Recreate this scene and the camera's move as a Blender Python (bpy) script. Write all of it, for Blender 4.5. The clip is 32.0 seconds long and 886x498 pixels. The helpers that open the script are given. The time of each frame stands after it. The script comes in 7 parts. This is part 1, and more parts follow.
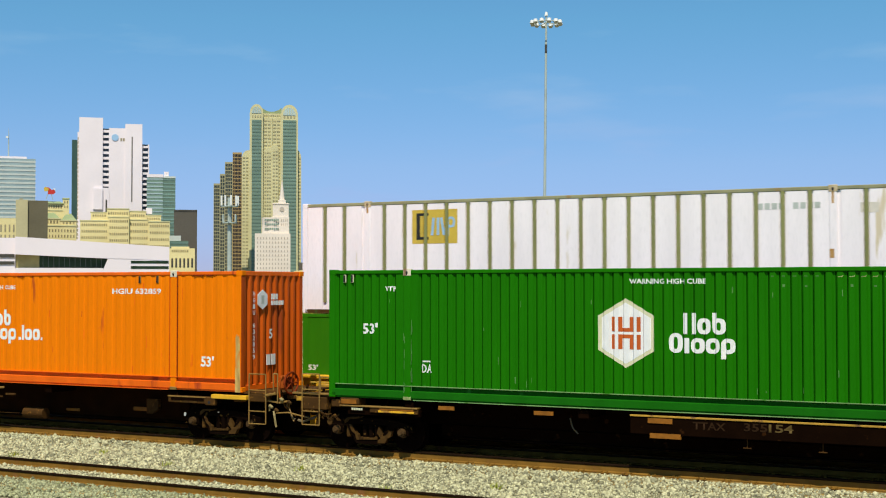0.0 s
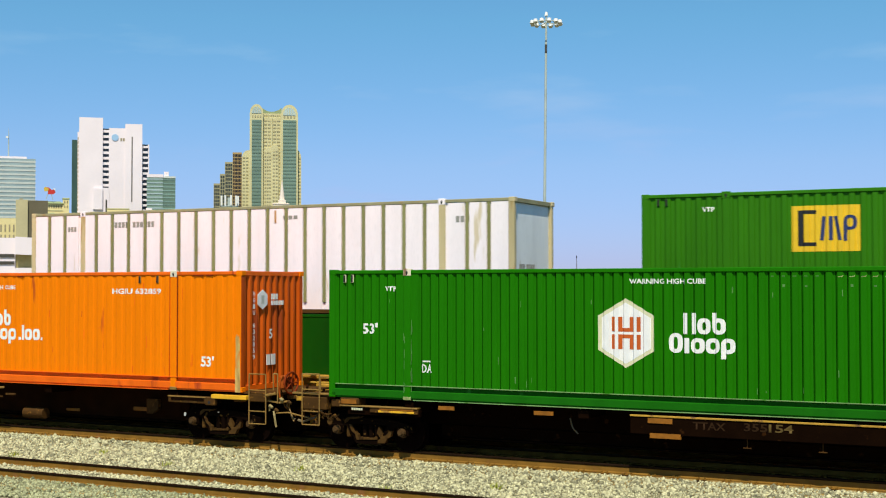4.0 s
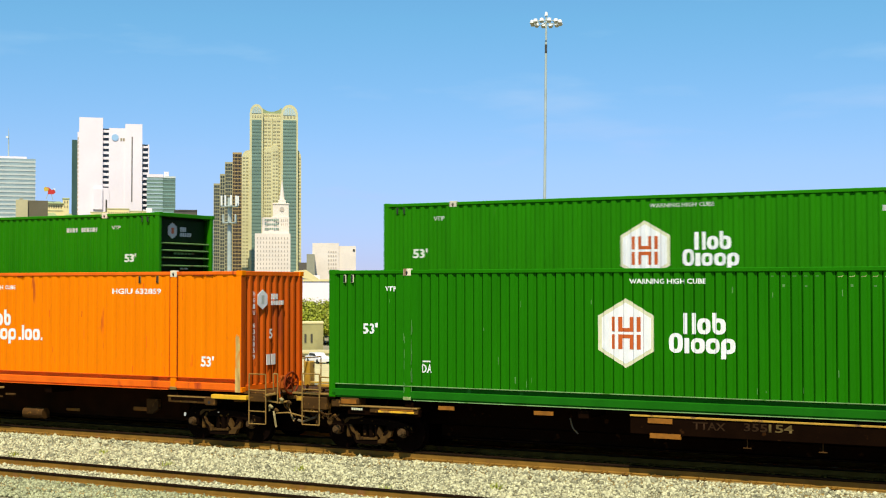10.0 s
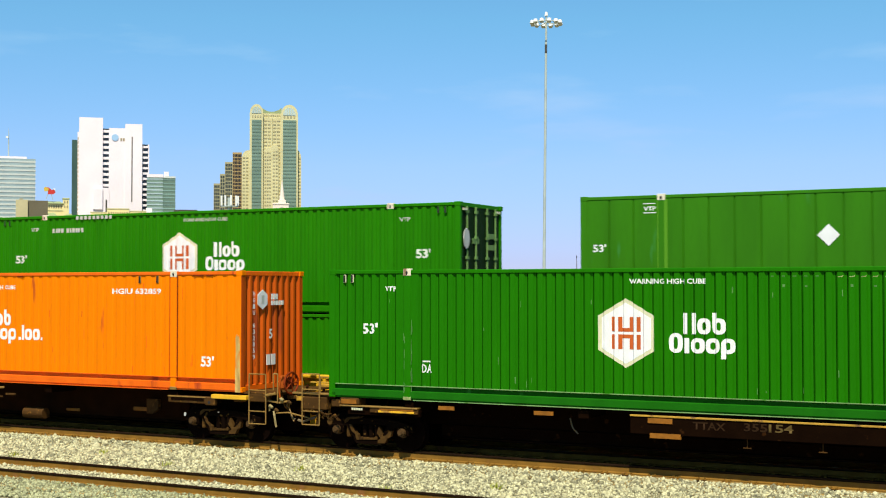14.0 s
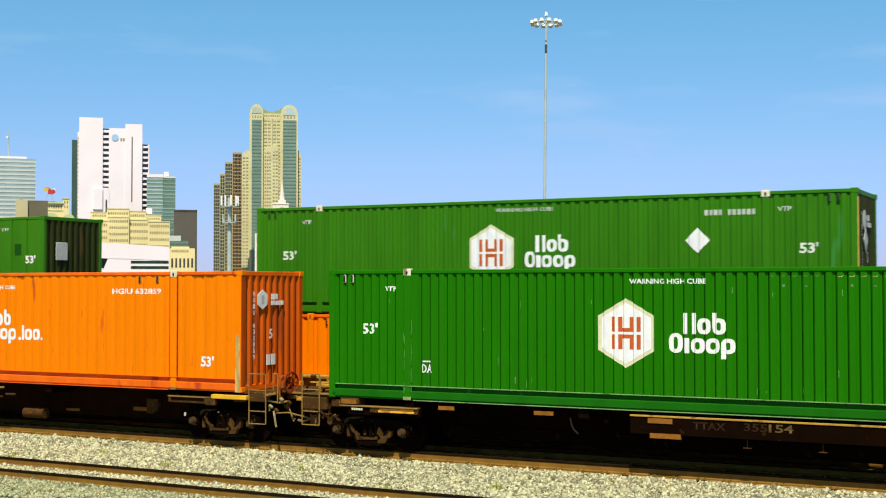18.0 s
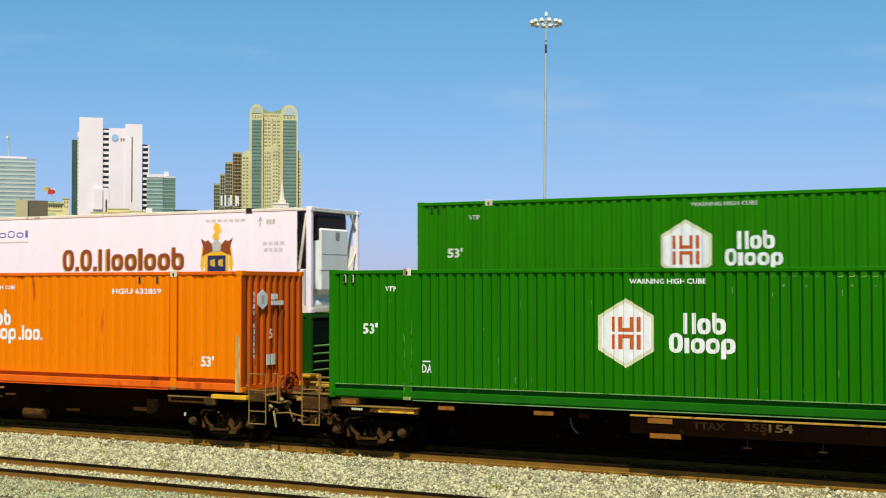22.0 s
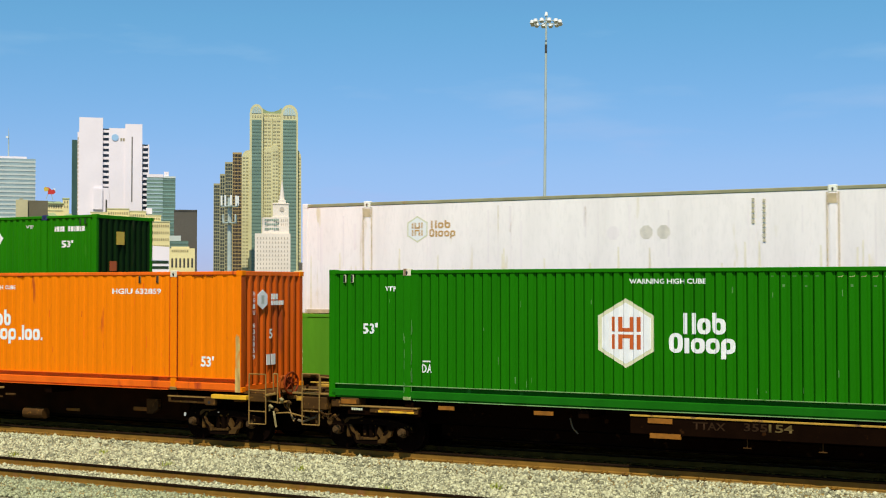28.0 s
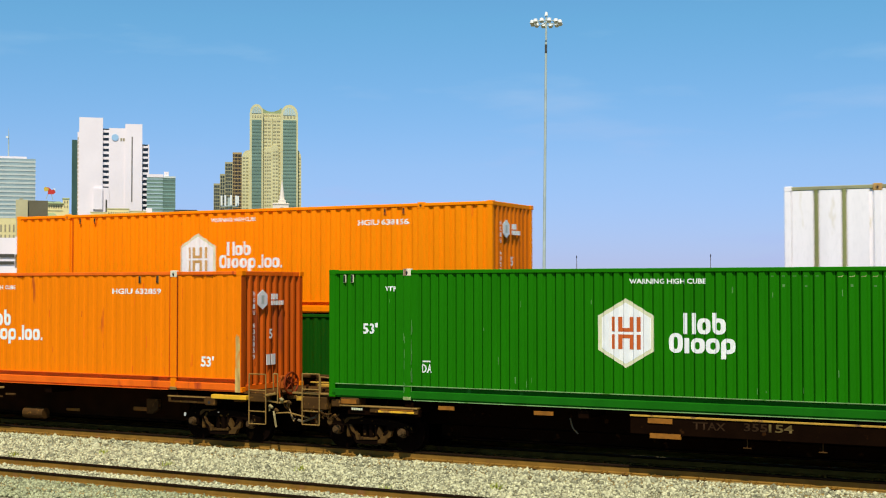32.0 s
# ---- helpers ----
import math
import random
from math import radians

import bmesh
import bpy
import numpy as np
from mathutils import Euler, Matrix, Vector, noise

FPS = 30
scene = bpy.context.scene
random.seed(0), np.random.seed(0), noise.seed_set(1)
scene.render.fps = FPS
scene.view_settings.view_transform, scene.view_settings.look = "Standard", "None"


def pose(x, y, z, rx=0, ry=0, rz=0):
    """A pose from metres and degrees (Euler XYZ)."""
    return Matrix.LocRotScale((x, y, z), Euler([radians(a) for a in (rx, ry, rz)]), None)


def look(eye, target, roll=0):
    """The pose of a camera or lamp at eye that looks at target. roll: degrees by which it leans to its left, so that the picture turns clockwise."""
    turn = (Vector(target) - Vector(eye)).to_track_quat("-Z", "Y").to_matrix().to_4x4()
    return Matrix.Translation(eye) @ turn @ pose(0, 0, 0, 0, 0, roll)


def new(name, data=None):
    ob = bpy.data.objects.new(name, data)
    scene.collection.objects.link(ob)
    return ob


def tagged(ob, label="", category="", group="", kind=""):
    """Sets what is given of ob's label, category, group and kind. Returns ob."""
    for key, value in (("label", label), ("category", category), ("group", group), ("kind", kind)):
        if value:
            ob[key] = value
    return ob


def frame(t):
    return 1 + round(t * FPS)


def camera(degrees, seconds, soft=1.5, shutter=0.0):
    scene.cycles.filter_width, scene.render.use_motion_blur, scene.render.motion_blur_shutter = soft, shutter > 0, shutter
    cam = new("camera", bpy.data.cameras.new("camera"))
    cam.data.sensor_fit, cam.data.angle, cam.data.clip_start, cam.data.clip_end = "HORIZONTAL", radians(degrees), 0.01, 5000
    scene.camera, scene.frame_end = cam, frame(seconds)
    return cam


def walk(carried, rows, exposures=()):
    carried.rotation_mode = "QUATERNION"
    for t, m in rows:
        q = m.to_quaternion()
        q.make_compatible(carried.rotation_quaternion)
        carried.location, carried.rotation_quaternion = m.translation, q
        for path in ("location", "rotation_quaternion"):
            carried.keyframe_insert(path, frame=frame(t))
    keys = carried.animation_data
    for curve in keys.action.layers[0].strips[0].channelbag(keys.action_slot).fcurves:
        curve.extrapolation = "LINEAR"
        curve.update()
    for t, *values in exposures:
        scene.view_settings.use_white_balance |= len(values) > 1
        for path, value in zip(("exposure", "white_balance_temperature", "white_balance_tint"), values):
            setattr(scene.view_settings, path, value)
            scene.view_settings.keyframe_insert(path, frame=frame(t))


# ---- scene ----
cam = camera(37.18, 32.0, soft=1.12, shutter=0.15)
EYE = (0.0, 0.0, 3.5635)
AIM = (-45.279, 89.113, 6.531)
walk(cam, [(0.0, look(EYE, AIM, -0.0912)), (32.0, look(EYE, AIM, -0.0912))],
     exposures=[(0.0, -0.04, 6480, 8), (3.0, -0.02, 6480, 8), (5.5, 0.26, 6680, 8), (8.0, 0.28, 6680, 8), (11.0, 0.28, 6680, 8), (14.5, 0.33, 6680, 8), (17.0, 0.27, 6680, 8), (20.0, 0.15, 6680, 8), (20.5, 0.08, 6550, 9), (21.0, -0.06, 6450, 9), (21.5, -0.03, 6500, 9), (22.0, 0.06, 6680, 8), (23.0, 0.24, 6680, 8), (24.0, 0.27, 6680, 8), (25.5, 0.27, 6680, 8), (28.0, 0.03, 6480, 8), (29.0, -0.16, 6480, 8), (30.3, -0.12, 6480, 8), (31.0, 0.04, 6600, 7), (31.5, 0.09, 6560, 8), (32.0, 0.07, 6480, 8)])

# ---- sky and sun ----
SUN_TO = Vector((0.24, -0.6, 1.0)).normalized()
world = bpy.data.worlds.new("sky")
scene.world = world
world.use_nodes = True
wn, wl = world.node_tree.nodes, world.node_tree.links
wn.clear()
w_out = wn.new("ShaderNodeOutputWorld")
w_bg = wn.new("ShaderNodeBackground")
w_bg.inputs["Strength"].default_value = 0.117
w_sky = wn.new("ShaderNodeTexSky")
w_sky.sky_type = "NISHITA"
w_sky.sun_disc = False
w_sky.sun_elevation = math.asin(SUN_TO.z)
w_sky.sun_rotation = math.atan2(SUN_TO.x, SUN_TO.y)
w_sky.air_density, w_sky.dust_density, w_sky.ozone_density = 1.0, 0.1, 3.0
w_geo = wn.new("ShaderNodeTexCoord")
w_map = wn.new("ShaderNodeMapping")
w_map.inputs["Scale"].default_value = (3.0, 3.0, 14.0)
w_noise = wn.new("ShaderNodeTexNoise")
w_noise.inputs["Scale"].default_value = 2.2
w_noise.inputs["Detail"].default_value = 6.0
w_ramp = wn.new("ShaderNodeValToRGB")
w_ramp.color_ramp.elements[0].position, w_ramp.color_ramp.elements[1].position = 0.58, 0.85
w_ramp.color_ramp.elements[1].color = (0.42, 0.42, 0.42, 1)
w_mix = wn.new("ShaderNodeMixRGB")
w_mix.inputs["Color2"].default_value = (7.0, 6.6, 7.2, 1)
wl.new(w_geo.outputs["Generated"], w_map.inputs["Vector"])
wl.new(w_map.outputs["Vector"], w_noise.inputs["Vector"])
wl.new(w_noise.outputs["Fac"], w_ramp.inputs["Fac"])
wl.new(w_ramp.outputs["Color"], w_mix.inputs["Fac"])
wl.new(w_sky.outputs["Color"], w_mix.inputs["Color1"])
w_tint = wn.new("ShaderNodeMixRGB")
w_tint.blend_type = "MULTIPLY"
w_tint.inputs["Fac"].default_value = 1.0
w_sep = wn.new("ShaderNodeSeparateXYZ")
w_rise = wn.new("ShaderNodeMapRange")
w_rise.inputs["From Min"].default_value, w_rise.inputs["From Max"].default_value = 0.02, 0.2
w_hue = wn.new("ShaderNodeValToRGB")
w_stops = w_hue.color_ramp.elements
w_stops[0].position, w_stops[0].color = 0.0, (0.45, 0.515, 0.99, 1)
w_stops[1].position, w_stops[1].color = 1.0, (0.51, 0.854, 0.97, 1)
w_stops.new(0.4).color = (0.56, 0.675, 0.96, 1)
wl.new(w_geo.outputs["Generated"], w_sep.inputs["Vector"])
wl.new(w_sep.outputs["Z"], w_rise.inputs["Value"])
wl.new(w_rise.outputs["Result"], w_hue.inputs["Fac"])
wl.new(w_hue.outputs["Color"], w_tint.inputs["Color2"])
wl.new(w_mix.outputs["Color"], w_tint.inputs["Color1"])
wl.new(w_tint.outputs["Color"], w_bg.inputs["Color"])
wl.new(w_bg.outputs["Background"], w_out.inputs["Surface"])

sun_data = bpy.data.lights.new("sun", "SUN")
sun_data.energy, sun_data.angle, sun_data.color = 5.0, radians(0.53), (1.0, 0.925, 0.79)
sun = new("sun", sun_data)
sun.matrix_world = look(SUN_TO * 100, (0, 0, 0))


# ---- materials ----
def material(name, rgb, rough=0.5, metal=0.0, second=None, vary=0.25, size=1.0, stretch=(1, 1, 1), spots=None,
             spot_amount=0.0, spot_size=3.0, bump=0.15, bump_size=40.0, island=0.0, spread=0.0, spec=0.5, fine=0.6):
    """Node material: base colour with broad mottling, fine grain, spots of wear, and relief. size: features per metre."""
    m = bpy.data.materials.new(name)
    m.use_nodes = True
    n, l = m.node_tree.nodes, m.node_tree.links
    bsdf = n["Principled BSDF"]
    bsdf.inputs["Metallic"].default_value = metal
    bsdf.inputs["Specular IOR Level"].default_value = spec
    co = n.new("ShaderNodeTexCoord")
    mp = n.new("ShaderNodeMapping")
    mp.inputs["Scale"].default_value = stretch
    l.new(co.outputs["Object"], mp.inputs["Vector"])
    info = n.new("ShaderNodeObjectInfo")
    shift = n.new("ShaderNodeVectorMath")
    shift.operation = "MULTIPLY_ADD"
    shift.inputs[1].default_value = (1, 1, 1)
    l.new(mp.outputs["Vector"], shift.inputs[0])
    l.new(info.outputs["Random"], shift.inputs[2])

    def noise_tex(scale, detail=4.0):
        t = n.new("ShaderNodeTexNoise")
        t.inputs["Scale"].default_value, t.inputs["Detail"].default_value = scale, detail
        l.new(shift.outputs["Vector"], t.inputs["Vector"])
        return t

    def mix(a, b, fac):
        x = n.new("ShaderNodeMixRGB")
        for s, v in (("Color1", a), ("Color2", b), ("Fac", fac)):
            if hasattr(v, "is_output"):
                l.new(v, x.inputs[s])
            else:
                x.inputs[s].default_value = (*v, 1) if isinstance(v, tuple) else v
        return x.outputs["Color"]

    def ramp(src, lo, hi, top=1.0):
        r = n.new("ShaderNodeMapRange")
        r.inputs["From Min"].default_value, r.inputs["From Max"].default_value = lo, hi
        r.inputs["To Max"].default_value = top
        l.new(src, r.inputs["Value"])
        return r.outputs["Result"]

    other = second or tuple(c * (1 - vary) for c in rgb)
    broad = noise_tex(size, 5.0)
    col = mix(rgb, other, ramp(broad.outputs["Fac"], 0.35, 0.7))
    grain = noise_tex(size * 14, 3.0)
    col = mix(col, tuple(c * 0.8 for c in rgb), ramp(grain.outputs["Fac"], 0.5, 0.8, fine))
    if spots:
        sp = noise_tex(spot_size, 7.0)
        col = mix(col, spots, ramp(sp.outputs["Fac"], 0.66 - 0.14 * spot_amount, 0.72 - 0.1 * spot_amount))
    if island or spread:
        hsv = n.new("ShaderNodeHueSaturation")
        if island:
            geo = n.new("ShaderNodeNewGeometry")
            l.new(ramp(geo.outputs["Random Per Island"], 0, 1, 1.0), hsv.inputs["Value"])
            k = hsv.inputs["Value"].links[0].from_node
            k.inputs["To Min"].default_value, k.inputs["To Max"].default_value = 1 - island, 1 + island
        else:
            l.new(ramp(info.outputs["Random"], 0, 1, 1.0), hsv.inputs["Value"])
            k = hsv.inputs["Value"].links[0].from_node
            k.inputs["To Min"].default_value, k.inputs["To Max"].default_value = 1 - spread, 1 + spread
        l.new(col, hsv.inputs["Color"])
        col = hsv.outputs["Color"]
    l.new(col, bsdf.inputs["Base Color"])
    rg = n.new("ShaderNodeMapRange")
    rg.inputs["To Min"].default_value, rg.inputs["To Max"].default_value = max(0.02, rough - 0.1), min(1, rough + 0.12)
    l.new(grain.outputs["Fac"], rg.inputs["Value"])
    l.new(rg.outputs["Result"], bsdf.inputs["Roughness"])
    if bump:
        b = n.new("ShaderNodeBump")
        b.inputs["Strength"].default_value, b.inputs["Distance"].default_value = bump, 0.02
        bn = noise_tex(bump_size, 3.0)
        l.new(bn.outputs["Fac"], b.inputs["Height"])
        l.new(b.outputs["Normal"], bsdf.inputs["Normal"])
    return m


RUST = (0.16, 0.06, 0.02)


def paint(name, rgb, rough=0.45, worn=0.25, vary=0.22, spots=RUST, spec=0.12):
    """Weathered paint on sheet steel, streaked downwards."""
    return material(name, rgb, rough, vary=vary, size=2.2, stretch=(1, 1, 0.16), spots=spots, spot_amount=worn,
                    spot_size=3.0, bump=0.06, bump_size=9.0, spec=spec)


ORANGE = paint("orange_paint", (0.86, 0.205, 0.001), 0.6, 0.1, 0.1, (0.5, 0.09, 0.01), spec=0.05)
ORANGE_TRAIN = paint("train_orange_paint", (0.92, 0.245, 0.001), 0.6, -0.3, 0.1, (0.7, 0.14, 0.01), spec=0.05)
# Ends take a darker, redder orange than the sides.
ORANGE_TRAIN_END = paint("train_darker_orange", (0.72, 0.165, 0.004), 0.6, 0.2, 0.3, (0.5, 0.1, 0.01), spec=0.05)
ORANGE_DULL = paint("darker_red_orange", (0.62, 0.1, 0.004), 0.55, 0.4, 0.3, (0.3, 0.05, 0.01))
RED_RAIL = paint("orange_rail_paint", (0.85, 0.14, 0.006), 0.5, 0.3, 0.25, (0.4, 0.05, 0.01))
GREEN = paint("green_paint", (0.0125, 0.156, 0.0006), 0.55, -0.4, 0.15, (0.03, 0.16, 0.005), spec=0.05)
GREEN_TRAIN = paint("train_green_paint", (0.019, 0.19, 0.0015), 0.55, -0.3, 0.18, (0.035, 0.2, 0.01), spec=0.05)
GREEN_DARK = paint("dark_green_paint", (0.006, 0.075, 0.002), 0.5, -0.2, 0.25, (0.03, 0.11, 0.02))
GREEN_PALE = paint("faded_green_paint", (0.1, 0.3, 0.015), 0.6, 0.1, 0.2, (0.13, 0.33, 0.06))
GREEN_OLIVE = paint("olive_green_paint", (0.034, 0.18, 0.003), 0.5, -0.2, 0.2, (0.04, 0.2, 0.03))
WHITE = paint("white_paint", (0.95, 0.86, 0.86), 0.45, 0.0, 0.1, (0.66, 0.55, 0.38))
REEFER_WHITE = paint("insulated_white_paint", (0.95, 0.86, 0.9), 0.45, -0.5, 0.06, (0.8, 0.72, 0.66))
WHITE_DIRTY = paint("soiled_white_paint", (0.6, 0.5, 0.27), 0.55, 0.5, 0.3, (0.36, 0.24, 0.08))
GREEN_SILL = paint("sill_green_paint", (0.01, 0.125, 0.004), 0.55, -0.1, 0.2, (0.03, 0.2, 0.02), spec=0.05)
# Pale green paints the bright sunlit line on flange and lip.
SILL_EDGE = paint("sunlit_sill_edge", (0.2, 0.36, 0.12), 0.6, 0.2, 0.4, (0.05, 0.16, 0.02))
OLIVE = paint("grimy_rib_paint", (0.26, 0.26, 0.1), 0.6, 0.3, 0.3, (0.3, 0.2, 0.08))
MARK = material("white_marking", (0.82, 0.82, 0.78), 0.5, size=4, vary=0.1, bump=0)
MARK_SOFT = material("dulled_white_marking", (0.66, 0.7, 0.58), 0.6, size=4, vary=0.15, bump=0)
MARK_GREY = material("faded_marking", (0.5, 0.52, 0.46), 0.6, size=4, vary=0.2, bump=0)
MARK_DIM = material("worn_dark_marking", (0.3, 0.29, 0.24), 0.6, size=4, vary=0.2, bump=0)
MARK_RED = material("red_marking", (0.52, 0.095, 0.005), 0.5, size=4, vary=0.15, bump=0)
MARK_DUSTY = material("dusty_marking", (0.5, 0.44, 0.27), 0.6, size=6, vary=0.3, bump=0)
MARK_RUST = material("rust_red_marking", (0.27, 0.055, 0.006), 0.5, size=4, vary=0.15, bump=0)
MARK_CREAM = material("cream_marking", (0.68, 0.66, 0.42), 0.5, size=4, vary=0.15, bump=0)
MARK_YELLOW = material("yellow_panel", (0.85, 0.52, 0.01), 0.5, size=4, vary=0.12, bump=0)
MARK_NAVY = material("navy_marking", (0.01, 0.02, 0.10), 0.5, size=4, vary=0.2, bump=0)
MARK_BLUE = material("blue_marking", (0.05, 0.16, 0.5), 0.5, size=4, vary=0.2, bump=0)
MARK_SKY = material("pale_blue_marking", (0.35, 0.55, 0.75), 0.5, size=4, vary=0.2, bump=0)
MARK_BLACK = material("black_marking", (0.012, 0.012, 0.012), 0.5, size=4, vary=0.2, bump=0)
MARK_GOLD = material("faded_gold_panel", (0.64, 0.44, 0.05), 0.6, size=4, vary=0.2, bump=0)
MARK_ORANGE = material("faded_orange_marking", (0.55, 0.32, 0.09), 0.6, size=4, vary=0.2, bump=0)
TOP_GRIME = paint("grimy_top_rail", (0.33, 0.31, 0.17), 0.6, 0.3, 0.3, (0.3, 0.2, 0.08))
RUST_BROWN = material("rust_brown", (0.2, 0.09, 0.02), 0.85, size=6, vary=0.5, bump=0.1)
RUST_STAIN = material("rust_stain", (0.52, 0.28, 0.08), 0.8, size=6, vary=0.4, bump=0.1)
DARK_RED_BROWN = paint("brown_end_paint", (0.09, 0.045, 0.012), 0.6, 0.3, 0.3, (0.05, 0.08, 0.02))
GRIMY_GREY = paint("grimy_grey_end", (0.3, 0.33, 0.26), 0.6, 0.5, 0.4, (0.2, 0.11, 0.03))
# End walls far darker than the sides of the same containers.
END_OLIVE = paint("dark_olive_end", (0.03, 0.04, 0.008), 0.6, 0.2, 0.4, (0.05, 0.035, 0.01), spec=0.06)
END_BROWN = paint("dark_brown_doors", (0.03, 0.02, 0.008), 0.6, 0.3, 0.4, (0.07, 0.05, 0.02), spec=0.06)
MARK_INK = material("ink_blue_marking", (0.02, 0.035, 0.13), 0.5, size=4, vary=0.2, bump=0)
STENCIL = material("worn_tan_stencil", (0.13, 0.085, 0.025), 0.7, spec=0.1, size=7, vary=0.5)
SCUFF_PALE = material("pale_green_scuff", (0.3, 0.36, 0.12), 0.6, size=9, vary=0.4)
SCUFF_GREEN = material("light_green_scratch", (0.09, 0.26, 0.05), 0.6, size=9, vary=0.4)
GREY_BLUE = paint("grey_blue_panel", (0.82, 0.86, 0.84), 0.55, 0.1, 0.12, (0.55, 0.55, 0.42))
SCUFF = material("scraped_paint", (0.66, 0.44, 0.12), 0.7, second=(0.34, 0.2, 0.05), size=7, stretch=(1, 1, 0.35), vary=0.5, spots=(0.62, 0.2, 0.02), spot_amount=0.7, spot_size=6)
FADED = paint("sun_bleached_paint", (0.9, 0.8, 0.76), 0.6, 0.2, 0.12, (0.7, 0.6, 0.45))
CASTING = paint("casting_paint", (0.75, 0.68, 0.5), 0.6, 0.6, 0.3)
CREAM_WHITE = paint("cream_white_paint", (0.93, 0.84, 0.78), 0.5, 0.1, 0.1, (0.74, 0.64, 0.46))
CREAM_END = paint("cream_end_paint", (0.9, 0.86, 0.7), 0.55, 0.4, 0.15, (0.6, 0.48, 0.28))
DIRT_CREAM = material("cream_dirt", (0.86, 0.76, 0.56), 0.7, size=5, vary=0.15, bump=0)
CREAM_POST = paint("cream_frame_paint", (0.8, 0.76, 0.62), 0.5, 0.3, 0.2, (0.45, 0.35, 0.18))
GREY_WHITE = paint("grey_white_cover", (0.86, 0.87, 0.8), 0.4, 0.1, 0.15, (0.5, 0.45, 0.3))
HOOD = material("dark_hood", (0.02, 0.008, 0.006), 0.5, spec=0.2, size=2, vary=0.3)
MARK_PALE = material("pale_grey_marking", (0.66, 0.64, 0.62), 0.6, size=4, vary=0.2, bump=0)
# Paler than the wall behind: the slats' sunlit look is put into the colour.
SLAT = paint("pale_green_bar", (0.15, 0.28, 0.08), 0.6, 0.3, 0.25, (0.12, 0.08, 0.03))
# Near-black green: shade in the recessed ends is put into the colour.
END_SHADED = paint("shaded_green_end", (0.005, 0.022, 0.003), 0.6, 0.0, 0.3, (0.02, 0.03, 0.01), spec=0.06)
DIRT = material("tan_track_dirt", (0.36, 0.25, 0.085), 0.95, second=(0.2, 0.13, 0.04), spec=0.1, size=3, bump=0.7, bump_size=25)
OLIVE_WALL = material("olive_masonry", (0.38, 0.33, 0.13), 0.85, size=0.4, vary=0.25, bump=0.2, bump_size=4)
CAR_WHITE = material("white_car_paint", (0.8, 0.78, 0.78), 0.25, size=1, vary=0.08, bump=0)
STAIN_PALE = material("pale_tan_stain", (0.74, 0.66, 0.55), 0.7, size=5, vary=0.25, bump=0)
TAN_STAIN = material("tan_post_stain", (0.62, 0.48, 0.28), 0.8, size=5, vary=0.35, bump=0.1)
FRAME_DIM = material("dim_stencil", (0.032, 0.014, 0.004), 0.8, spec=0.1, size=6, vary=0.4)
GRIME_ORANGE = material("grimy_orange_reflector", (0.3, 0.11, 0.01), 0.6, spec=0.2, size=6, vary=0.35)
BLACK = material("black_gap", (0.006, 0.006, 0.006), 0.8, size=6, vary=0.3)
# Near-black browns: the deep shade under the cars is put into the base colour.
FRAME_BROWN = material("shade_dark_car_paint", (0.008, 0.003, 0.001), 0.85, spec=0.02, size=2.5, vary=0.4, spots=(0.03, 0.011, 0.003), spot_amount=0.15, spot_size=5)
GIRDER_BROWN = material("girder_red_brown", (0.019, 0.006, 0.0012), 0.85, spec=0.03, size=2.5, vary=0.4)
FRAME_TAN = material("car_tan_grime", (0.075, 0.034, 0.007), 0.75, spec=0.1, size=3, vary=0.4, spots=(0.2, 0.09, 0.015), spot_amount=0.4, spot_size=9)
SILL_YELLOW = material("car_yellow_paint", (0.78, 0.42, 0.012), 0.5, size=2.5, vary=0.2, spots=(0.3, 0.14, 0.02), spot_amount=0.4, spot_size=4)
GRIME_YELLOW = material("grimy_yellow_paint", (0.5, 0.27, 0.02), 0.6, size=2.5, vary=0.35, spots=(0.12, 0.05, 0.015), spot_amount=0.6, spot_size=4)
# Truck and wheel steel, lowered to near black to carry the underbody shade.
RUN_STEEL = material("shade_dark_cast_steel", (0.006, 0.0025, 0.001), 0.85, 0.0, spec=0.03, size=3, vary=0.4, spots=(0.09, 0.045, 0.01), spot_amount=0.25, spot_size=9)
WHEEL_STEEL = material("shade_dark_wheel_steel", (0.005, 0.002, 0.001), 0.85, 0.0, spec=0.03, size=4, vary=0.4, spots=(0.03, 0.014, 0.004), spot_amount=0.2)
CAP_STEEL = material("bearing_cap", (0.08, 0.043, 0.014), 0.7, 0.0, spec=0.15, size=9, vary=0.4)
# Tan for dust and for sunlit edges, beside the near-black truck steel.
DUSTY_LIT_STEEL = material("dusty_lit_cast_steel", (0.085, 0.042, 0.009), 0.75, spec=0.1, size=5, vary=0.55, spots=(0.03, 0.014, 0.004), spot_amount=0.6, spot_size=11)
PALE_METAL = material("bare_pale_metal", (0.34, 0.26, 0.1), 0.5, spec=0.3, size=9, vary=0.4)
GRAB = material("grab_rail_paint", (0.28, 0.155, 0.025), 0.6, size=8, vary=0.35)
VALVE_RED = material("red_orange_brake_paint", (0.36, 0.07, 0.003), 0.6, spec=0.2, size=8, vary=0.25)
HOSE = material("rubber_hose", (0.16, 0.12, 0.06), 0.7, size=9, vary=0.3)
RAIL_SIDE = material("rusty_rail", (0.24, 0.125, 0.022), 0.85, 0.0, spec=0.04, size=3, vary=0.35, spots=(0.22, 0.1, 0.03), spot_amount=0.4)
RAIL_HEAD = material("dull_rail_head", (0.02, 0.01, 0.004), 0.8, 0.0, spec=0.05, size=3, vary=0.4)
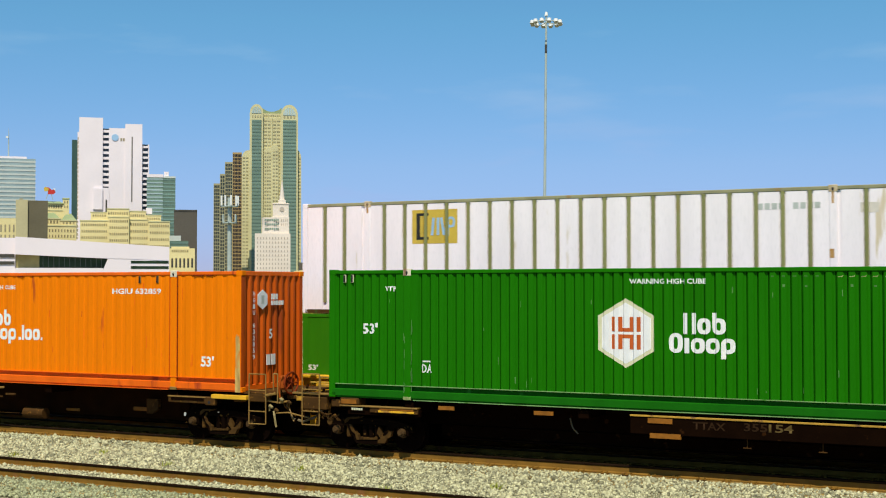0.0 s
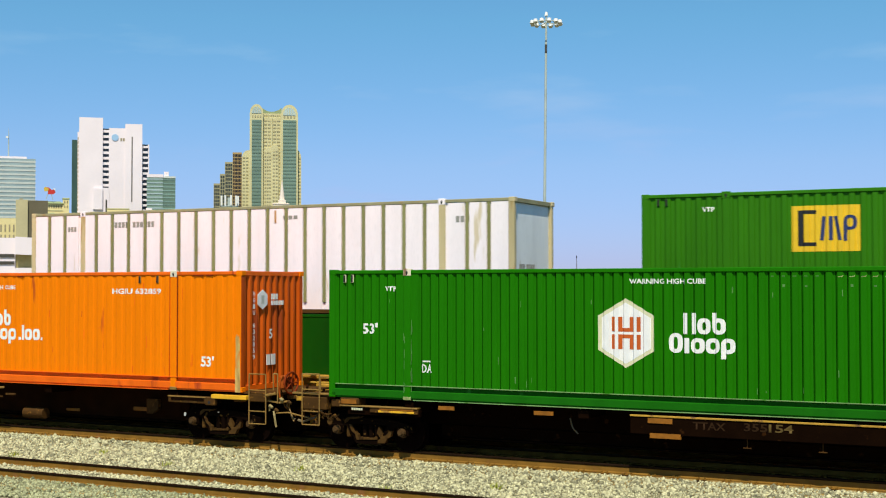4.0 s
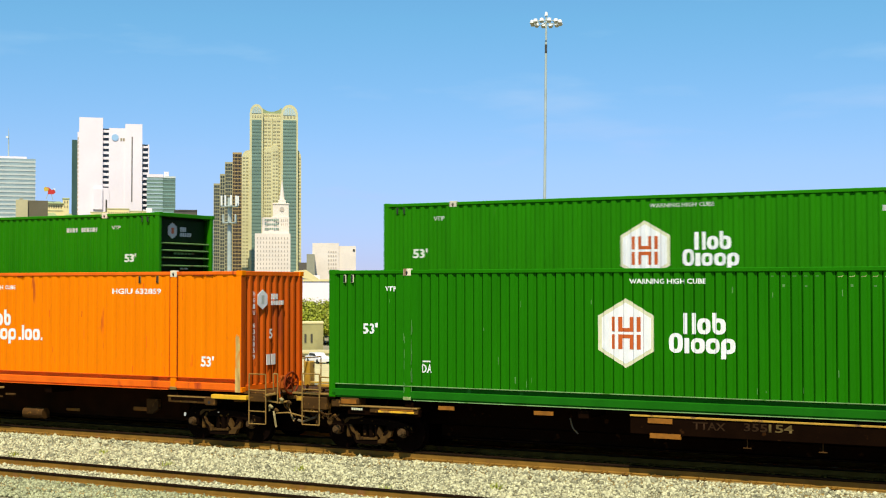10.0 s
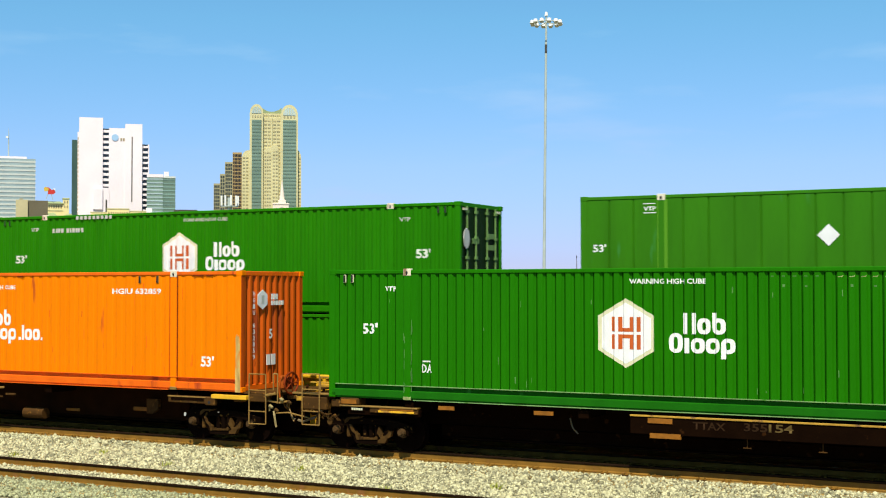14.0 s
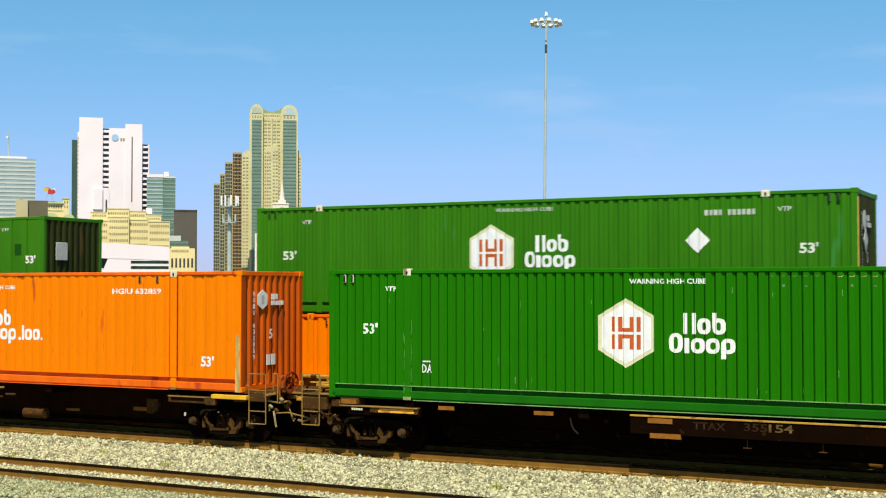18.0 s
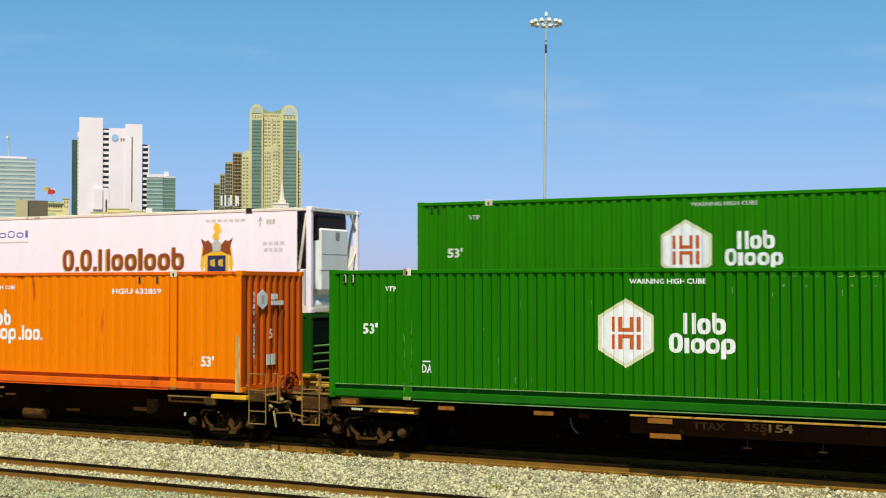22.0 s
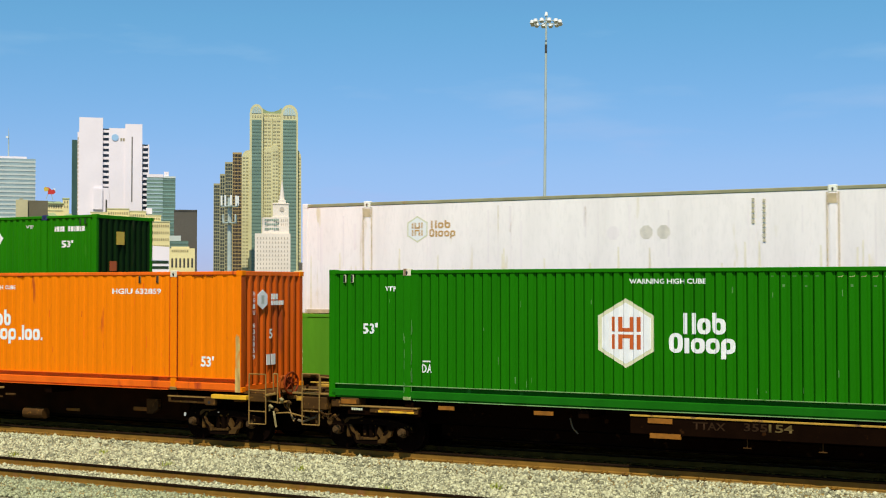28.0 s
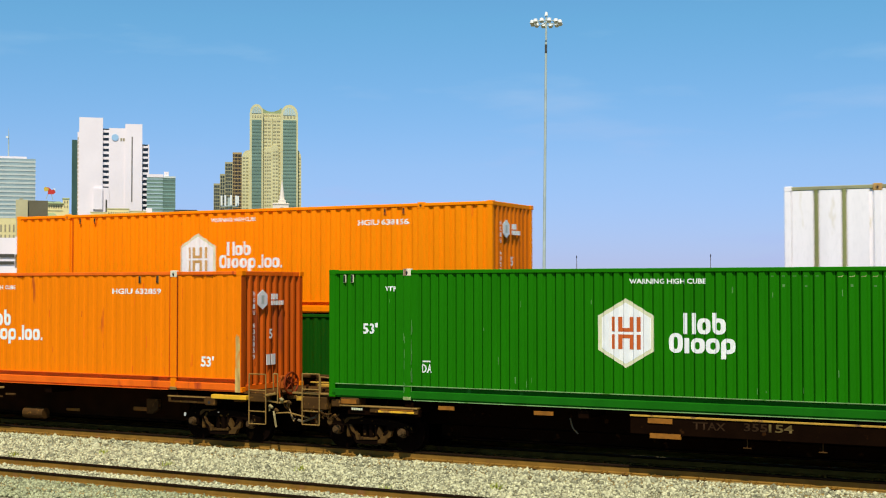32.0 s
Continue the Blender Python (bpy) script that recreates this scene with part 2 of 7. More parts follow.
# Bed and ties below the cars: the black shade there is painted in.
BED_SHADED = material("shaded_ballast_bed", (0.025, 0.017, 0.007), 0.95, second=(0.01, 0.007, 0.003), spec=0.03, size=3, bump=0.8, bump_size=16)
TIE_SHADED = material("shaded_tie", (0.03, 0.016, 0.006), 0.9, spec=0.04, size=4, stretch=(1, 0.2, 1), vary=0.45, bump=0.5, spread=0.3)
POST_RED = paint("red_brown_post_paint", (0.5, 0.075, 0.004), 0.55, 0.3, 0.25, (0.25, 0.04, 0.008))
SEAM_RED = material("dark_red_seam", (0.22, 0.03, 0.004), 0.7, spec=0.1, size=6, vary=0.4)
STONE_FRONT = material("weathered_ballast_stone", (0.33, 0.335, 0.18), 0.9, spec=0.1, spots=(0.13, 0.14, 0.05), spot_amount=0.4, spot_size=5, size=20, vary=0.35, bump=0.2, bump_size=60, island=0.6)
TIE = material("weathered_tie", (0.14, 0.085, 0.035), 0.85, spec=0.1, size=4, stretch=(1, 0.2, 1), vary=0.45, bump=0.5, spread=0.3)
STONE = material("ballast_stone", (0.43, 0.405, 0.235), 0.85, spec=0.15, spots=(0.2, 0.14, 0.05), spot_amount=0.2, spot_size=14, size=20, vary=0.35, bump=0.2, bump_size=60, island=0.65)
BALLAST = material("ballast_bed", (0.3, 0.26, 0.14), 0.9, spec=0.1, second=(0.2, 0.17, 0.1), size=6, bump=0.8, bump_size=16)
SOIL = material("dry_soil_and_scrub", (0.28, 0.24, 0.14), 0.95, second=(0.13, 0.14, 0.05), size=0.05, spots=(0.33, 0.3, 0.22), spot_amount=0.4, spot_size=0.02, bump=0.3, bump_size=0.6)
GALV = material("galvanised_pole", (0.46, 0.52, 0.46), 0.5, 0.1, size=1.0, vary=0.2)
LAMP_WHITE = material("lamp_housing", (0.8, 0.8, 0.74), 0.4, size=3, vary=0.15)
LAMP_GLASS = material("lamp_lens", (0.45, 0.42, 0.28), 0.2, size=3, vary=0.15)
BARK = material("bark", (0.1, 0.075, 0.045), 0.9, size=4, vary=0.4, bump=0.6, bump_size=12)
LEAF = material("leaves", (0.34, 0.37, 0.02), 0.65, size=2, vary=0.4, island=0.5)


# ---- building blocks ----
def part(name, bm, mat, parent, label=""):
    """Link a bmesh, or a ready mesh, as one mesh object under parent."""
    if isinstance(bm, bmesh.types.BMesh):
        me = bpy.data.meshes.new(name)
        bm.to_mesh(me)
        bm.free()
    else:
        me = bm
    if mat and not me.materials:
        me.materials.append(mat)
    ob = new(name, me)
    if parent:
        ob.parent = parent
    if label:
        ob["label"] = label
    return ob


def empty(name, m, label, category, group="", kind=""):
    ob = new(name)
    ob.matrix_world = m
    return tagged(ob, label, category, group, kind)


def box(bm, x0, x1, y0, y1, z0, z1, bev=0.0):
    r = bmesh.ops.create_cube(bm, size=1.0, matrix=Matrix.LocRotScale(
        ((x0 + x1) / 2, (y0 + y1) / 2, (z0 + z1) / 2), None, (x1 - x0, y1 - y0, z1 - z0)))
    if bev:
        es = list({e for v in r["verts"] for e in v.link_edges})
        bmesh.ops.bevel(bm, geom=es, offset=bev, segments=1, affect="EDGES")
    return bm


def boxed(*a, bev=0.0):
    return box(bmesh.new(), *a, bev=bev)


def tube(bm, p0, p1, r0, r1=None, n=8):
    p0, p1 = Vector(p0), Vector(p1)
    d = p1 - p0
    m = Matrix.Translation((p0 + p1) / 2) @ d.to_track_quat("Z", "Y").to_matrix().to_4x4()
    bmesh.ops.create_cone(bm, cap_ends=True, segments=n, radius1=r0, radius2=r0 if r1 is None else r1, depth=d.length, matrix=m)
    return bm


def pipe(bm, pts, r, n=6):
    for a, b in zip(pts, pts[1:]):
        tube(bm, a, b, r, n=n)
    return bm


def plate(bm, outline, y0, y1):
    """Extrude an outline in x, z from y0 (front) to y1."""
    f = [bm.verts.new((x, y0, z)) for x, z in outline]
    b = [bm.verts.new((x, y1, z)) for x, z in outline]
    k = len(f)
    bm.faces.new(f)
    bm.faces.new(b[::-1])
    for i in range(k):
        bm.faces.new((f[i], b[i], b[(i + 1) % k], f[(i + 1) % k]))
    bmesh.ops.recalc_face_normals(bm, faces=bm.faces[:])
    return bm


def profile_sheet(pts, z0, z1, flip=False):
    """A folded sheet: the polyline pts in x, y, raised from z0 to z1."""
    bm = bmesh.new()
    lo = [bm.verts.new((x, y, z0)) for x, y in pts]
    hi = [bm.verts.new((x, y, z1)) for x, y in pts]
    for i in range(len(pts) - 1):
        q = (lo[i], lo[i + 1], hi[i + 1], hi[i])
        bm.faces.new(q[::-1] if flip else q)
    return bm


TEXTS = {}


def text_mesh(body, height, mat, width=None):
    """Flat lettering standing in x, z, reading from -y, centred, as a mesh."""
    key = (body, height, mat.name, width)
    if key not in TEXTS:
        cu = bpy.data.curves.new("lettering", "FONT")
        cu.body, cu.align_x, cu.align_y, cu.resolution_u = body, "CENTER", "CENTER", 2
        cu.offset = 0.022 if height < 0.2 else 0.032
        tmp = bpy.data.objects.new("lettering", cu)
        scene.collection.objects.link(tmp)
        bpy.context.view_layer.update()
        me = bpy.data.meshes.new_from_object(tmp.evaluated_get(bpy.context.evaluated_depsgraph_get()))
        bpy.data.objects.remove(tmp)
        bpy.data.curves.remove(cu)
        xs = [v.co.x for v in me.vertices]
        ys = [v.co.y for v in me.vertices]
        k = height / (max(ys) - min(ys))
        kx = width / (max(xs) - min(xs)) if width else k
        cx, cy = (max(xs) + min(xs)) / 2, (max(ys) + min(ys)) / 2
        for v in me.vertices:
            v.co = ((v.co.x - cx) * kx, 0, (v.co.y - cy) * k)
        me.materials.clear()
        me.materials.append(mat)
        TEXTS[key] = me
    return TEXTS[key]


def lettering(parent, body, x, y, z, height, mat, width=None, name="lettering", turn=0):
    me = text_mesh(body, height, mat, width)
    if y is None:
        bm = bmesh.new()
        bm.from_mesh(me)
        bmesh.ops.translate(bm, vec=(x, 0, z), verts=bm.verts[:])
        ob = mark(parent, bm, mat, name)
    else:
        ob = part(name, me, None, parent)
        ob.matrix_local = pose(x, y, z, 0, 0, turn)
    if height < 0.2:
        ob["kind"] = "stuff"
    return ob


def bars(parent, x0, x1, z0, z1, y, mat, count, name="word_bar", at=None):
    """A run of plain upright bars, as wide as an unreadable word."""
    w = (x1 - x0) / count
    for i in range(count):
        if count > 7 and i == 4:
            continue
        a = x0 + i * w
        if at or y is not None:
            ob = part(name, boxed(a + 0.1 * w, a + 0.86 * w, y - 0.006, y + 0.004, z0, z1), mat, parent)
            if at:
                ob.matrix_local = at
        else:
            mark(parent, rect(a + 0.1 * w, a + 0.86 * w, z0, z1), mat, name)


# ---- freight containers ----
LEN, WID, HGT = 16.154, 2.591, 2.896
POSTS = (2.046, 14.108)
MESHES = {}


def cached(key, make):
    if key not in MESHES:
        bm = make()
        me = bpy.data.meshes.new(str(key[0]))
        bm.to_mesh(me)
        bm.free()
        me.materials.append(key[-1])
        MESHES[key] = me
    return MESHES[key]


def corrugation(x0, x1, y_out, depth, pitch, land=0.36, slope=0.12):
    n = round((x1 - x0) / pitch)
    p = (x1 - x0) / n
    pts = []
    for i in range(n):
        a = x0 + i * p
        pts += [(a, y_out), (a + land * p, y_out), (a + (land + 0.5 * slope) * p, y_out + depth), (a + (1 - 1.1 * slope) * p, y_out + depth)]
    return pts + [(x1, y_out)]


FOLDS = {"corrugated": (0.211, 0.045, 0.42, 0.17), "fine": (0.31, 0.036, 0.44, 0.16), "faint": (0.31, 0.018, 0.44, 0.2), "soft": (0.25, 0.03, 0.4, 0.16)}


def side_points(style):
    """The side sheet's folds in x, y."""
    if style == "corrugated":
        pts = []
        for x0, x1, first, pitch in ((0.1, 1.955, 0.693 - 2 * 0.2105, 0.2105), (2.135, 14.02, 2.414 - 0.213, 0.213), (14.2, LEN - 0.1, 14.25, 0.2105)):
            pts.append((x0, 0.018))
            x = first
            while x < x1 - 0.03:
                if x - 0.09 > x0:
                    # A narrow deep slot is added at each fold's foot to render a dark line.
                    pts += [(x - 0.1, 0.018), (x - 0.07, 0.05), (x - 0.032, 0.052), (x - 0.031, 0.1), (x - 0.019, 0.1), (x - 0.018, 0.054), (x + 0.012, 0.018)]
                x += pitch
            pts.append((x1, 0.018))
        return pts
    if style in FOLDS:
        pitch, depth, land, slope = FOLDS[style]
        return corrugation(0.1, LEN - 0.1, 0.018, depth, pitch, land, slope)
    pts = []
    if style == "ribbed":
        p = (LEN - 0.2) / 26
        for i in range(26):
            a = 0.1 + i * p
            pts += [(a, 0.045), (a + 0.07, 0.045), (a + 0.071, 0.012), (a + p - 0.071, 0.012), (a + p - 0.07, 0.045)]
        return pts + [(LEN - 0.1, 0.045)]
    if style == "seamed":
        p = (LEN - 0.2) / 26
        for i in range(26):
            a = 0.1 + i * p
            pts += [(a, 0.012), (a + 0.004, 0.034), (a + 0.03, 0.03), (a + 0.05, 0.014)]
        return pts + [(LEN - 0.1, 0.012)]
    p = (LEN - 0.2) / 13
    for i in range(13):
        a = 0.1 + i * p
        pts += [(a, 0.016), (a + 0.01, 0.021), (a + 0.02, 0.016), (a + p / 2, 0.014)]
    return pts + [(LEN - 0.1, 0.016)]


def side_sheet(style, far, bay=0.0):
    pts = [p for p in side_points(style) if p[0] < LEN - bay - 0.02] + ([(LEN - bay, 0.016)] if bay else [])
    pts = pts if bay else side_points(style)
    if far:
        pts = [(x, WID - y) for x, y in pts]
    return profile_sheet(pts, 0.3 if style in FOLDS else 0.1, HGT - 0.1, flip=far)


SILL_SECTION = ((0.0, 0.3), (0.09, 0.3), (0.09, 0.0), (0.034, 0.0), (0.034, 0.036), (-0.004, 0.044), (-0.004, 0.185), (0.03, 0.2), (0.066, 0.205), (0.066, 0.296), (0.0, 0.296))


def plain_sill(top):
    return ((-0.004, 0.0), (0.09, 0.0), (0.09, top), (-0.004, top))


SIDES = {}  # style of each container's side, for marks painted on it


def mark(parent, bm, mat, name, lift=0.004):
    """Link a flat mark in x, z; on a container's side it follows the folds of the sheet."""
    top = parent
    while top.parent:
        top = top.parent
    style = SIDES.get(top.name)
    if style:
        pts = [p for p in side_points(style) if p[1] < 0.08]
        xs = [v.co.x for v in bm.verts]
        for x, _ in pts:
            if min(xs) < x < max(xs):
                bmesh.ops.bisect_plane(bm, geom=bm.verts[:] + bm.edges[:] + bm.faces[:], plane_co=(x, 0, 0), plane_no=(1, 0, 0))
        px, py = np.array(pts).T
        for v in bm.verts:
            v.co.y = float(np.interp(v.co.x, px, py)) - lift
    return part(name, bm, mat, parent)


def flat(outline, y=0.0):
    bm = bmesh.new()
    f = bm.faces.new([bm.verts.new((x, y, z)) for x, z in outline])
    f.normal_update()
    if f.normal.y > 0:
        f.normal_flip()
    return bm


def rect(x0, x1, z0, z1):
    return flat([(x0, z0), (x1, z0), (x1, z1), (x0, z1)])


def end_pieces(style, right):
    """Pieces of an end wall between the corner posts, as (name, mesh builder)."""
    m = Matrix.Translation((LEN, 0, 0)) @ Matrix.Rotation(radians(90), 4, "Z") if right else Matrix.Rotation(radians(-90), 4, "Z") @ Matrix.Translation((-WID, 0, 0))

    def put(make):
        def built():
            bm = make()
            bmesh.ops.transform(bm, matrix=m, verts=bm.verts[:])
            return bm
        return built
    if style == "front":
        return [("end_wall", 0, put(lambda: profile_sheet(corrugation(0.12, WID - 0.12, 0.015, 0.06, 0.27, 0.3, 0.24), 0.16, HGT - 0.12)))]
    if style == "panel":
        return [("end_panel", 0, put(lambda: boxed(0.12, WID - 0.12, 0.09, 0.12, 0.16, HGT - 0.12, bev=0.008)))]
    if style == "bay":
        return [("bulkhead", 0, put(lambda: boxed(0.05, WID - 0.05, 0.46, 0.52, 0.1, HGT - 0.05)))]
    if style == "slatted":
        out = [("end_wall", 0, put(lambda: profile_sheet([(0.12, 0.3), (WID - 0.12, 0.3)], 0.16, HGT - 0.12))),
               ("end_panel", 0, put(lambda: boxed(0.2, WID - 0.2, 0.2, 0.298, 2.06, 2.7, bev=0.01)))]
        for k, z in enumerate((0.18, 0.4, 0.62, 0.84, 1.08, 1.32, 1.55, 1.77, 1.98)):
            out.append(("slat", k, put(lambda z=z: boxed(0.14, WID - 0.14, 0.06, 0.29, z, z + 0.045, bev=0.012))))
        return out
    return [("door", k, put(lambda a=a, b=b: boxed(a, b, 0.03, 0.07, 0.15, HGT - 0.12, bev=0.008))) for k, (a, b) in enumerate(((0.1, WID / 2 - 0.01), (WID / 2 + 0.01, WID - 0.1)))]


def extrude_x(outline, x0, x1):
    """A bar of constant section: outline in y, z."""
    bm = bmesh.new()
    a = [bm.verts.new((x0, y, z)) for y, z in outline]
    b = [bm.verts.new((x1, y, z)) for y, z in outline]
    n = len(a)
    for i in range(n):
        bm.faces.new((a[i], b[i], b[(i + 1) % n], a[(i + 1) % n]))
    bm.faces.new(a)
    bm.faces.new(b[::-1])
    bmesh.ops.recalc_face_normals(bm, faces=bm.faces[:])
    return bm


def container(name, m, label, colour, side="corrugated", end="front", end_colour=None, rail=None, post=None, cast=None, ridge=None, group="", left_end="doors", vent=None, bay=0.0, sill=None, edge=None):
    """A 53 foot container. Origin at the lower corner of its left end on the near side."""
    end_colour, rail, post, cast = end_colour or colour, rail or colour, post or colour, cast or colour
    sill = sill or rail
    vents = (2.56, 3.12, 13.04, 13.6) if colour in (ORANGE, ORANGE_TRAIN) else (0.42, 0.62, LEN - 0.62, LEN - 0.42)
    c = empty(name, m, label, "container", group)
    SIDES[c.name] = side

    def add(nm, key, make, mat, lab=""):
        return part(nm, cached((nm, *key, mat), make), None, c, lab)

    add("side_panel", (side, 0, bay), lambda: side_sheet(side, False, bay), colour)
    add("side_panel", (side, 1, bay), lambda: side_sheet(side, True, bay), colour)
    for y, k in ((0.0, 0), (WID - 0.09, 1)):
        add("top_rail", (k, bay), lambda: boxed(0.1, LEN - max(bay, 0.1), y, y + 0.09, HGT - 0.1, HGT - 0.015, bev=0.012), rail)
        s = -1 if k else 1
        o = WID if k else 0.0
        add("bottom_rail", (k, side in FOLDS, bay), lambda: extrude_x([(o + s * u, v) for u, v in (SILL_SECTION if side in FOLDS else plain_sill(0.2 if bay else 0.1))], 0.1, LEN - 0.1), sill)
        if side in ("corrugated", "faint") and k == 0:
            add("sill_flange", (k,), lambda: extrude_x([(-0.016, 0.316), (0.02, 0.318), (0.02, 0.302), (-0.016, 0.302)], 0.18, LEN - 0.18), edge or sill)
            add("sill_lip", (k,), lambda: boxed(2.2, LEN - 2.2, -0.012, 0.05, -0.012, 0.006, bev=0.003), edge or sill)
    for i, x in enumerate((0.0, LEN - 0.16)):
        for j, y in enumerate((0.0, WID - 0.12)):
            add("corner_post", (i, j), lambda: boxed(x, x + 0.16, y, y + 0.12, 0.1, HGT - 0.1, bev=0.012), post)
            for z in (0.0, HGT - 0.118):
                add("corner_casting", (i, j, z), lambda: boxed(x, x + 0.178, y - 0.004, y + 0.166, z, z + 0.118, bev=0.01), post)
    for i, x in enumerate(POSTS):
        for j, y in enumerate((-0.006, WID - 0.08)):
            add("lift_post", (i, j), lambda: boxed(x - 0.092, x + 0.092, y, y + 0.086, 0.0, HGT - 0.05, bev=0.02), post)
            lc = add("lift_casting", (i, j), lambda: boxed(x - 0.1, x + 0.1, y - 0.006, y + 0.1, HGT - 0.15, HGT + 0.012, bev=0.012), cast)
            if j == 0:
                part("casting_hole", cached(("casting_hole", i, BLACK), lambda: plate(bmesh.new(), [(x - 0.03, HGT - 0.07), (x, HGT - 0.03), (x + 0.03, HGT - 0.07), (x + 0.012, HGT - 0.13), (x - 0.012, HGT - 0.13)], y - 0.009, y)), None, lc)
    if side in FOLDS:
        for x in vents:
            vn = add("vent", (x,), lambda: boxed(x - 0.036, x + 0.036, -0.004, 0.03, 2.6, 2.78, bev=0.008), vent or post)
            part("vent_opening", cached(("vent_opening", x, BLACK), lambda: boxed(x - 0.028, x + 0.022, -0.008, 0.0, 2.612, 2.775)), None, vn)
    if ridge:
        n = 26
        p = (LEN - 0.2) / n
        for i in range(n + 1):
            x = 0.1 + i * p
            if i == 0 or i == n or min(abs(x - q) for q in POSTS) < 0.2:
                continue
            ob = add("panel_joint", ("r",), lambda: boxed(-0.046, 0.046, 0.0, 0.04, 0.28, HGT - 0.1, bev=0.01), ridge)
            ob.location = (x, 0, 0)
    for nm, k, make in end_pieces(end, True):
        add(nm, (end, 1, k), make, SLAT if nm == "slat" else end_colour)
    for nm, k, make in end_pieces(left_end, False):
        add(nm, (left_end, 0, k), make, colour)
    for x, k in ((0.02, 0), (LEN - 0.12, 1)):
        add("header", (k,), lambda: boxed(x, x + 0.1, 0.1, WID - 0.1, HGT - 0.12, HGT - 0.01, bev=0.01), rail)
        add("sill", (k,), lambda: boxed(x, x + 0.1, 0.1, WID - 0.1, 0.02, 0.16, bev=0.01), rail)
    add("roof", (bay,), lambda: boxed(0.08, LEN - max(bay, 0.08), 0.06, WID - 0.06, HGT - 0.05, HGT - 0.02), colour)
    add("floor_frame", (), lambda: boxed(0.1, LEN - 0.1, 0.08, WID - 0.08, 0.06, 0.14), BLACK)
    if end == "doors":
        bar, grip = (ORANGE_DULL, GRAB) if colour is ORANGE else (SLAT, MARK_CREAM)
        for y in (0.42, 0.95, 1.64, 2.17):
            add("lock_rod", (y,), lambda: tube(bmesh.new(), (LEN + 0.0, y, 0.1), (LEN + 0.0, y, HGT - 0.1), 0.026), bar)
            for z in (0.5, 1.42, 1.95, 2.62):
                add("rod_bracket", (y, z), lambda: boxed(LEN - 0.02, LEN + 0.035, y - 0.06, y + 0.06, z, z + 0.07), bar)
        for k, (y0, y1, z) in enumerate(((0.2, 0.9, 1.02), (1.5, 2.3, 1.02), (0.16, 0.4, 2.68), (2.2, 2.44, 2.68), (0.16, 0.5, 0.6))):
            add("rod_handle", (k,), lambda: boxed(LEN - 0.01, LEN + 0.03, y0, y1, z, z + 0.06), grip)
    return c


def hexagon(parent, x, z, r, tone=None, h=None):
    """The white six-sided emblem with its red strokes, as plain shapes."""
    h = h or r * 1.17
    pts = [(0, h), (r, h * 0.5), (r, -h * 0.5), (0, -h), (-r, -h * 0.5), (-r, h * 0.5)]
    e = mark(parent, flat([(x + a, z + b) for a, b in pts]), MARK_CREAM, "emblem", 0.003)
    mark(e, flat([(x + a * 0.88, z + b * 0.88) for a, b in pts]), MARK, "emblem_face", 0.005)
    s = r / 0.6
    for sx in (-1, 1):
        for up in (-1, 1):
            a, b = sorted((sx * 0.235, sx * 0.31))
            c, d = sorted((up * 0.03, up * 0.33))
            mark(e, rect(x + a * s, x + b * s, z + c * s, z + d * s), tone or MARK_RED, "emblem_stroke", 0.008)
    for up in (-1, 1):
        pts = [(-0.16, 0.33), (-0.16, 0.028), (0.16, 0.028), (0.16, 0.33), (0.08, 0.33), (0.08, 0.105), (-0.08, 0.105), (-0.08, 0.33)]
        mark(e, flat([(x + a * s, z + b * s * up) for a, b in pts]), tone or MARK_RED, "emblem_stroke", 0.008)
    return e


def word_blocks(parent, rows, mat, name="word_block", lift=0.004):
    """Plain blocks standing in for brand lettering: each an outline in x, z."""
    for row in rows:
        bm = bmesh.new()
        for outline in (row if isinstance(row[0], list) else [row]):
            f = bm.faces.new([bm.verts.new((x, 0.0, z)) for x, z in outline])
            f.normal_update()
            if f.normal.y > 0:
                f.normal_flip()
        bmesh.ops.remove_doubles(bm, verts=bm.verts[:], dist=0.0005)
        mark(parent, bm, mat, name, lift)


def loop_mark(x0, x1, z0, z1, s, tail=0.0):
    """A rounded ring of stroke s, with a tail down (or up, if negative) along its left side, as a list of four-sided outlines."""
    cx, cz, rx, rz = (x0 + x1) / 2, (z0 + z1) / 2, (x1 - x0) / 2, (z1 - z0) / 2

    def ring(d):
        out = []
        for k in range(20):
            a = 2 * math.pi * k / 20
            u, v = math.cos(a), math.sin(a)
            out.append((cx + (rx - d) * math.copysign(abs(u) ** 0.72, u), cz + (rz - d * 0.85) * math.copysign(abs(v) ** 0.72, v)))
        return out
    o, i = ring(0.0), ring(s)
    if tail:  # a square corner where the tail joins
        for k in (11, 12, 13) if tail > 0 else (7, 8, 9):
            o[k] = (x0, o[k][1])
        o[14 if tail > 0 else 6] = (x0, z0 if tail > 0 else z1)
    quads = [[o[k], o[(k + 1) % 20], i[(k + 1) % 20], i[k]] for k in range(20)]
    if tail > 0:
        quads.append(block_line(x0, x0 + s, z0 - tail, z0))
    elif tail < 0:
        quads.append(block_line(x0, x0 + s, z1, z1 - tail))
    return quads


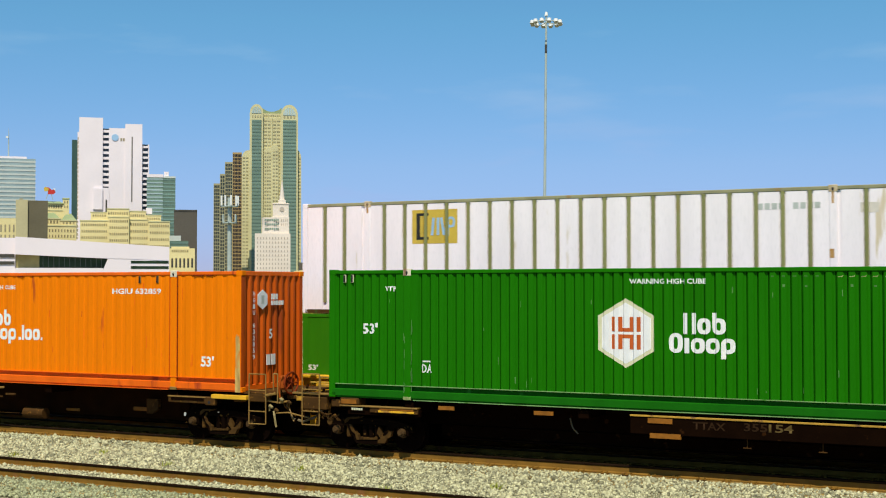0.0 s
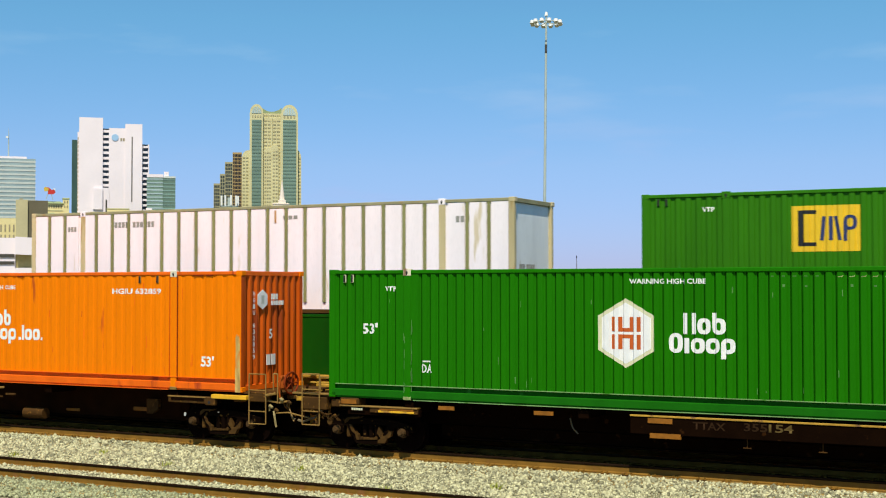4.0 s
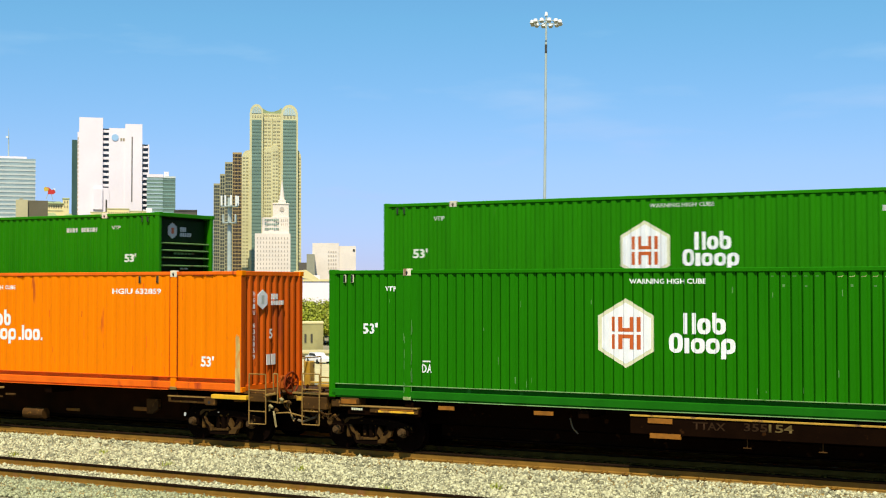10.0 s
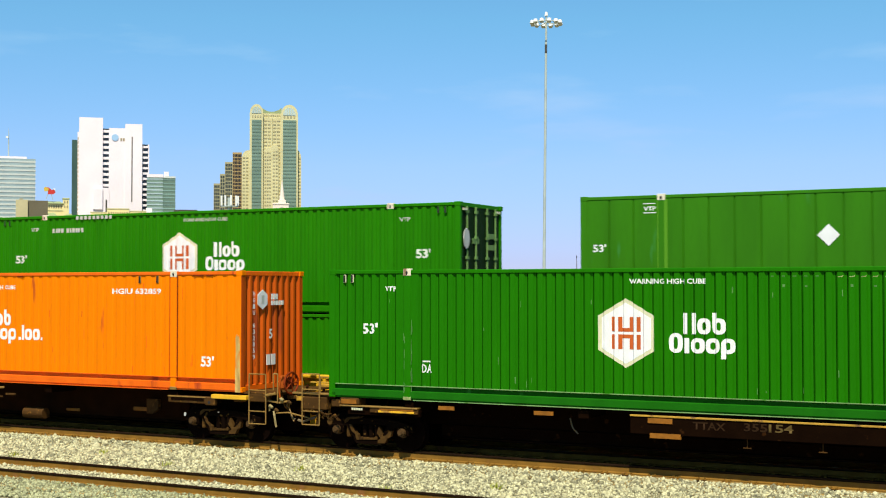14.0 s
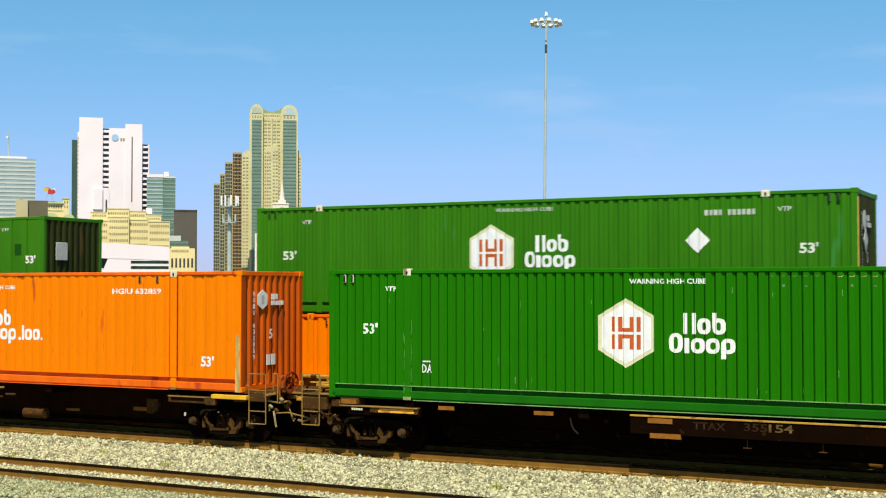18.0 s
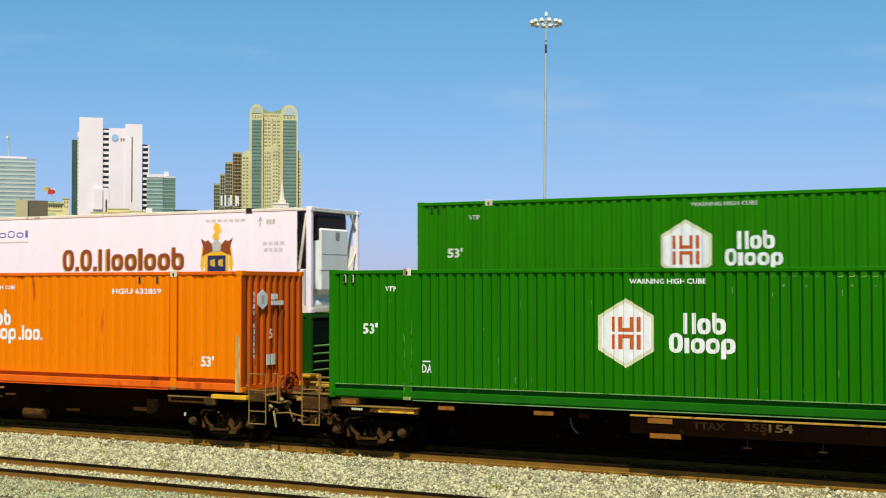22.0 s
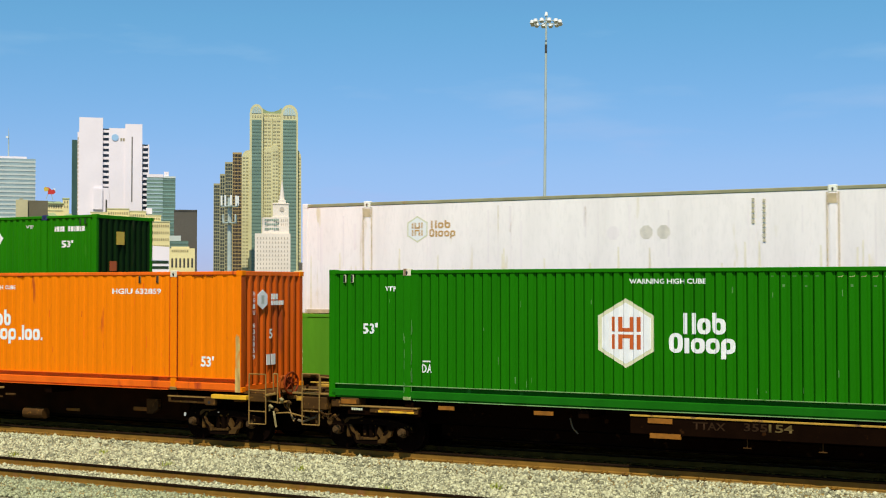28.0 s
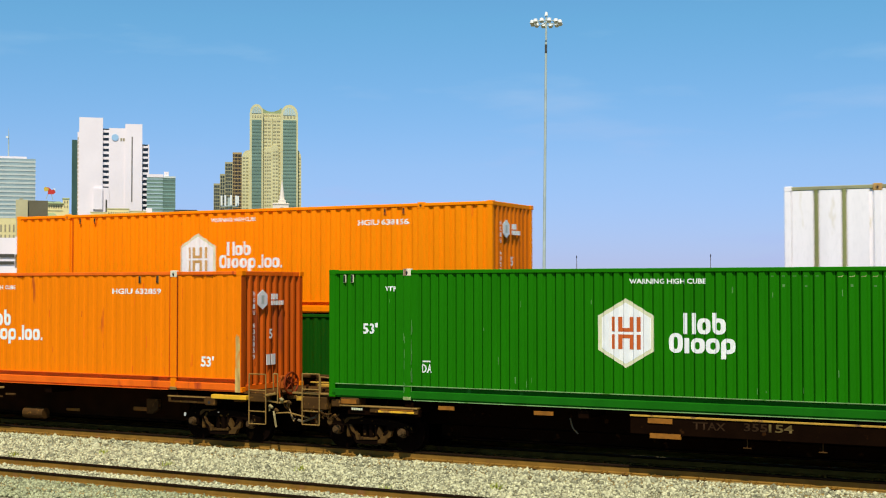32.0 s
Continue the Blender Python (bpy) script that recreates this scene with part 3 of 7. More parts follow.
def glyphs(x, z, pattern, w, h, gap=0.16, stroke=0.3):
    """Plain marks for a run of words: 'x' low ring, 'o' tall ring, 'p' ring with a tail, 'd' ring with a raised tail, 't' two bars, 'l', 'i' and '.' bars. Each is a list of outlines."""
    out = []
    for ch in pattern:
        cw = w * {"l": 0.36, "i": 0.4, ".": 0.3, ",": 0.3}.get(ch, 1.0)
        s, a, b = w * stroke, x, x + cw
        low = 0.76 * h
        if ch in "li.,":
            out.append([block_line(a, b, z, z + {"l": h, "i": low}.get(ch, 0.2 * h))])
        elif ch == "t":
            out += [[block_line(a, a + s, z, z + h)], [block_line(b - s, b, z, z + h)]]
        elif ch == "o":
            out.append(loop_mark(a, b, z, z + h, s))
        else:
            out.append(loop_mark(a, b, z, z + low, s, tail={"p": 0.26 * h, "d": -0.26 * h}.get(ch, 0.0)))
        x += cw + gap * w
    return out


def block_line(x0, x1, z0, z1):
    return [(x0, z0), (x1, z0), (x1, z1), (x0, z1)]


def emblem_words(c, x, z, k=1.0, inc=False, mat=None):
    mat = mat or MARK
    word_blocks(c, glyphs(x + 0.29 * k, z + 0.36 * k, "txd", 0.27 * k, 0.42 * k, 0.1, 0.34), mat)
    word_blocks(c, glyphs(x, z - 0.02 * k, "oixxp", 0.28 * k, 0.4 * k, 0.1, 0.33), mat)
    if inc:
        word_blocks(c, glyphs(x + 1.44 * k, z - 0.02 * k, ".lxx.", 0.25 * k, 0.4 * k, 0.12, 0.34), mat)


def emblem_marks(c, number=None, inc=False, diamond=0.0, tone=None, vtp=True, fifty=True, y=None, up=0.0):
    if inc:
        hexagon(c, 6.8, 1.5, 0.62, tone=MARK_ORANGE, h=0.74)
        emblem_words(c, 7.6, 1.26, inc=True, k=0.92)
    else:
        hexagon(c, 7.16, 1.56 + up, 0.62, tone=tone, h=0.72)
        emblem_words(c, 8.09, 1.2 + up * 0.6)
    lettering(c, "WARNING HIGH CUBE", 8.07, y, 2.63, 0.1, MARK_GREY, 1.58)
    if number:
        bars(c, number, number + 1.22, 2.36, 2.49, y, MARK_GREY, 11)
    if vtp:
        lettering(c, "VTP", 1.62, y, 2.47, 0.11, MARK_GREY, 0.32)
        lettering(c, "VTP", LEN - 1.62, y, 2.47, 0.11, MARK_GREY, 0.32)
    if fifty:
        lettering(c, "53'", 1.08, y, 1.57, 0.25, MARK_SOFT, 0.42)
        lettering(c, "53'", LEN - 1.08, y, 1.57, 0.25, MARK_SOFT, 0.42)
    if diamond:
        diamond_sign(c, diamond, 1.78)


def diamond_sign(c, x, z, r=0.3, mat=None):
    mark(c, flat([(x, z + r), (x + r, z), (x, z - r), (x - r, z)]), mat or MARK, "diamond_placard", 0.012)


def end_marks(c, mat=None, low=True):
    """Small marks on the right end wall."""
    x = LEN + (0.006 if low else -0.192)
    mat = mat or MARK
    at = pose(x, 0, 0, 0, 0, 90)
    pts = [(0, 0.24), (0.2, 0.12), (0.2, -0.12), (0, -0.24), (-0.2, -0.12), (-0.2, 0.12)]
    ob = part("end_emblem", plate(bmesh.new(), [(0.85 + a, (2.2 if low else 2.38) + b) for a, b in pts], -0.006, 0.006), mat, c)
    ob.matrix_local = at
    ob = part("emblem_stroke", boxed(0.79, 0.91, -0.01, 0.0, 2.1 if low else 2.29, 2.3 if low else 2.47), MARK_GREY if low else MARK_RED, c)
    ob.matrix_local = at
    dz = 0 if low else 0.16
    bars(c, 1.2, 1.5, 2.2 + dz, 2.34 + dz, 0, mat, 3, at=at, name="end_word")
    bars(c, 1.2, 1.75, 2.06 + dz, 2.17 + dz, 0, mat, 5, at=at, name="end_word")
    if low:
        lettering(c, "5", 0, 0, 1.36, 0.24, mat, 0.14, "end_word").matrix_local = pose(x, 1.2, 1.36, 0, 0, 90)
        bars(c, 1.0, 1.42, 0.6, 0.86, 0, mat, 2, at=at, name="end_placard")
        for i, ch in enumerate("HGIU 632859"):
            if ch != " ":
                lettering(c, ch, 0, 0, 0, 0.115, mat, 0.085, "end_number").matrix_local = pose(x, 0.5, 2.34 - i * 0.152, 0, 0, 90)
    else:
        bars(c, 0.9, 1.9, 1.68, 1.74, 0, SLAT, 6, at=at, name="end_word")
        bars(c, 1.2, 1.6, 1.24, 1.29, 0, mat, 2, at=at, name="end_word")


# ---- ground and tracks ----
def ground_height(y):
    """Track formation near the camera, a bank falling to the lower land beyond."""
    pts = ((-4000, -0.95), (16, -0.95), (24.2, -0.62), (33.6, -0.55), (36, -1.2), (48, -6.2), (70, -7.0), (5000, -7.0))
    for (a, u), (b, v) in zip(pts, pts[1:]):
        if y <= b:
            return u + (v - u) * (y - a) / (b - a)
    return -7.0


def build_ground():
    ys = [-3000, -600, -60, 0, 10, 16, 20, 24.2, 28, 33.6, 36, 40, 44, 48, 55, 70, 100, 150, 220, 400, 800, 1600, 3000, 4600]
    xs = [-4500, -2500, -1200, -500, -200, -90, -40, -20, 0, 20, 60, 150, 500, 1500, 4000]
    bm = bmesh.new()
    grid = [[bm.verts.new((x, y, ground_height(y))) for x in xs] for y in ys]
    for j in range(len(ys) - 1):
        for i in range(len(xs) - 1):
            bm.faces.new((grid[j][i], grid[j][i + 1], grid[j + 1][i + 1], grid[j + 1][i]))
    tagged(part("ground", bm, SOIL, None), "dry soil ground falling away behind the railway", "ground", kind="structure")


build_ground()

NEAR = pose(0, 25.515, 0, 0, 0.07, -0.786)
FRONT = pose(-18.0, 22.50, -0.45, 0, 0, -2.0)
FAR_Y, FAR_TOP = 30.2525, 5.791
FAR_RAIL = -0.32


def ballast_bed(m, x0, x1, half, top, drop, name, label, mat=None):
    bm = bmesh.new()
    n = 90
    prof = [(-half - drop * 1.9, top - drop), (-half, top), (-0.9, top + 0.02), (0, top), (0.9, top + 0.02), (half, top), (half + drop * 1.9, top - drop)]
    rows = []
    for i in range(n + 1):
        x = x0 + (x1 - x0) * i / n
        rows.append([bm.verts.new((x, y, z + 0.03 * noise.noise((x * 0.9, y * 1.3, 3.0)))) for y, z in prof])
    for a, b in zip(rows, rows[1:]):
        for j in range(len(prof) - 1):
            bm.faces.new((a[j], b[j], b[j + 1], a[j + 1]))
    ob = part(name, bm, mat or BALLAST, None)
    ob.matrix_world = m
    return tagged(ob, label, "ballast", kind="structure")


def rail_profile():
    return [(-0.075, -0.18), (0.075, -0.18), (0.075, -0.165), (0.014, -0.15), (0.012, -0.045), (0.037, -0.035), (0.037, -0.004),
            (0.03, 0.0), (-0.03, 0.0), (-0.037, -0.004), (-0.037, -0.035), (-0.012, -0.045), (-0.014, -0.15), (-0.075, -0.165)]


def track(m, x0, x1, name, label, pitch=0.52, plates=True, wood=None):
    """A track: two rails on tie plates and timber ties. Origin: centre line at rail top."""
    t = empty(name, m, label, "railway track", kind="structure")
    for y in (-0.75, 0.75):
        bm = bmesh.new()
        pr = rail_profile()
        a = [bm.verts.new((x0, y + u, v)) for u, v in pr]
        b = [bm.verts.new((x1, y + u, v)) for u, v in pr]
        for i in range(len(pr)):
            bm.faces.new((a[i], b[i], b[(i + 1) % len(pr)], a[(i + 1) % len(pr)]))
        bmesh.ops.recalc_face_normals(bm, faces=bm.faces[:])
        r = part("rail", bm, RAIL_HEAD, t)
        ft = bmesh.new()
        pr = [(-0.08, -0.184), (0.08, -0.184), (0.08, -0.165), (0.02, -0.145), (0.018, -0.05), (-0.018, -0.05), (-0.02, -0.145), (-0.08, -0.165)]
        a = [ft.verts.new((x0, y + u, v)) for u, v in pr]
        b = [ft.verts.new((x1, y + u, v)) for u, v in pr]
        for i in range(len(pr)):
            ft.faces.new((a[i], b[i], b[(i + 1) % len(pr)], a[(i + 1) % len(pr)]))
        bmesh.ops.recalc_face_normals(ft, faces=ft.faces[:])
        part("rail_foot", ft, RAIL_SIDE, r)
    n = int((x1 - x0) / pitch)
    tie = boxed(-0.115, 0.115, -1.3, 1.3, -0.36, -0.187, bev=0.012)
    tie_me = bpy.data.meshes.new("tie")
    tie.to_mesh(tie_me)
    tie.free()
    tie_me.materials.append(wood or TIE)
    pb = bmesh.new()
    for y in (-0.75, 0.75):
        box(pb, -0.09, 0.09, y - 0.19, y + 0.19, -0.187, -0.172)
        for sx in (-0.06, 0.06):
            for sy in (-0.09, 0.09):
                box(pb, sx - 0.012, sx + 0.012, y + sy - 0.015, y + sy + 0.015, -0.175, -0.14)
                box(pb, sx - 0.02, sx + 0.02, y + sy * 2.2 - 0.02, y + sy * 2.2 + 0.02, -0.175, -0.14)
    plate_me = bpy.data.meshes.new("tie_plates")
    pb.to_mesh(plate_me)
    pb.free()
    plate_me.materials.append(RAIL_SIDE)
    rnd = random.Random(len(name))
    for i in range(n):
        o = part("tie", tie_me, None, t)
        x = x0 + (i + 0.5) * pitch
        o.matrix_local = pose(x + rnd.uniform(-0.03, 0.03), rnd.uniform(-0.05, 0.05), rnd.uniform(-0.01, 0.008), 0, 0, rnd.uniform(-1.2, 1.2))
        if plates:
            p = part("tie_plates", plate_me, None, t)
            p.location = (x, 0, 0)
    return t


def stones(name, m, spans, count, seed, label, mat=None):
    """Crushed stone scattered over strips (x0, x1, y0, y1, z0, z1): z rises from z0 at y0 to z1 at y1."""
    rng = np.random.default_rng(seed)
    ico = bmesh.new()
    bmesh.ops.create_icosphere(ico, subdivisions=1, radius=1.0)
    base = np.array([list(v.co) for v in ico.verts])
    faces = np.array([[v.index for v in f.verts] for f in ico.faces])
    ico.free()
    areas = np.array([(s[1] - s[0]) * (s[3] - s[2]) for s in spans])
    vs, fs, off = [], [], 0
    for s, a in zip(spans, areas):
        k = int(count * a / areas.sum())
        x = rng.uniform(s[0], s[1], k)
        y = rng.uniform(s[2], s[3], k)
        z = s[4] + (s[5] - s[4]) * (y - s[2]) / (s[3] - s[2])
        r = rng.lognormal(math.log(0.025), 0.33, k)
        lump = base[None] * (1 + rng.uniform(-0.32, 0.32, (k, len(base), 1)))
        lump = lump * r[:, None, None] * rng.uniform(0.6, 1.25, (k, 1, 3))
        lump += np.stack([x, y, z + r * 0.15], 1)[:, None]
        vs.append(lump.reshape(-1, 3))
        fs.append((faces[None] + (off + np.arange(k) * len(base))[:, None, None]).reshape(-1, 3))
        off += k * len(base)
    v, f = np.concatenate(vs), np.concatenate(fs)
    me = bpy.data.meshes.new(name)
    me.vertices.add(len(v))
    me.vertices.foreach_set("co", v.ravel())
    me.loops.add(len(f) * 3)
    me.loops.foreach_set("vertex_index", f.ravel().astype(np.int32))
    me.polygons.add(len(f))
    me.polygons.foreach_set("loop_start", np.arange(0, len(f) * 3, 3, dtype=np.int32))
    me.update(calc_edges=True)
    me.materials.append(mat or STONE)
    ob = part(name, me, None, None)
    ob.matrix_world = m
    return tagged(ob, label, "gravel", kind="stuff")


NEAR_TRACK = NEAR @ pose(-16, 1.295, -0.12)
FAR_TRACK = pose(-20, FAR_Y + 1.295, FAR_RAIL)
# The near bed and its ties carry the cars' shade in their colour.
ballast_bed(NEAR_TRACK, -45, 45, 1.75, -0.31, 0.45, "ballast_near", "ballast under the standing cars, their shade put into its dark colour", BED_SHADED)
ballast_bed(FRONT, -45, 45, 1.6, -0.195, 0.35, "ballast_front", "brown dirt and stone bed of the empty track", DIRT)
ballast_bed(FAR_TRACK, -80, 80, 1.7, -0.24, 0.4, "ballast_far", "crushed stone ballast under the moving train")
track(NEAR_TRACK, -26, 26, "track_near", "rusty rails on timber ties below the standing cars", wood=TIE_SHADED)
track(FRONT, -24, 26, "track_front", "rusty brown rails of the empty track in gravel")
track(FAR_TRACK, -60, 60, "track_far", "rails under the passing train", 0.6, False)
slope = bmesh.new()
rows = [[slope.verts.new((x, y, -0.205 + 0.131 * (y - 0.8) + 0.025 * noise.noise((x * 1.4, y * 1.9, 7.0)))) for y in (0.8, 1.2, 1.6, 2.0, 2.4, 2.75)] for x in np.linspace(-30, 40, 150)]
for a, b in zip(rows, rows[1:]):
    for j in range(5):
        slope.faces.new((a[j], b[j], b[j + 1], a[j + 1]))
ob = part("ballast_between", slope, BALLAST, None)
ob.matrix_world = FRONT
tagged(ob, "pale crushed stone bed rising between two tracks", "ballast", kind="structure")
bm = bmesh.new()
rows = [[bm.verts.new((x, y, z + 0.012 * noise.noise((x * 1.7, y * 2.1, 2.0)))) for y, z in ((-2.6, -0.46), (-1.7, -0.27), (-1.28, -0.19), (-0.84, -0.187))] for x in np.linspace(-22, 24, 160)]
for a, b in zip(rows, rows[1:]):
    for j in range(3):
        bm.faces.new((a[j], b[j], b[j + 1], a[j + 1]))
ob = part("ballast_shoulder", bm, DIRT, None)
ob.matrix_world = NEAR_TRACK
tagged(ob, "tan dirt shoulder along the rail below the standing cars", "ballast", kind="structure")
stones("ballast_stones", FRONT, [(-12, 24, 0.86, 2.75, -0.19, 0.065), (-12, 22, -0.66, 0.66, -0.178, -0.178)],
       82000, 5, "loose pale grey crushed stone between the tracks")
stones("ballast_stones", NEAR_TRACK, [(-16, 20, -2.5, -1.7, -0.42, -0.26), (-16, 20, -1.7, -1.28, -0.26, -0.185), (-16, 20, -1.28, -1.1, -0.2, -0.19)],
       34000, 9, "loose pale grey crushed stone below the standing cars")


stones("ballast_stones", FRONT, [(-10, 8, -2.2, -1.5, -0.3, -0.2), (-10, 8, -1.5, -0.84, -0.2, -0.17), (-10, 14, -0.66, -0.2, -0.178, -0.185)],
       24000, 12, "loose greenish grey crushed stone in front of the empty track", STONE_FRONT)


def weed(x, y, seed):
    rng = np.random.default_rng(seed)
    n = 40
    base = np.stack([rng.normal(0, 0.06, n), rng.normal(0, 0.06, n), np.zeros(n)], 1)
    tip = base + np.stack([rng.normal(0, 0.06, n), rng.normal(0, 0.06, n), rng.uniform(0.05, 0.16, n)], 1)
    side = rng.normal(0, 0.008, (n, 3)) * (1, 1, 0)
    v = np.stack([base - side, base + side, tip], 1).reshape(-1, 3)
    me = bpy.data.meshes.new("weed")
    me.from_pydata(v.tolist(), [], np.arange(n * 3).reshape(-1, 3).tolist())
    me.materials.append(LEAF)
    ob = part("weed", me, None, None)
    ob.matrix_world = FRONT @ pose(x, y, -0.19 + 0.134 * max(0.0, y - 0.86))
    tagged(ob, "small green weed growing in the gravel", "weed", "weeds in the gravel")


for k, (x, y) in enumerate(((-1.5, 1.7), (4.6, 1.3), (1.9, 2.2), (-6.2, 1.5), (6.8, 2.0), (-4.0, 2.3), (-4.4, -1.5))):
    weed(x, y, k)


# ---- running gear ----
def wheel_mesh():
    bm = bmesh.new()
    tube(bm, (0, -0.06, 0), (0, 0.075, 0), 0.42, n=28)
    tube(bm, (0, 0.075, 0), (0, 0.1, 0), 0.45, n=28)
    tube(bm, (0, -0.1, 0), (0, -0.05, 0), 0.13, n=16)
    return bm


def side_frame():
    """Cast side frame outline with its two openings left by separate members."""
    bm = bmesh.new()
    plate(bm, [(-1.12, 0.12), (-0.75, 0.22), (-0.35, 0.26), (0.35, 0.26), (0.75, 0.22), (1.12, 0.12), (1.12, -0.02), (0.72, 0.06), (0.3, 0.12), (-0.3, 0.12), (-0.72, 0.06), (-1.12, -0.02)], -0.07, 0.07)
    plate(bm, [(-0.62, 0.08), (-0.44, 0.1), (-0.26, -0.26), (-0.4, -0.26)], -0.06, 0.06)
    plate(bm, [(0.44, 0.1), (0.62, 0.08), (0.4, -0.26), (0.26, -0.26)], -0.06, 0.06)
    plate(bm, [(-0.42, -0.22), (0.42, -0.22), (0.36, -0.32), (-0.36, -0.32)], -0.075, 0.075)
    for s in (-1, 1):
        box(bm, s * 0.855 - 0.15, s * 0.855 + 0.15, -0.09, 0.09, -0.1, 0.1, 0.02)
    return bm


def truck(parent, x, z=0.34):
    """A two-axle freight truck at x on parent; y runs across from the near side."""
    tr = new("truck")
    tr.parent = parent
    tr.location = (x, 1.295, z)
    for s in (-1, 1):
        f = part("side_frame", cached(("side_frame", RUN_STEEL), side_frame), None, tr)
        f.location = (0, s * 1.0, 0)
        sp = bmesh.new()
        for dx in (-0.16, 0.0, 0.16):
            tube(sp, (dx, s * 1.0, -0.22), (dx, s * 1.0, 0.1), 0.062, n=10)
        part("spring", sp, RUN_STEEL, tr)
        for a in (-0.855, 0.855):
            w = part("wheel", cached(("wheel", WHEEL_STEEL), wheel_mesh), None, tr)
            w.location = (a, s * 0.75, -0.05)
            if s > 0:
                w.rotation_euler = (0, 0, math.pi)
            cp = bmesh.new()
            tube(cp, (a, s * 1.02, -0.02), (a, s * 1.07, -0.02), 0.125, n=14)
            tube(cp, (a, s * 1.07, -0.02), (a, s * 1.17, -0.02), 0.1, 0.085, 14)
            tube(cp, (a, s * 1.17, -0.02), (a, s * 1.2, -0.02), 0.05, n=10)
            for q in range(3):
                dx, dz = 0.06 * math.cos(2.1 * q), 0.06 * math.sin(2.1 * q)
                tube(cp, (a + dx, s * 1.16, -0.02 + dz), (a + dx, s * 1.195, -0.02 + dz), 0.016, n=6)
            part("bearing_cap", cp, CAP_STEEL, tr)
    # Tan plates put the side frame's dusty, sunlit edges into colour.
    part("spring_casting", plate(bmesh.new(), [(0.2, -0.06), (0.25, 0.09), (0.29, 0.03), (0.35, -0.13), (0.44, -0.1), (0.5, -0.03), (0.58, 0.0), (0.56, -0.12), (0.47, -0.17), (0.41, -0.28), (0.22, -0.29), (0.23, -0.22), (0.3, -0.18)], -1.1, -1.0), DUSTY_LIT_STEEL, tr)
    part("frame_column", plate(bmesh.new(), [(-0.54, 0.1), (-0.48, 0.1), (-0.42, -0.02), (-0.3, -0.12), (-0.28, -0.24), (-0.34, -0.24), (-0.38, -0.12), (-0.48, -0.04)], -1.09, -1.0), DUSTY_LIT_STEEL, tr)
    ch = bmesh.new()
    plate(ch, [(-0.3, -0.2), (-0.24, -0.17), (0.1, -0.18), (0.16, -0.14), (0.2, -0.16), (0.2, -0.21), (-0.28, -0.23)], -1.095, -1.0)
    part("lower_chord", ch, DUSTY_LIT_STEEL, tr)
    part("frame_top", plate(bmesh.new(), [(-0.66, 0.2), (-0.58, 0.26), (-0.2, 0.29), (-0.24, 0.25), (-0.52, 0.22), (-0.6, 0.15), (-0.66, 0.12)], -1.09, -1.0), DUSTY_LIT_STEEL, tr)
    part("brake_shoe", boxed(-0.66, -0.56, -1.02, -0.9, -0.2, 0.12, bev=0.02), DUSTY_LIT_STEEL, tr)
    part("bolster", boxed(-0.2, 0.2, -1.0, 1.0, -0.08, 0.12, bev=0.03), RUN_STEEL, tr)
    for a in (-0.855, 0.855):
        part("axle", tube(bmesh.new(), (a, -1.0, -0.02), (a, 1.0, -0.02), 0.08, n=10), WHEEL_STEEL, tr)
    br = bmesh.new()
    pipe(br, [(-0.5, -0.7, -0.2), (0.5, -0.7, -0.2)], 0.03)
    pipe(br, [(-0.3, -0.2, 0.2), (0.3, 0.2, 0.05)], 0.03)
    part("brake_rigging", br, RUN_STEEL, tr)
    return tr


def ladder(parent, x0, x1, z0, z1, y, rungs, name="ladder"):
    bm = bmesh.new()
    for x in (x0, x1):
        pipe(bm, [(x, y, z0), (x, y, z1)], 0.015)
    heights = rungs if isinstance(rungs, tuple) else [z0 + (z1 - z0) * i / (rungs - 1) for i in range(rungs)]
    for z in heights:
        pipe(bm, [(x0, y, z), (x1, y, z)], 0.014)
    return part(name, bm, GRAB, parent)


def spine_car(name, m, label, mirror, number=False):
    """A spine car unit, 0 to 16.15 m under its container; its coupled end is at x=0 (mirror flips it). z=0 is rail top plus 0.06."""
    c = empty(name, m, label, "railway car")

    def X(x):
        return LEN - x if mirror else x

    def bx(nm, x0, x1, y0, y1, z0, z1, mat, bev=0.01, lab=""):
        a, b = sorted((X(x0), X(x1)))
        return part(nm, boxed(a, b, y0, y1, z0, z1, bev=bev), mat, c, lab)

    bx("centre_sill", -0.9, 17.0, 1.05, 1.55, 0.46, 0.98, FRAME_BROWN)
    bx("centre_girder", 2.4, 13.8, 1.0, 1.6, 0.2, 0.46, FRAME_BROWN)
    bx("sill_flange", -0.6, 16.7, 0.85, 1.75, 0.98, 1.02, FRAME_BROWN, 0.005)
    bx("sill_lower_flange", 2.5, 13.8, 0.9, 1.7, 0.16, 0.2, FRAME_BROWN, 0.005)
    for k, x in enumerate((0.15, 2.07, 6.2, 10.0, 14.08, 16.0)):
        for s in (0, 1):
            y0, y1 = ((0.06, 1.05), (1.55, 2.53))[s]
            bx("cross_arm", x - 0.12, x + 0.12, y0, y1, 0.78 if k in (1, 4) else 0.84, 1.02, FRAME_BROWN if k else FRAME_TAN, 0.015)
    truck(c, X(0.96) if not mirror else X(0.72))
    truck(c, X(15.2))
    return c


# standing cars
green_m = NEAR @ pose(-16.014, 0, 1.07)
orange_m = NEAR @ pose(-18.479 - LEN, 0, 1.07)
GC = container("container", green_m, "green corrugated steel container on a standing railway car", GREEN, "corrugated", "front", cast=CASTING, vent=MARK_CREAM, group="standing containers", sill=GREEN_SILL, edge=SILL_EDGE)
hexagon(GC, 7.15, 1.56, 0.6, h=0.71)
emblem_words(GC, 8.06, 1.2)
lettering(GC, "WARNING HIGH CUBE", 8.02, None, 2.615, 0.105, MARK, 1.6)
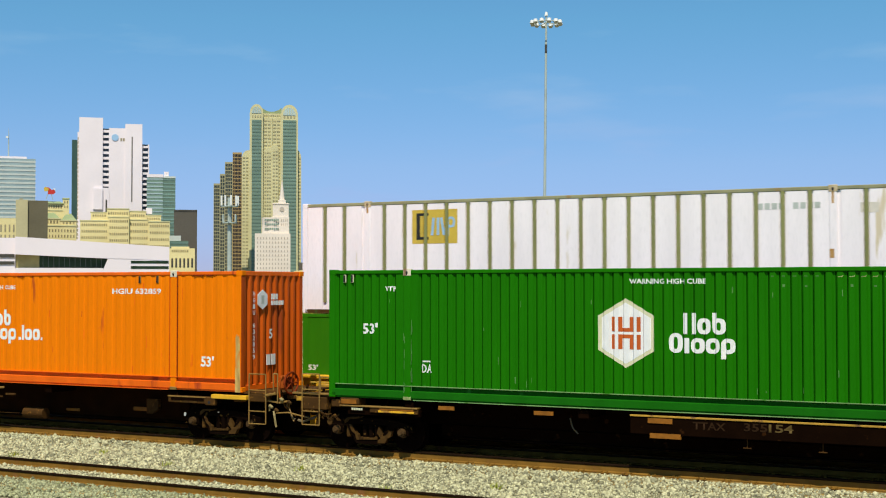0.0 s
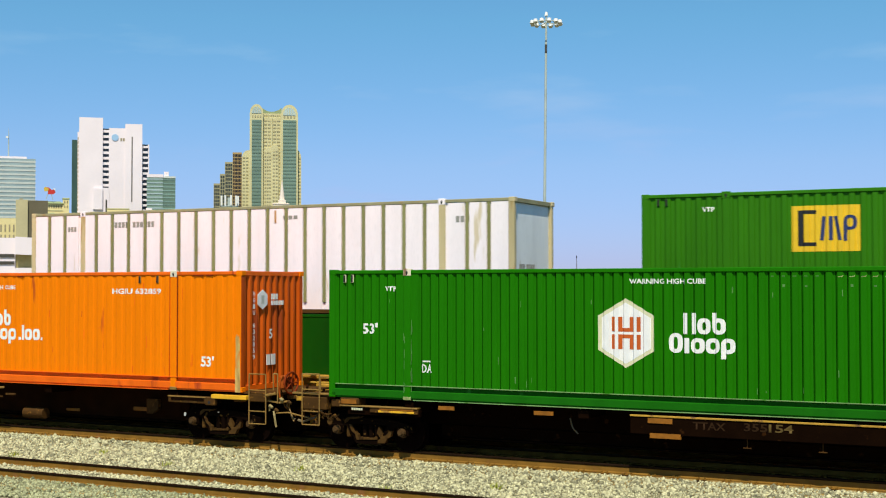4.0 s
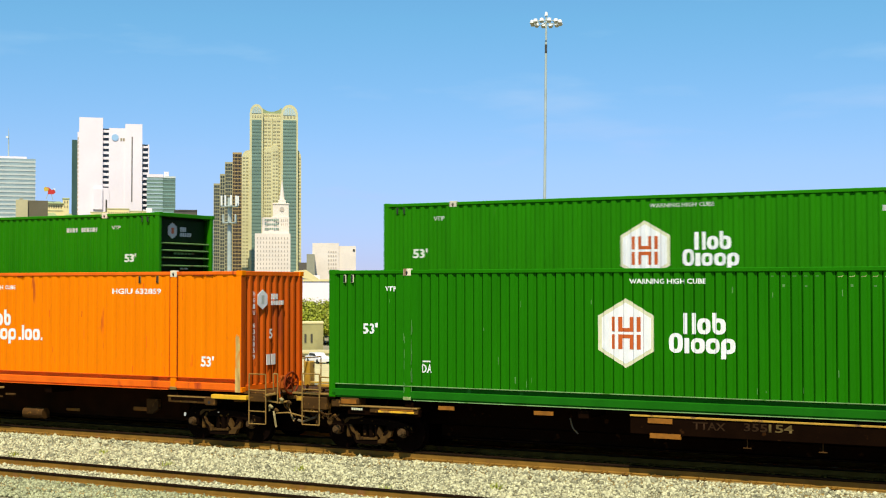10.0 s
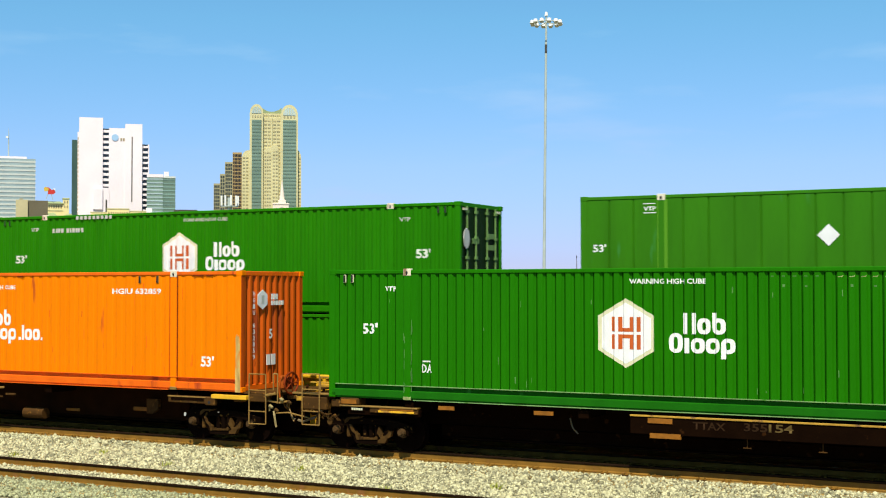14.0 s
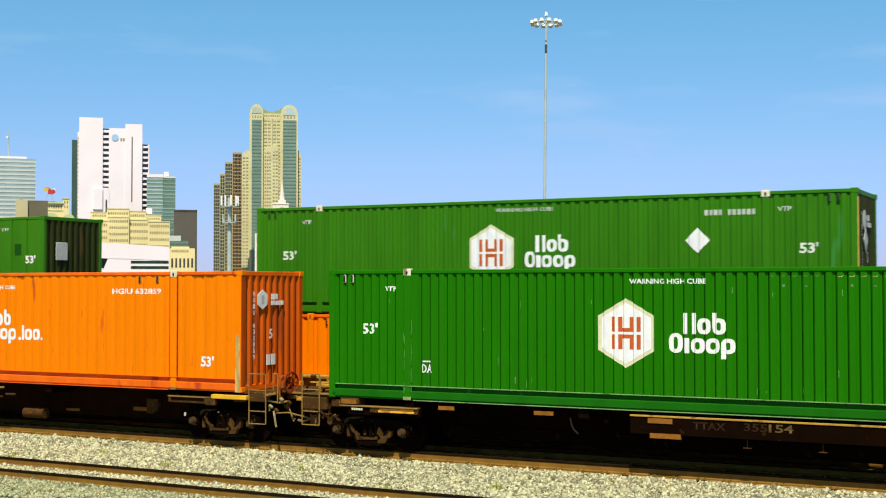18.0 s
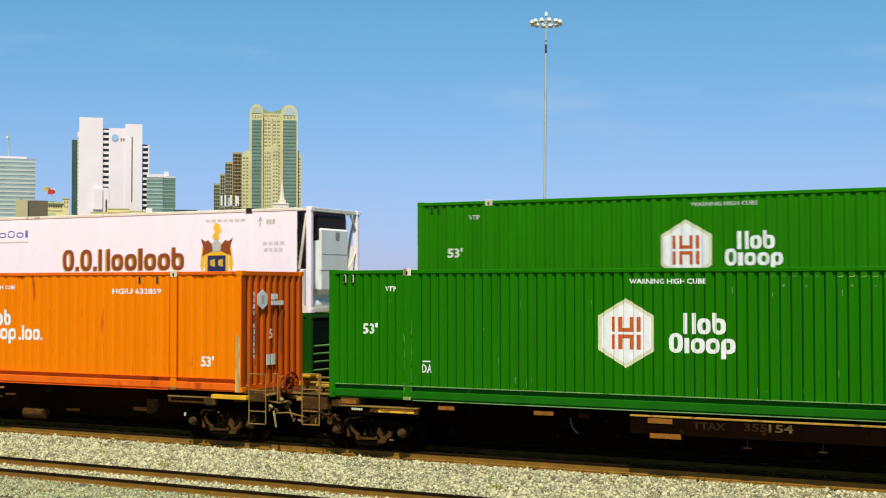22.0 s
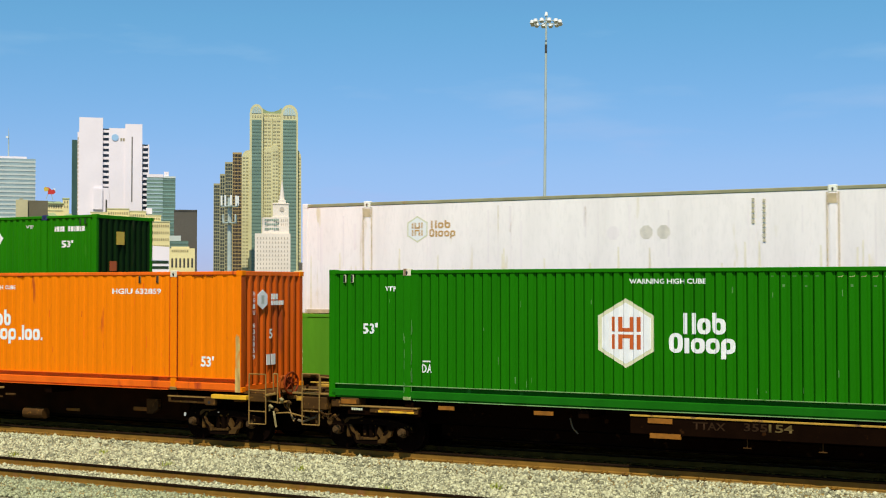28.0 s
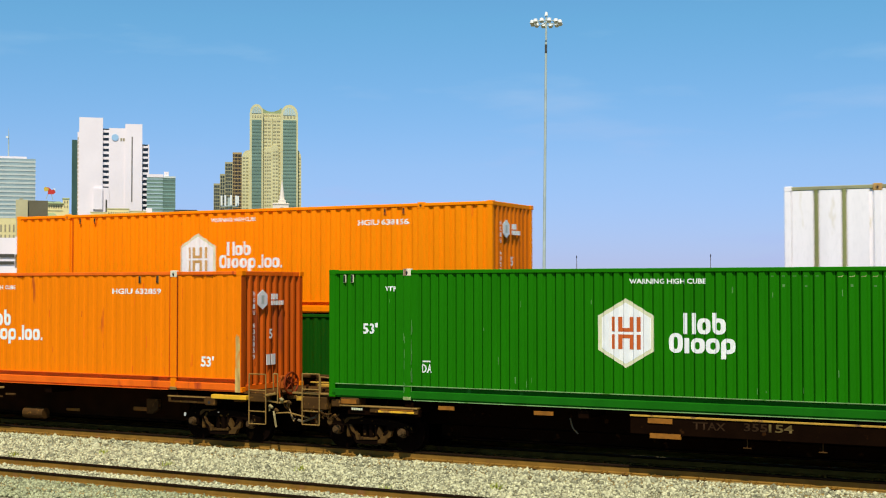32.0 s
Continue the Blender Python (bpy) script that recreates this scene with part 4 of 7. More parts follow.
lettering(GC, "VTP", 1.61, None, 2.46, 0.11, MARK, 0.29)
lettering(GC, "53'", 1.08, None, 1.57, 0.25, MARK, 0.38)
lettering(GC, "DA", 2.54, None, 0.71, 0.19, MARK, 0.24)
bars(GC, 2.42, 2.64, 0.85, 0.88, None, MARK, 1, "mark_bar")
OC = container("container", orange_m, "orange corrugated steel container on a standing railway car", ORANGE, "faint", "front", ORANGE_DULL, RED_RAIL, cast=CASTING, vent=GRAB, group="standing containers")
lettering(OC, "HGIU 632859", LEN - 3.23, None, 2.4, 0.14, MARK, 1.57)
lettering(OC, "53'", LEN - 1.02, None, 0.71, 0.26, MARK, 0.38)
hexagon(OC, LEN - 9.5, 1.4, 0.6, tone=MARK_RED, h=0.71)
emblem_words(OC, LEN - 8.62, 1.14, inc=True, k=0.98)
part("scuffed_guard", plate(bmesh.new(), [(LEN - 0.17, 0.0), (LEN - 0.02, 0.0), (LEN - 0.025, 0.5), (LEN - 0.04, 0.86), (LEN - 0.03, 1.2), (LEN - 0.07, 1.36), (LEN - 0.1, 1.3), (LEN - 0.12, 1.38), (LEN - 0.16, 1.3), (LEN - 0.15, 1.0), (LEN - 0.165, 0.6)], -0.011, 0.002), SCUFF, OC, "scraped bare corner guard")
for x in POSTS:
    part("post_seam", boxed(x + 0.112, x + 0.135, -0.002, 0.03, 0.28, HGT - 0.1), SEAM_RED, OC)
    part("post_seam", boxed(x - 0.124, x - 0.112, -0.002, 0.03, 0.28, HGT - 0.1), ORANGE_DULL, OC)
# Strips give the corner posts' end faces a darker red than their fronts.
part("corner_strip", boxed(LEN - 0.012, LEN + 0.006, 0.0, 0.13, 0.13, HGT - 0.13, bev=0.003), POST_RED, OC)
part("corner_strip", boxed(LEN - 0.012, LEN + 0.006, WID - 0.13, WID, 0.13, HGT - 0.13, bev=0.003), POST_RED, OC)
for x, w in ((14.72, 0.3), (15.1, 0.2), (8.9, 0.2)):
    part("rail_stain", boxed(x, x + w, -0.004, 0.004, HGT - 0.125, HGT - 0.098), SEAM_RED, OC)
lettering(OC, "WARNING HIGH CUBE", LEN - 8.15, None, 2.5, 0.105, MARK, 1.6)
end_marks(OC)

for c in (GC, OC):
    for x in POSTS:
        part("lift_foot", boxed(x - 0.1, x + 0.1, -0.012, 0.06, -0.005, 0.075, bev=0.01), GRAB if c is OC else SCUFF_PALE, c)
for k in list(range(36, 41)) + list(range(42, 54)):
    x = 2.414 + k * 0.213 + 0.02
    if k < 41:
        mark(GC, rect(x + 0.01, x + 0.07, 2.7, 2.715), SCUFF_GREEN, "paint_scuff", 0.002)
    else:
        mark(GC, flat([(x, 2.685), (x + 0.09, 2.69), (x + 0.1, 2.72), (x + 0.085, 2.72), (x + 0.075, 2.705), (x, 2.7)]), SCUFF_PALE, "paint_scuff", 0.002)
    if k % 2:
        mark(GC, rect(x + 0.02, x + 0.07, 2.5, 2.53 + 0.02 * (k % 3)), SCUFF_GREEN, "paint_scuff", 0.002)
rnd = random.Random(3)
for k in range(22):
    x, z, h = rnd.uniform(0.2, LEN - 0.3), rnd.uniform(0.3, 2.6) ** 1.0, rnd.uniform(0.03, 0.16)
    mark(GC, rect(x, x + rnd.uniform(0.008, 0.02), z, z + h), SCUFF_GREEN, "paint_scuff", 0.002)
for k in range(26):
    z = rnd.uniform(0.1, 1.6)
    x = 2.07 + rnd.choice((-0.1, 0.09)) + rnd.uniform(-0.015, 0.015)
    part("paint_scuff", boxed(x, x + 0.012, -0.008, -0.004, z, z + rnd.uniform(0.05, 0.2)), SCUFF_GREEN, GC)
for k in range(30):
    x, z, h = rnd.uniform(5, LEN - 0.3), rnd.uniform(0.3, 2.5), rnd.uniform(0.05, 0.3)
    mark(OC, rect(x, x + rnd.uniform(0.008, 0.03), z, z + h), RED_RAIL, "paint_scuff", 0.002)
GCAR = spine_car("spine_car", NEAR @ pose(-16.014, 0, 0), "dark brown spine car with yellow side sills under the green container", False)
OCAR = spine_car("spine_car", NEAR @ pose(-18.479 - LEN, 0, 0), "dark brown spine car with yellow step and orange brake gear", True)
part("deck_sill", boxed(0.31, 2.32, -0.035, 0.16, 0.872, 0.9, bev=0.006), GRAB, GCAR)
part("sill_web", boxed(0.5, 2.36, 0.02, 0.1, 0.7, 0.868), FRAME_BROWN, GCAR)
part("sill_plate", boxed(1.1, 2.33, -0.012, 0.02, 0.76, 0.868, bev=0.006), FRAME_TAN, GCAR)
part("sill_stripe", boxed(1.32, 2.24, -0.03, 0.02, 0.768, 0.812, bev=0.006), SILL_YELLOW, GCAR)
part("sill_face", boxed(1.34, 2.22, -0.02, 0.0, 0.82, 0.866, bev=0.004), GRIME_ORANGE, GCAR)
for k in range(5):
    part("word_bar", boxed(0.62 + 0.06 * k, 0.665 + 0.06 * k, -0.016, -0.008, 0.795, 0.845), MARK_CREAM, GCAR)
part("step_box", boxed(0.3, 0.79, 0.0, 0.35, 0.91, 1.06, bev=0.02), FRAME_TAN, GCAR)
part("step_face", boxed(0.34, 0.74, -0.012, 0.0, 0.93, 1.03), GRIME_ORANGE, GCAR)
part("marker_plate", boxed(0.58, 0.96, -0.008, 0.02, 0.77, 0.868), FRAME_BROWN, GCAR)
part("reflector", boxed(2.83, 3.21, 0.0, 0.05, 0.89, 0.97), GRIME_ORANGE, GCAR)
part("reflector", boxed(5.11, 5.54, 0.0, 0.05, 0.88, 0.96), GRIME_ORANGE, GCAR)
SS = part("side_sill", boxed(7.24, LEN, 0.0, 0.12, 0.6, 0.95, bev=0.01), FRAME_BROWN, GCAR)
part("sill_edge", boxed(7.24, LEN, -0.02, 0.13, 0.95, 0.985, bev=0.005), GRIME_YELLOW, SS)
part("placard", boxed(7.62, 8.13, -0.02, 0.0, 0.83, 0.93), GRIME_ORANGE, SS)
part("placard", boxed(7.66, 8.3, -0.01, 0.1, 0.53, 0.63), GRIME_ORANGE, SS)
lettering(GCAR, "TTAX", 8.88, -0.006, 0.82, 0.15, FRAME_DIM, 0.66)
lettering(GCAR, "355", 9.8, -0.006, 0.84, 0.16, FRAME_DIM, 0.46)
lettering(GCAR, "154", 10.29, -0.006, 0.84, 0.16, STENCIL, 0.47)
for x in (9.61, 11.06):
    part("hanger", tube(tube(bmesh.new(), (x, 0.1, 0.42), (x, 0.1, 0.62), 0.01), (x - 0.08, 0.1, 0.42), (x + 0.08, 0.1, 0.42), 0.011), FRAME_TAN, GCAR)
hb = bmesh.new()
pipe(hb, [(5.73, 0.5, 0.8), (5.76, 0.48, 0.7), (5.82, 0.45, 0.58), (5.93, 0.45, 0.48)], 0.016)
part("hose", hb, HOSE, GCAR)
ladder(GCAR, -0.74, -0.27, 0.4, 1.57, 0.02, (0.4, 0.71, 1.21, 1.57))
hb = bmesh.new()
pipe(hb, [(-0.55, 0.5, 1.1), (-0.55, 0.5, 1.47), (-0.1, 0.5, 1.45), (-0.1, 0.5, 1.1)], 0.015)
part("handrail", hb, GRAB, GCAR)
part("end_platform", boxed(-0.95, 0.1, 0.1, 2.45, 1.04, 1.09, bev=0.01), FRAME_TAN, GCAR)
part("end_sill", boxed(-0.75, -0.1, 0.05, 0.25, 0.75, 1.04, bev=0.02), FRAME_TAN, GCAR)
part("platform_edge", boxed(-1.05, 0.05, 0.06, 0.12, 1.09, 1.14, bev=0.01), GRAB, GCAR)
part("walkway", boxed(-0.9, -0.05, 0.9, 1.1, 1.2, 1.26, bev=0.01), GRIME_YELLOW, GCAR)
part("end_stand", boxed(-0.52, 0.02, 1.2, 1.6, 1.09, 1.42, bev=0.02), GRIME_YELLOW, GCAR)
part("air_tank", tube(bmesh.new(), (-0.2, 0.5, 0.55), (0.6, 0.5, 0.55), 0.16, n=16), RUN_STEEL, GCAR)

E0 = LEN  # coupled end of the orange car
part("hand_grip", boxed(8.0, 8.43, 0.0, 0.05, 0.9, 0.95, bev=0.01), GRAB, OCAR)
part("hand_grip", boxed(8.5, 8.82, 0.0, 0.08, 0.73, 0.78, bev=0.01), FRAME_TAN, OCAR)
part("hand_grip", boxed(7.9, 8.38, 0.0, 0.05, 0.66, 0.7, bev=0.01), FRAME_TAN, OCAR)
part("side_step", boxed(E0 - 0.86, E0 + 0.17, -0.04, 0.12, 0.9, 1.0, bev=0.01), SILL_YELLOW, OCAR, "bright yellow side step")
part("deck_sill", boxed(E0 - 2.2, E0 - 0.86, 0.0, 0.14, 0.76, 0.93, bev=0.02), FRAME_TAN, OCAR)
part("sill_slot", boxed(E0 - 2.1, E0 - 1.1, -0.012, 0.0, 0.82, 0.89), FRAME_BROWN, OCAR)
part("sill_bracket", boxed(E0 - 1.7, E0 - 1.3, -0.02, 0.0, 0.77, 0.815, bev=0.004), DUSTY_LIT_STEEL, OCAR)
part("pad_hole", tube(bmesh.new(), (E0 - 0.92, -0.034, 0.8), (E0 - 0.92, -0.02, 0.8), 0.04, n=14), BLACK, OCAR)
# Paler strip gives the deck its sunlit top edge by colour.
part("deck_edge", boxed(E0 - 2.2, E0 - 0.86, -0.02, 0.12, 0.9, 0.925, bev=0.004), GRAB, OCAR)
part("jack_pad", boxed(E0 - 1.05, E0 - 0.76, -0.03, 0.1, 0.73, 0.93, bev=0.02), FRAME_TAN, OCAR)
part("bracket", plate(bmesh.new(), [(E0 - 3.59, 0.72), (E0 - 3.21, 0.72), (E0 - 3.21, 0.47), (E0 - 3.40, 0.35), (E0 - 3.59, 0.35)], 0.85, 1.0), FRAME_TAN, OCAR)
part("reflector", boxed(E0 - 6.37, E0 - 5.91, 0.9, 0.94, 0.30, 0.37, bev=0.01), GRIME_ORANGE, OCAR)
part("reflector", boxed(E0 - 4.07, E0 - 3.60, 0.9, 0.94, 0.40, 0.50, bev=0.01), GRIME_ORANGE, OCAR)
part("air_tank", tube(bmesh.new(), (E0 - 7.39, 0.48, 0.25), (E0 - 6.68, 0.48, 0.25), 0.14, n=20), FRAME_TAN, OCAR)
part("side_sill", boxed(E0 - 16.1, E0 - 2.3, 0.95, 1.1, 0.2, 0.95, bev=0.02), GIRDER_BROWN, OCAR)
ladder(OCAR, E0 + 0.22, E0 + 0.7, 0.35, 1.52, 0.02, (0.35, 0.645, 1.14, 1.52))
hb = bmesh.new()
pipe(hb, [(E0 + 0.92, 0.02, 1.16), (E0 + 0.91, 0.02, 1.54), (E0 + 1.01, 0.06, 1.54), (E0 + 1.01, 0.06, 0.85)], 0.016)
pipe(hb, [(E0 + 0.7, 0.02, 1.03), (E0 + 0.98, 0.02, 1.08)], 0.03)
part("handrail", hb, GRAB, OCAR)
part("end_sill", boxed(E0 + 0.2, E0 + 0.72, 0.05, 0.25, 0.86, 1.04, bev=0.02), FRAME_TAN, OCAR)
part("end_platform", boxed(E0 - 0.1, E0 + 1.0, 0.1, 2.45, 1.03, 1.08, bev=0.01), FRAME_TAN, OCAR)
bw = bmesh.new()
for i in range(20):
    a0, a1 = 2 * math.pi * i / 20, 2 * math.pi * (i + 1) / 20
    tube(bw, (E0 + 1.16, 0.4 + 0.28 * math.cos(a0), 1.31 + 0.25 * math.sin(a0)), (E0 + 1.16, 0.4 + 0.28 * math.cos(a1), 1.31 + 0.25 * math.sin(a1)), 0.025, n=6)
for i in range(5):
    a0 = 2 * math.pi * i / 5
    tube(bw, (E0 + 1.16, 0.4, 1.31), (E0 + 1.16, 0.4 + 0.28 * math.cos(a0), 1.31 + 0.25 * math.sin(a0)), 0.016, n=6)
part("brake_wheel", bw, SEAM_RED, OCAR)
part("brake_housing", boxed(E0 + 1.0, E0 + 1.12, 0.1, 0.34, 1.16, 1.5, bev=0.05), VALVE_RED, OCAR, "red-orange hand brake housing")
hb = bmesh.new()
pipe(hb, [(E0 + 0.9, 0.06, 0.66), (E0 + 0.95, 0.02, 0.55), (E0 + 1.0, 0.02, 0.3)], 0.026)
part("uncoupling_lever", hb, PALE_METAL, OCAR)
hb = bmesh.new()
pipe(hb, [(E0 + 0.72, 0.1, 0.9), (E0 + 1.0, 0.12, 0.86), (E0 + 1.22, 0.2, 0.9)], 0.024)
pipe(hb, [(E0 + 0.95, 0.1, 0.62), (E0 + 1.25, 0.15, 0.64), (E0 + 1.75, 0.3, 0.52)], 0.016)
part("uncoupling_rod", hb, GRAB, OCAR)
part("release_tag", boxed(E0 - 1.77, E0 - 1.71, 0.08, 0.1, 0.43, 0.52, bev=0.01), MARK_GREY, OCAR)
part("release_tag", boxed(E0 - 0.75, E0 - 0.71, 0.08, 0.1, 0.55, 0.58, bev=0.008), MARK_DIM, OCAR)
for k, (x, z) in enumerate(((16.9, 0.78), (17.06, 0.7), (17.2, 0.96), (17.42, 0.9))):
    part("valve", tube(tube(bmesh.new(), (x, 0.12, z), (x + 0.1, 0.1, z - 0.04), 0.045, 0.03), (x + 0.02, 0.11, z), (x - 0.02, 0.14, z - 0.12), 0.02), (PALE_METAL, DUSTY_LIT_STEEL)[k % 2], OCAR)
cp = bmesh.new()
box(cp, E0 + 0.9, E0 + 1.25, 1.14, 1.46, 0.55, 0.85, 0.04)
box(cp, E0 + 1.2, E0 + 1.45, 1.02, 1.5, 0.5, 0.9, 0.08)
part("coupler", cp, FRAME_TAN, OCAR)
cp = bmesh.new()
box(cp, -1.25, -0.85, 1.14, 1.46, 0.55, 0.85, 0.04)
box(cp, -1.02 - 0.15, -0.95, 1.1, 1.58, 0.5, 0.9, 0.06)
part("coupler", cp, FRAME_TAN, GCAR)
hb = bmesh.new()
pipe(hb, [(E0 + 0.7, 0.9, 0.75), (E0 + 1.0, 0.7, 0.45), (E0 + 1.3, 0.7, 0.38), (E0 + 1.6, 0.8, 0.5), (E0 + 1.8, 0.9, 0.75)], 0.03)
part("air_hose", hb, HOSE, OCAR)


part("draft_gear", boxed(-0.95, 0.3, 1.0, 1.6, 0.1, 0.46, bev=0.03), FRAME_BROWN, GCAR)
part("draft_gear", boxed(E0 - 0.3, E0 + 0.92, 1.0, 1.6, 0.1, 0.46, bev=0.03), FRAME_BROWN, OCAR)
part("brake_cylinder", tube(bmesh.new(), (-0.75, 0.75, 0.42), (0.0, 0.75, 0.42), 0.13, n=16), FRAME_BROWN, GCAR)
# wound chain and hoses by the coupled end of the green car
for k in range(16):
    a0 = 0.8 * k
    x, z = -0.2 + 0.03 * k, 0.6 + 0.05 * math.sin(a0)
    part("chain_link", tube(bmesh.new(), (x, 0.02, z), (x + 0.03, 0.05, z - 0.05 * math.cos(a0)), 0.018, n=6), (DUSTY_LIT_STEEL, FRAME_TAN)[k % 2], GCAR)
part("spring_nest", tube(bmesh.new(), (0.0, 0.04, 0.5), (0.0, 0.12, 0.5), 0.07, n=12), DUSTY_LIT_STEEL, GCAR)
for k, (x, z) in enumerate(((-1.0, 1.3), (-0.92, 1.22), (-1.05, 1.18), (-0.85, 1.34))):
    part("grating_bar", boxed(x, x + 0.85, 0.75 + 0.2 * k, 0.8 + 0.2 * k, z, z + 0.035, bev=0.006), (GRIME_YELLOW, FRAME_TAN, GRAB, GRIME_YELLOW)[k], GCAR)
# pipes, chains and brackets between the two cars
rnd = random.Random(21)
for k in range(9):
    x = -1.55 + 0.19 * k
    hb = bmesh.new()
    pipe(hb, [(x, rnd.uniform(0.2, 0.9), rnd.uniform(0.9, 1.35)), (x + rnd.uniform(-0.2, 0.2), rnd.uniform(0.15, 0.7), rnd.uniform(0.7, 0.95)), (x + rnd.uniform(-0.3, 0.3), rnd.uniform(0.2, 0.8), rnd.uniform(0.35, 0.65))], rnd.uniform(0.014, 0.032), 6)
    part("brake_pipe", hb, (FRAME_TAN, GRAB, FRAME_BROWN)[k % 3], GCAR)
for k in range(6):
    x, z = -1.5 + 0.27 * k, rnd.uniform(0.7, 0.98)
    part("bracket", boxed(x, x + rnd.uniform(0.12, 0.3), 0.5, 0.58, z, z + rnd.uniform(0.06, 0.14), bev=0.01), (FRAME_TAN, GRIME_YELLOW, DUSTY_LIT_STEEL)[k % 3], GCAR)
for k in range(7):
    a0 = 0.9 * k
    part("chain_link", tube(bmesh.new(), (-0.34 + 0.06 * k, -0.01, 0.7 + 0.03 * math.sin(a0)), (-0.29 + 0.06 * k, 0.02, 0.66 + 0.03 * math.cos(a0)), 0.014, n=6), FRAME_TAN, GCAR)
hb = bmesh.new()
pipe(hb, [(E0 + 1.12, 0.12, 1.5), (E0 + 1.06, 0.1, 1.38), (E0 + 1.03, 0.08, 1.2), (E0 + 1.05, 0.1, 0.98)], 0.022, 8)
part("brake_lever", hb, VALVE_RED, OCAR)
part("brake_drum", tube(bmesh.new(), (E0 + 1.08, 0.4, 1.31), (E0 + 1.15, 0.4, 1.31), 0.15, n=16), SEAM_RED, OCAR)

# ---- passing train ----
def travel(t):
    return -8.317 * t - 0.002386 * t * t


TRAIN = []  # (object, place along the train, height)
UP_Z, LOW_Z = FAR_TOP - HGT, FAR_TOP - 2 * HGT - 0.02
GRP = "containers of the passing train"
TALL = 1.024


def far_container(s, up, label, colour, side="soft", end="slatted", **kw):
    z = UP_Z if up else LOW_Z
    c = container("container", pose(s, FAR_Y, z), label, colour, side, end, group=GRP, **kw)
    if up and colour is WHITE:
        c.scale = (1, 1, TALL)
    TRAIN.append((c, s, z))
    return c


def block(x0, x1, z0, z1):
    return [(x0, z0), (x1, z0), (x1, z1), (x0, z1)]


def yellow_emblem(c, x0, z0, w, h, faded=False):
    """Yellow square with plain dark and blue shapes."""
    p = mark(c, rect(x0, x0 + w, z0, z0 + h), MARK_GOLD if faded else MARK_YELLOW, "emblem_panel", 0.004)
    dark, blue = (MARK_BLACK, MARK_SKY) if faded else (MARK_BLACK, MARK_INK)
    a, t = x0 + 0.1 * w, 0.08 * h
    e = [(a, z0 + 0.12 * h), (a + 0.27 * w, z0 + 0.12 * h), (a + 0.27 * w, z0 + 0.12 * h + t), (a + 0.08 * w, z0 + 0.12 * h + t), (a + 0.08 * w, z0 + 0.82 * h), (a + 0.27 * w, z0 + 0.82 * h), (a + 0.27 * w, z0 + 0.9 * h), (a, z0 + 0.9 * h)]
    word_blocks(p, [e], dark, "emblem_stroke", 0.008)
    b = x0 + 0.42 * w
    for u0, u1 in ((0.0, 0.03), (0.13, 0.13), (0.26, 0.2)):  # three leaning strokes
        word_blocks(p, [[(b + u0 * w, z0 + 0.24 * h), (b + (u0 + 0.055) * w, z0 + 0.24 * h), (b + (u1 + 0.055) * w, z0 + 0.76 * h), (b + u1 * w, z0 + 0.76 * h)]], blue, "emblem_stroke", 0.008)
    word_blocks(p, [loop_mark(b + 0.34 * w, b + 0.53 * w, z0 + 0.46 * h, z0 + 0.78 * h, 0.05 * w, tail=0.24 * h)], blue, "emblem_stroke", 0.008)


def rust(c, x, z0, z1, w=0.05):
    part("rust_streak", boxed(x - w, x + w, -0.009, 0.0, z0, z1, bev=0.002), RUST_STAIN, c)


LBL_EMBLEM = "green corrugated container with white emblem and words"
# upper row
u = far_container(-19.67, True, "white ribbed container with a faded gold panel and rust streaks", WHITE, "ribbed", "front", end_colour=GRIMY_GREY, post=WHITE, rail=TOP_GRIME, sill=DARK_RED_BROWN, ridge=OLIVE, cast=TAN_STAIN)
for y0, y1 in ((0.0, 0.13), (WID - 0.13, WID)):
    part("corner_strip", boxed(LEN - 0.01, LEN + 0.008, y0, y1, 0.13, HGT - 0.13, bev=0.003), OLIVE, u)
for k in range(8):
    part("end_rib", boxed(LEN - 0.03, LEN + 0.004, 0.3 + 0.27 * k, 0.36 + 0.27 * k, 0.16, HGT - 0.12, bev=0.004), TAN_STAIN if k % 3 else OLIVE, u)
part("rust_patch", plate(bmesh.new(), [(1.02, 2.2), (1.3, 2.14), (1.4, 2.3), (1.62, 2.34), (1.58, 2.6), (1.3, 2.54), (1.06, 2.58)], -0.008, 0.03), RUST_BROWN, u).matrix_local = pose(LEN, 0, 0, 0, 0, 90)
mark(u, rect(14.7, 15.1, 2.28, 2.5), STAIN_PALE, "faded_patch", 0.004)
yellow_emblem(u, 3.39, 1.78, 1.32, 0.86, True)
bars(u, 12.4, 13.85, 2.4, 2.54, None, MARK_GREY, 9)
rust(u, POSTS[0], 2.6, 2.76, 0.03)
rust(u, POSTS[1], 2.5, 2.76, 0.025)
rust(u, POSTS[1] - 0.03, 1.3, 1.5, 0.05)
u = far_container(3.79, True, "white ribbed container with grimy joints and a grey-blue end panel", WHITE, "ribbed", "panel", end_colour=GREY_BLUE, post=WHITE_DIRTY, rail=TOP_GRIME, sill=DARK_RED_BROWN, ridge=OLIVE)
bars(u, 3.25, 4.75, 2.4, 2.56, None, MARK_DIM, 11)
bars(u, 1.45, 1.8, 2.32, 2.46, None, MARK_DIM, 3)
bars(u, 14.5, 14.9, 2.3, 2.46, None, MARK_DIM, 3)
bars(u, 9.2, 9.7, 2.5, 2.6, None, MARK_DIM, 3)
bars(u, 0.5, 1.5, 1.1, 1.25, 0, MARK_DIM, 11, "end_word", pose(LEN - 0.09, 0, 0, 0, 0, 90))
rust(u, 8.96, 2.42, 2.75, 0.03)
